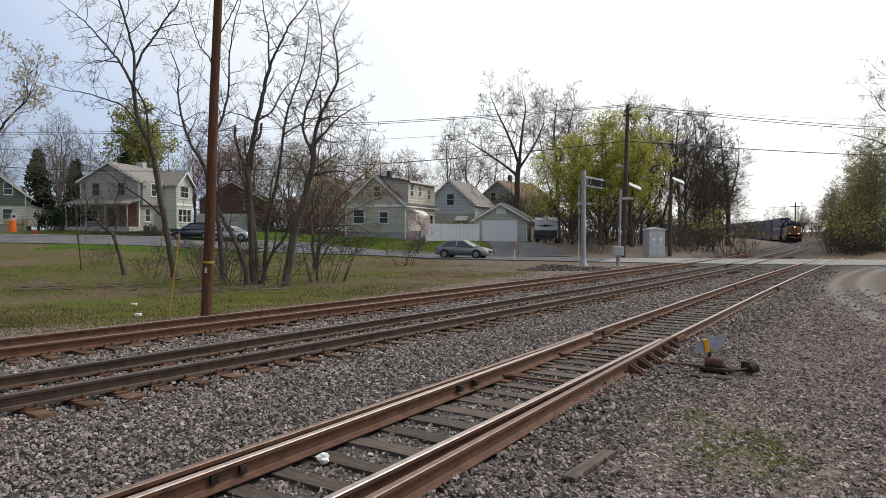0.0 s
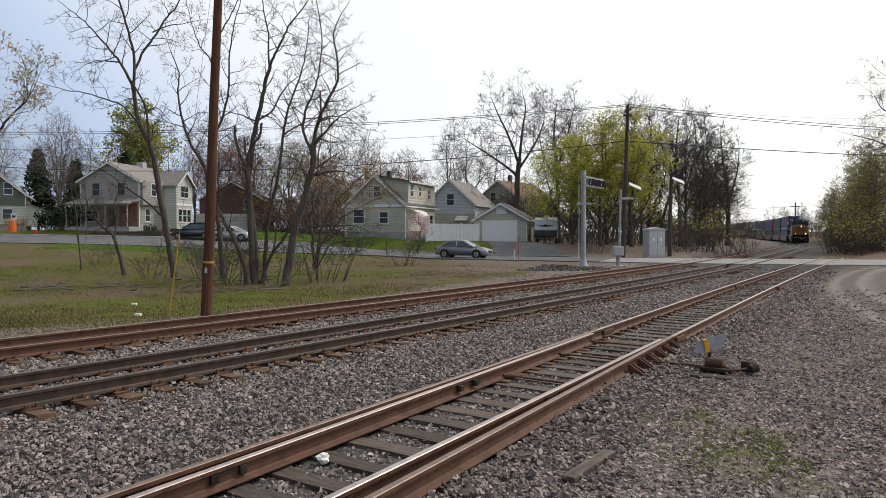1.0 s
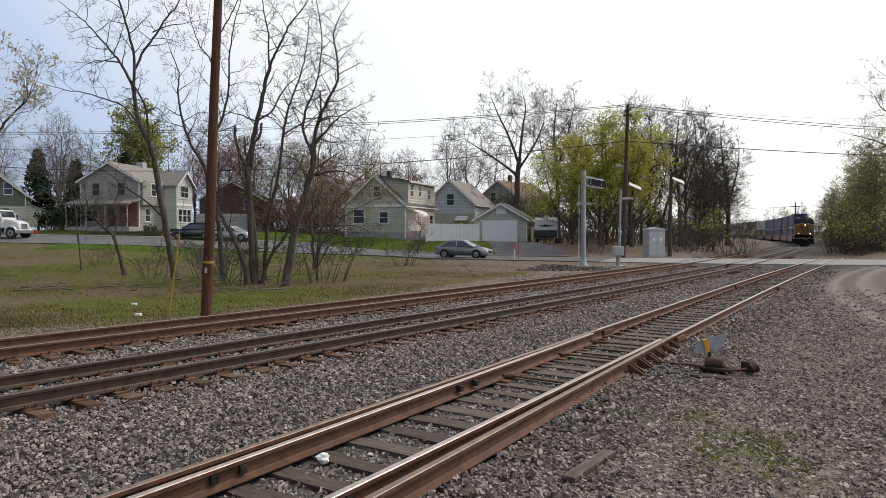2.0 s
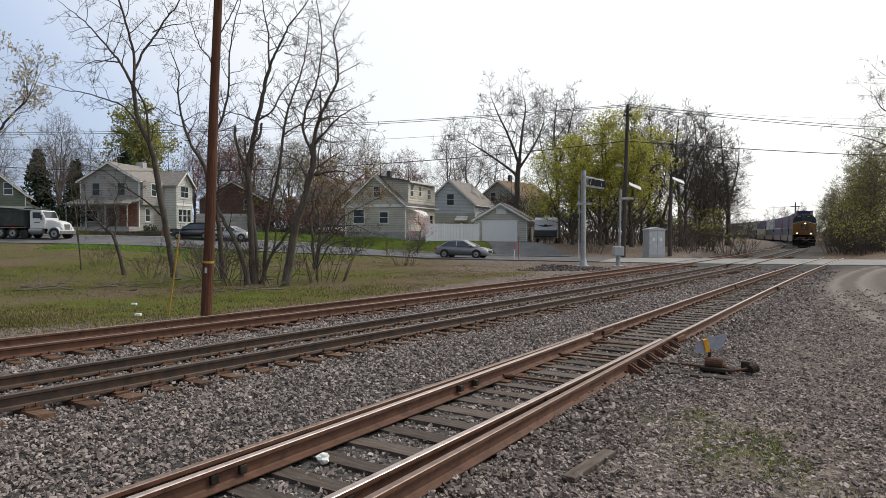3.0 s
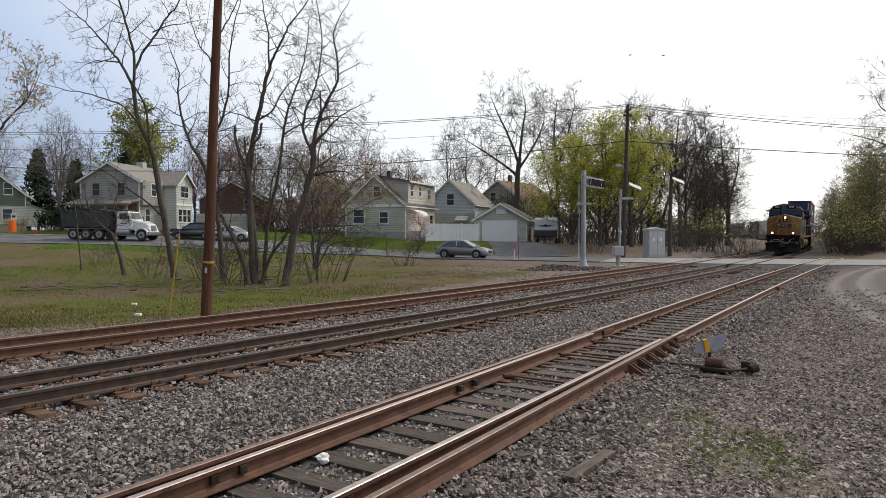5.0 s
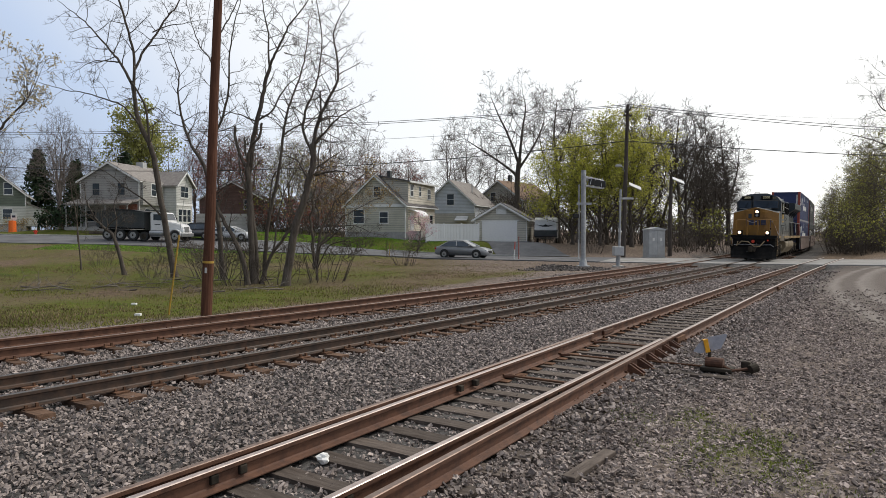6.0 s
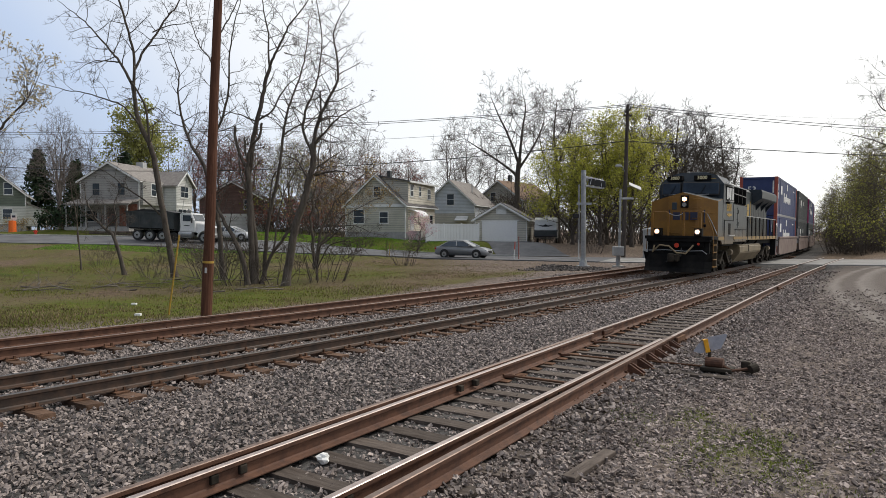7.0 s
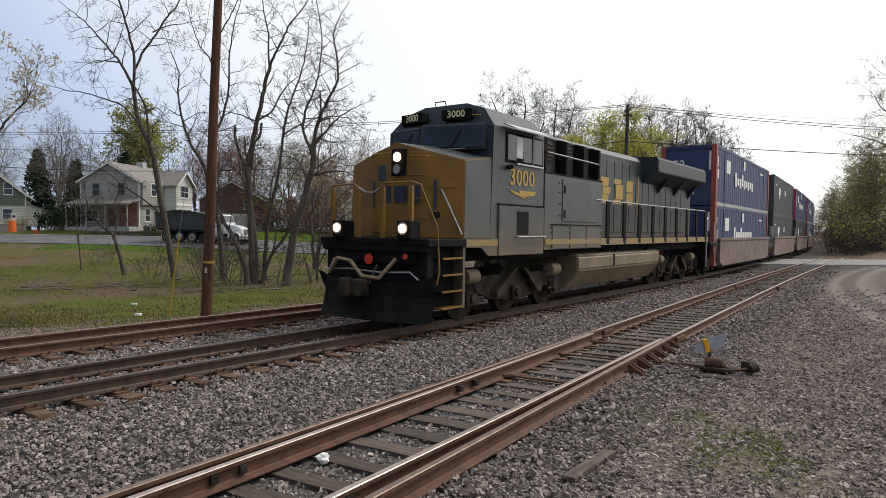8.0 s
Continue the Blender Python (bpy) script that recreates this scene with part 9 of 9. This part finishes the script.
def on_rails(s_front, s_rear, z=0.02):
    """Pose of a body whose front point is at s_front and which points towards it from s_rear."""
    ax, ay, _ = main_at(s_front)
    bx, by, _ = main_at(s_rear)
    h = math.atan2(ay - by, ax - bx)
    return Matrix.Translation((ax, ay, z)) @ Matrix.Rotation(h, 4, 'Z') @ Matrix.Rotation(radians(-1.0), 4, 'X')


TRUCK_X = [(0.0, -52.98), (1.0, -48.2), (2.0, -43.48), (2.8, -39.78), (3.0, -38.88), (3.5, -36.6), (4.0, -34.26), (4.5, -31.94), (5.0, -29.82), (5.5, -27.9), (6.0, -26.26), (6.5, -24.82), (7.0, -23.2), (7.5, -21.72), (8.0, -20.08)]


def truck_row(xpix_x):
    """Pose of the truck with its front wheels at this x on the near lane of the street."""
    P = np.array(STREET)
    def lane(x):
        y, z = np.interp(x, P[:, 0], P[:, 1]), np.interp(x, P[:, 0], P[:, 2])
        return Vector((x, y + 0.5, z + 0.01 + float(street_tilt(x, y + 0.5))))
    a, b = lane(xpix_x), lane(xpix_x - 5.5)
    d = (a - b).normalized()
    return Matrix.Translation(a) @ Matrix.Rotation(math.atan2(d.y, d.x), 4, 'Z') @ Matrix.Rotation(-math.asin(d.z), 4, 'Y')


def motions():
    """All that moves."""
    times = [k * 0.5 for k in range(17)]
    front = lambda t: FRONT_END + SPEED * (8.0 - t) - 0.115 * (8.0 - t) ** 2
    walk(truck, [(t, truck_row(x)) for t, x in TRUCK_X])
    walk(loco, [(t, on_rails(front(t), front(t) + 18.0)) for t in times])
    for i, w in enumerate(wells):
        walk(w, [(t, on_rails(front(t) + 21.6 + i * PITCH, front(t) + 21.6 + i * PITCH + 17.5)) for t in times])
    for ob, i, lvl, ln in loads:
        gap = (PITCH - ln) / 2
        rows = []
        for t in times:
            m = on_rails(front(t) + 21.6 + i * PITCH, front(t) + 21.6 + i * PITCH + 17.5)
            rows.append((t, m @ Matrix.Translation((-gap, 0, 0.43 + 2.905 * lvl))))
        walk(ob, rows)
    for bird, px0, dx, z0, dz in ((birds[0], 114.0, -17.5, 33.9, -2.09), (birds[1], 108.0, -17.1, 33.6, -2.02)):
        walk(bird, [(t, pose(px0 + dx * t, 80.0, z0 + dz * t, 0, 7, 180)) for t in (0.0, 2.0, 4.0, 6.0, 8.0)])


motions()
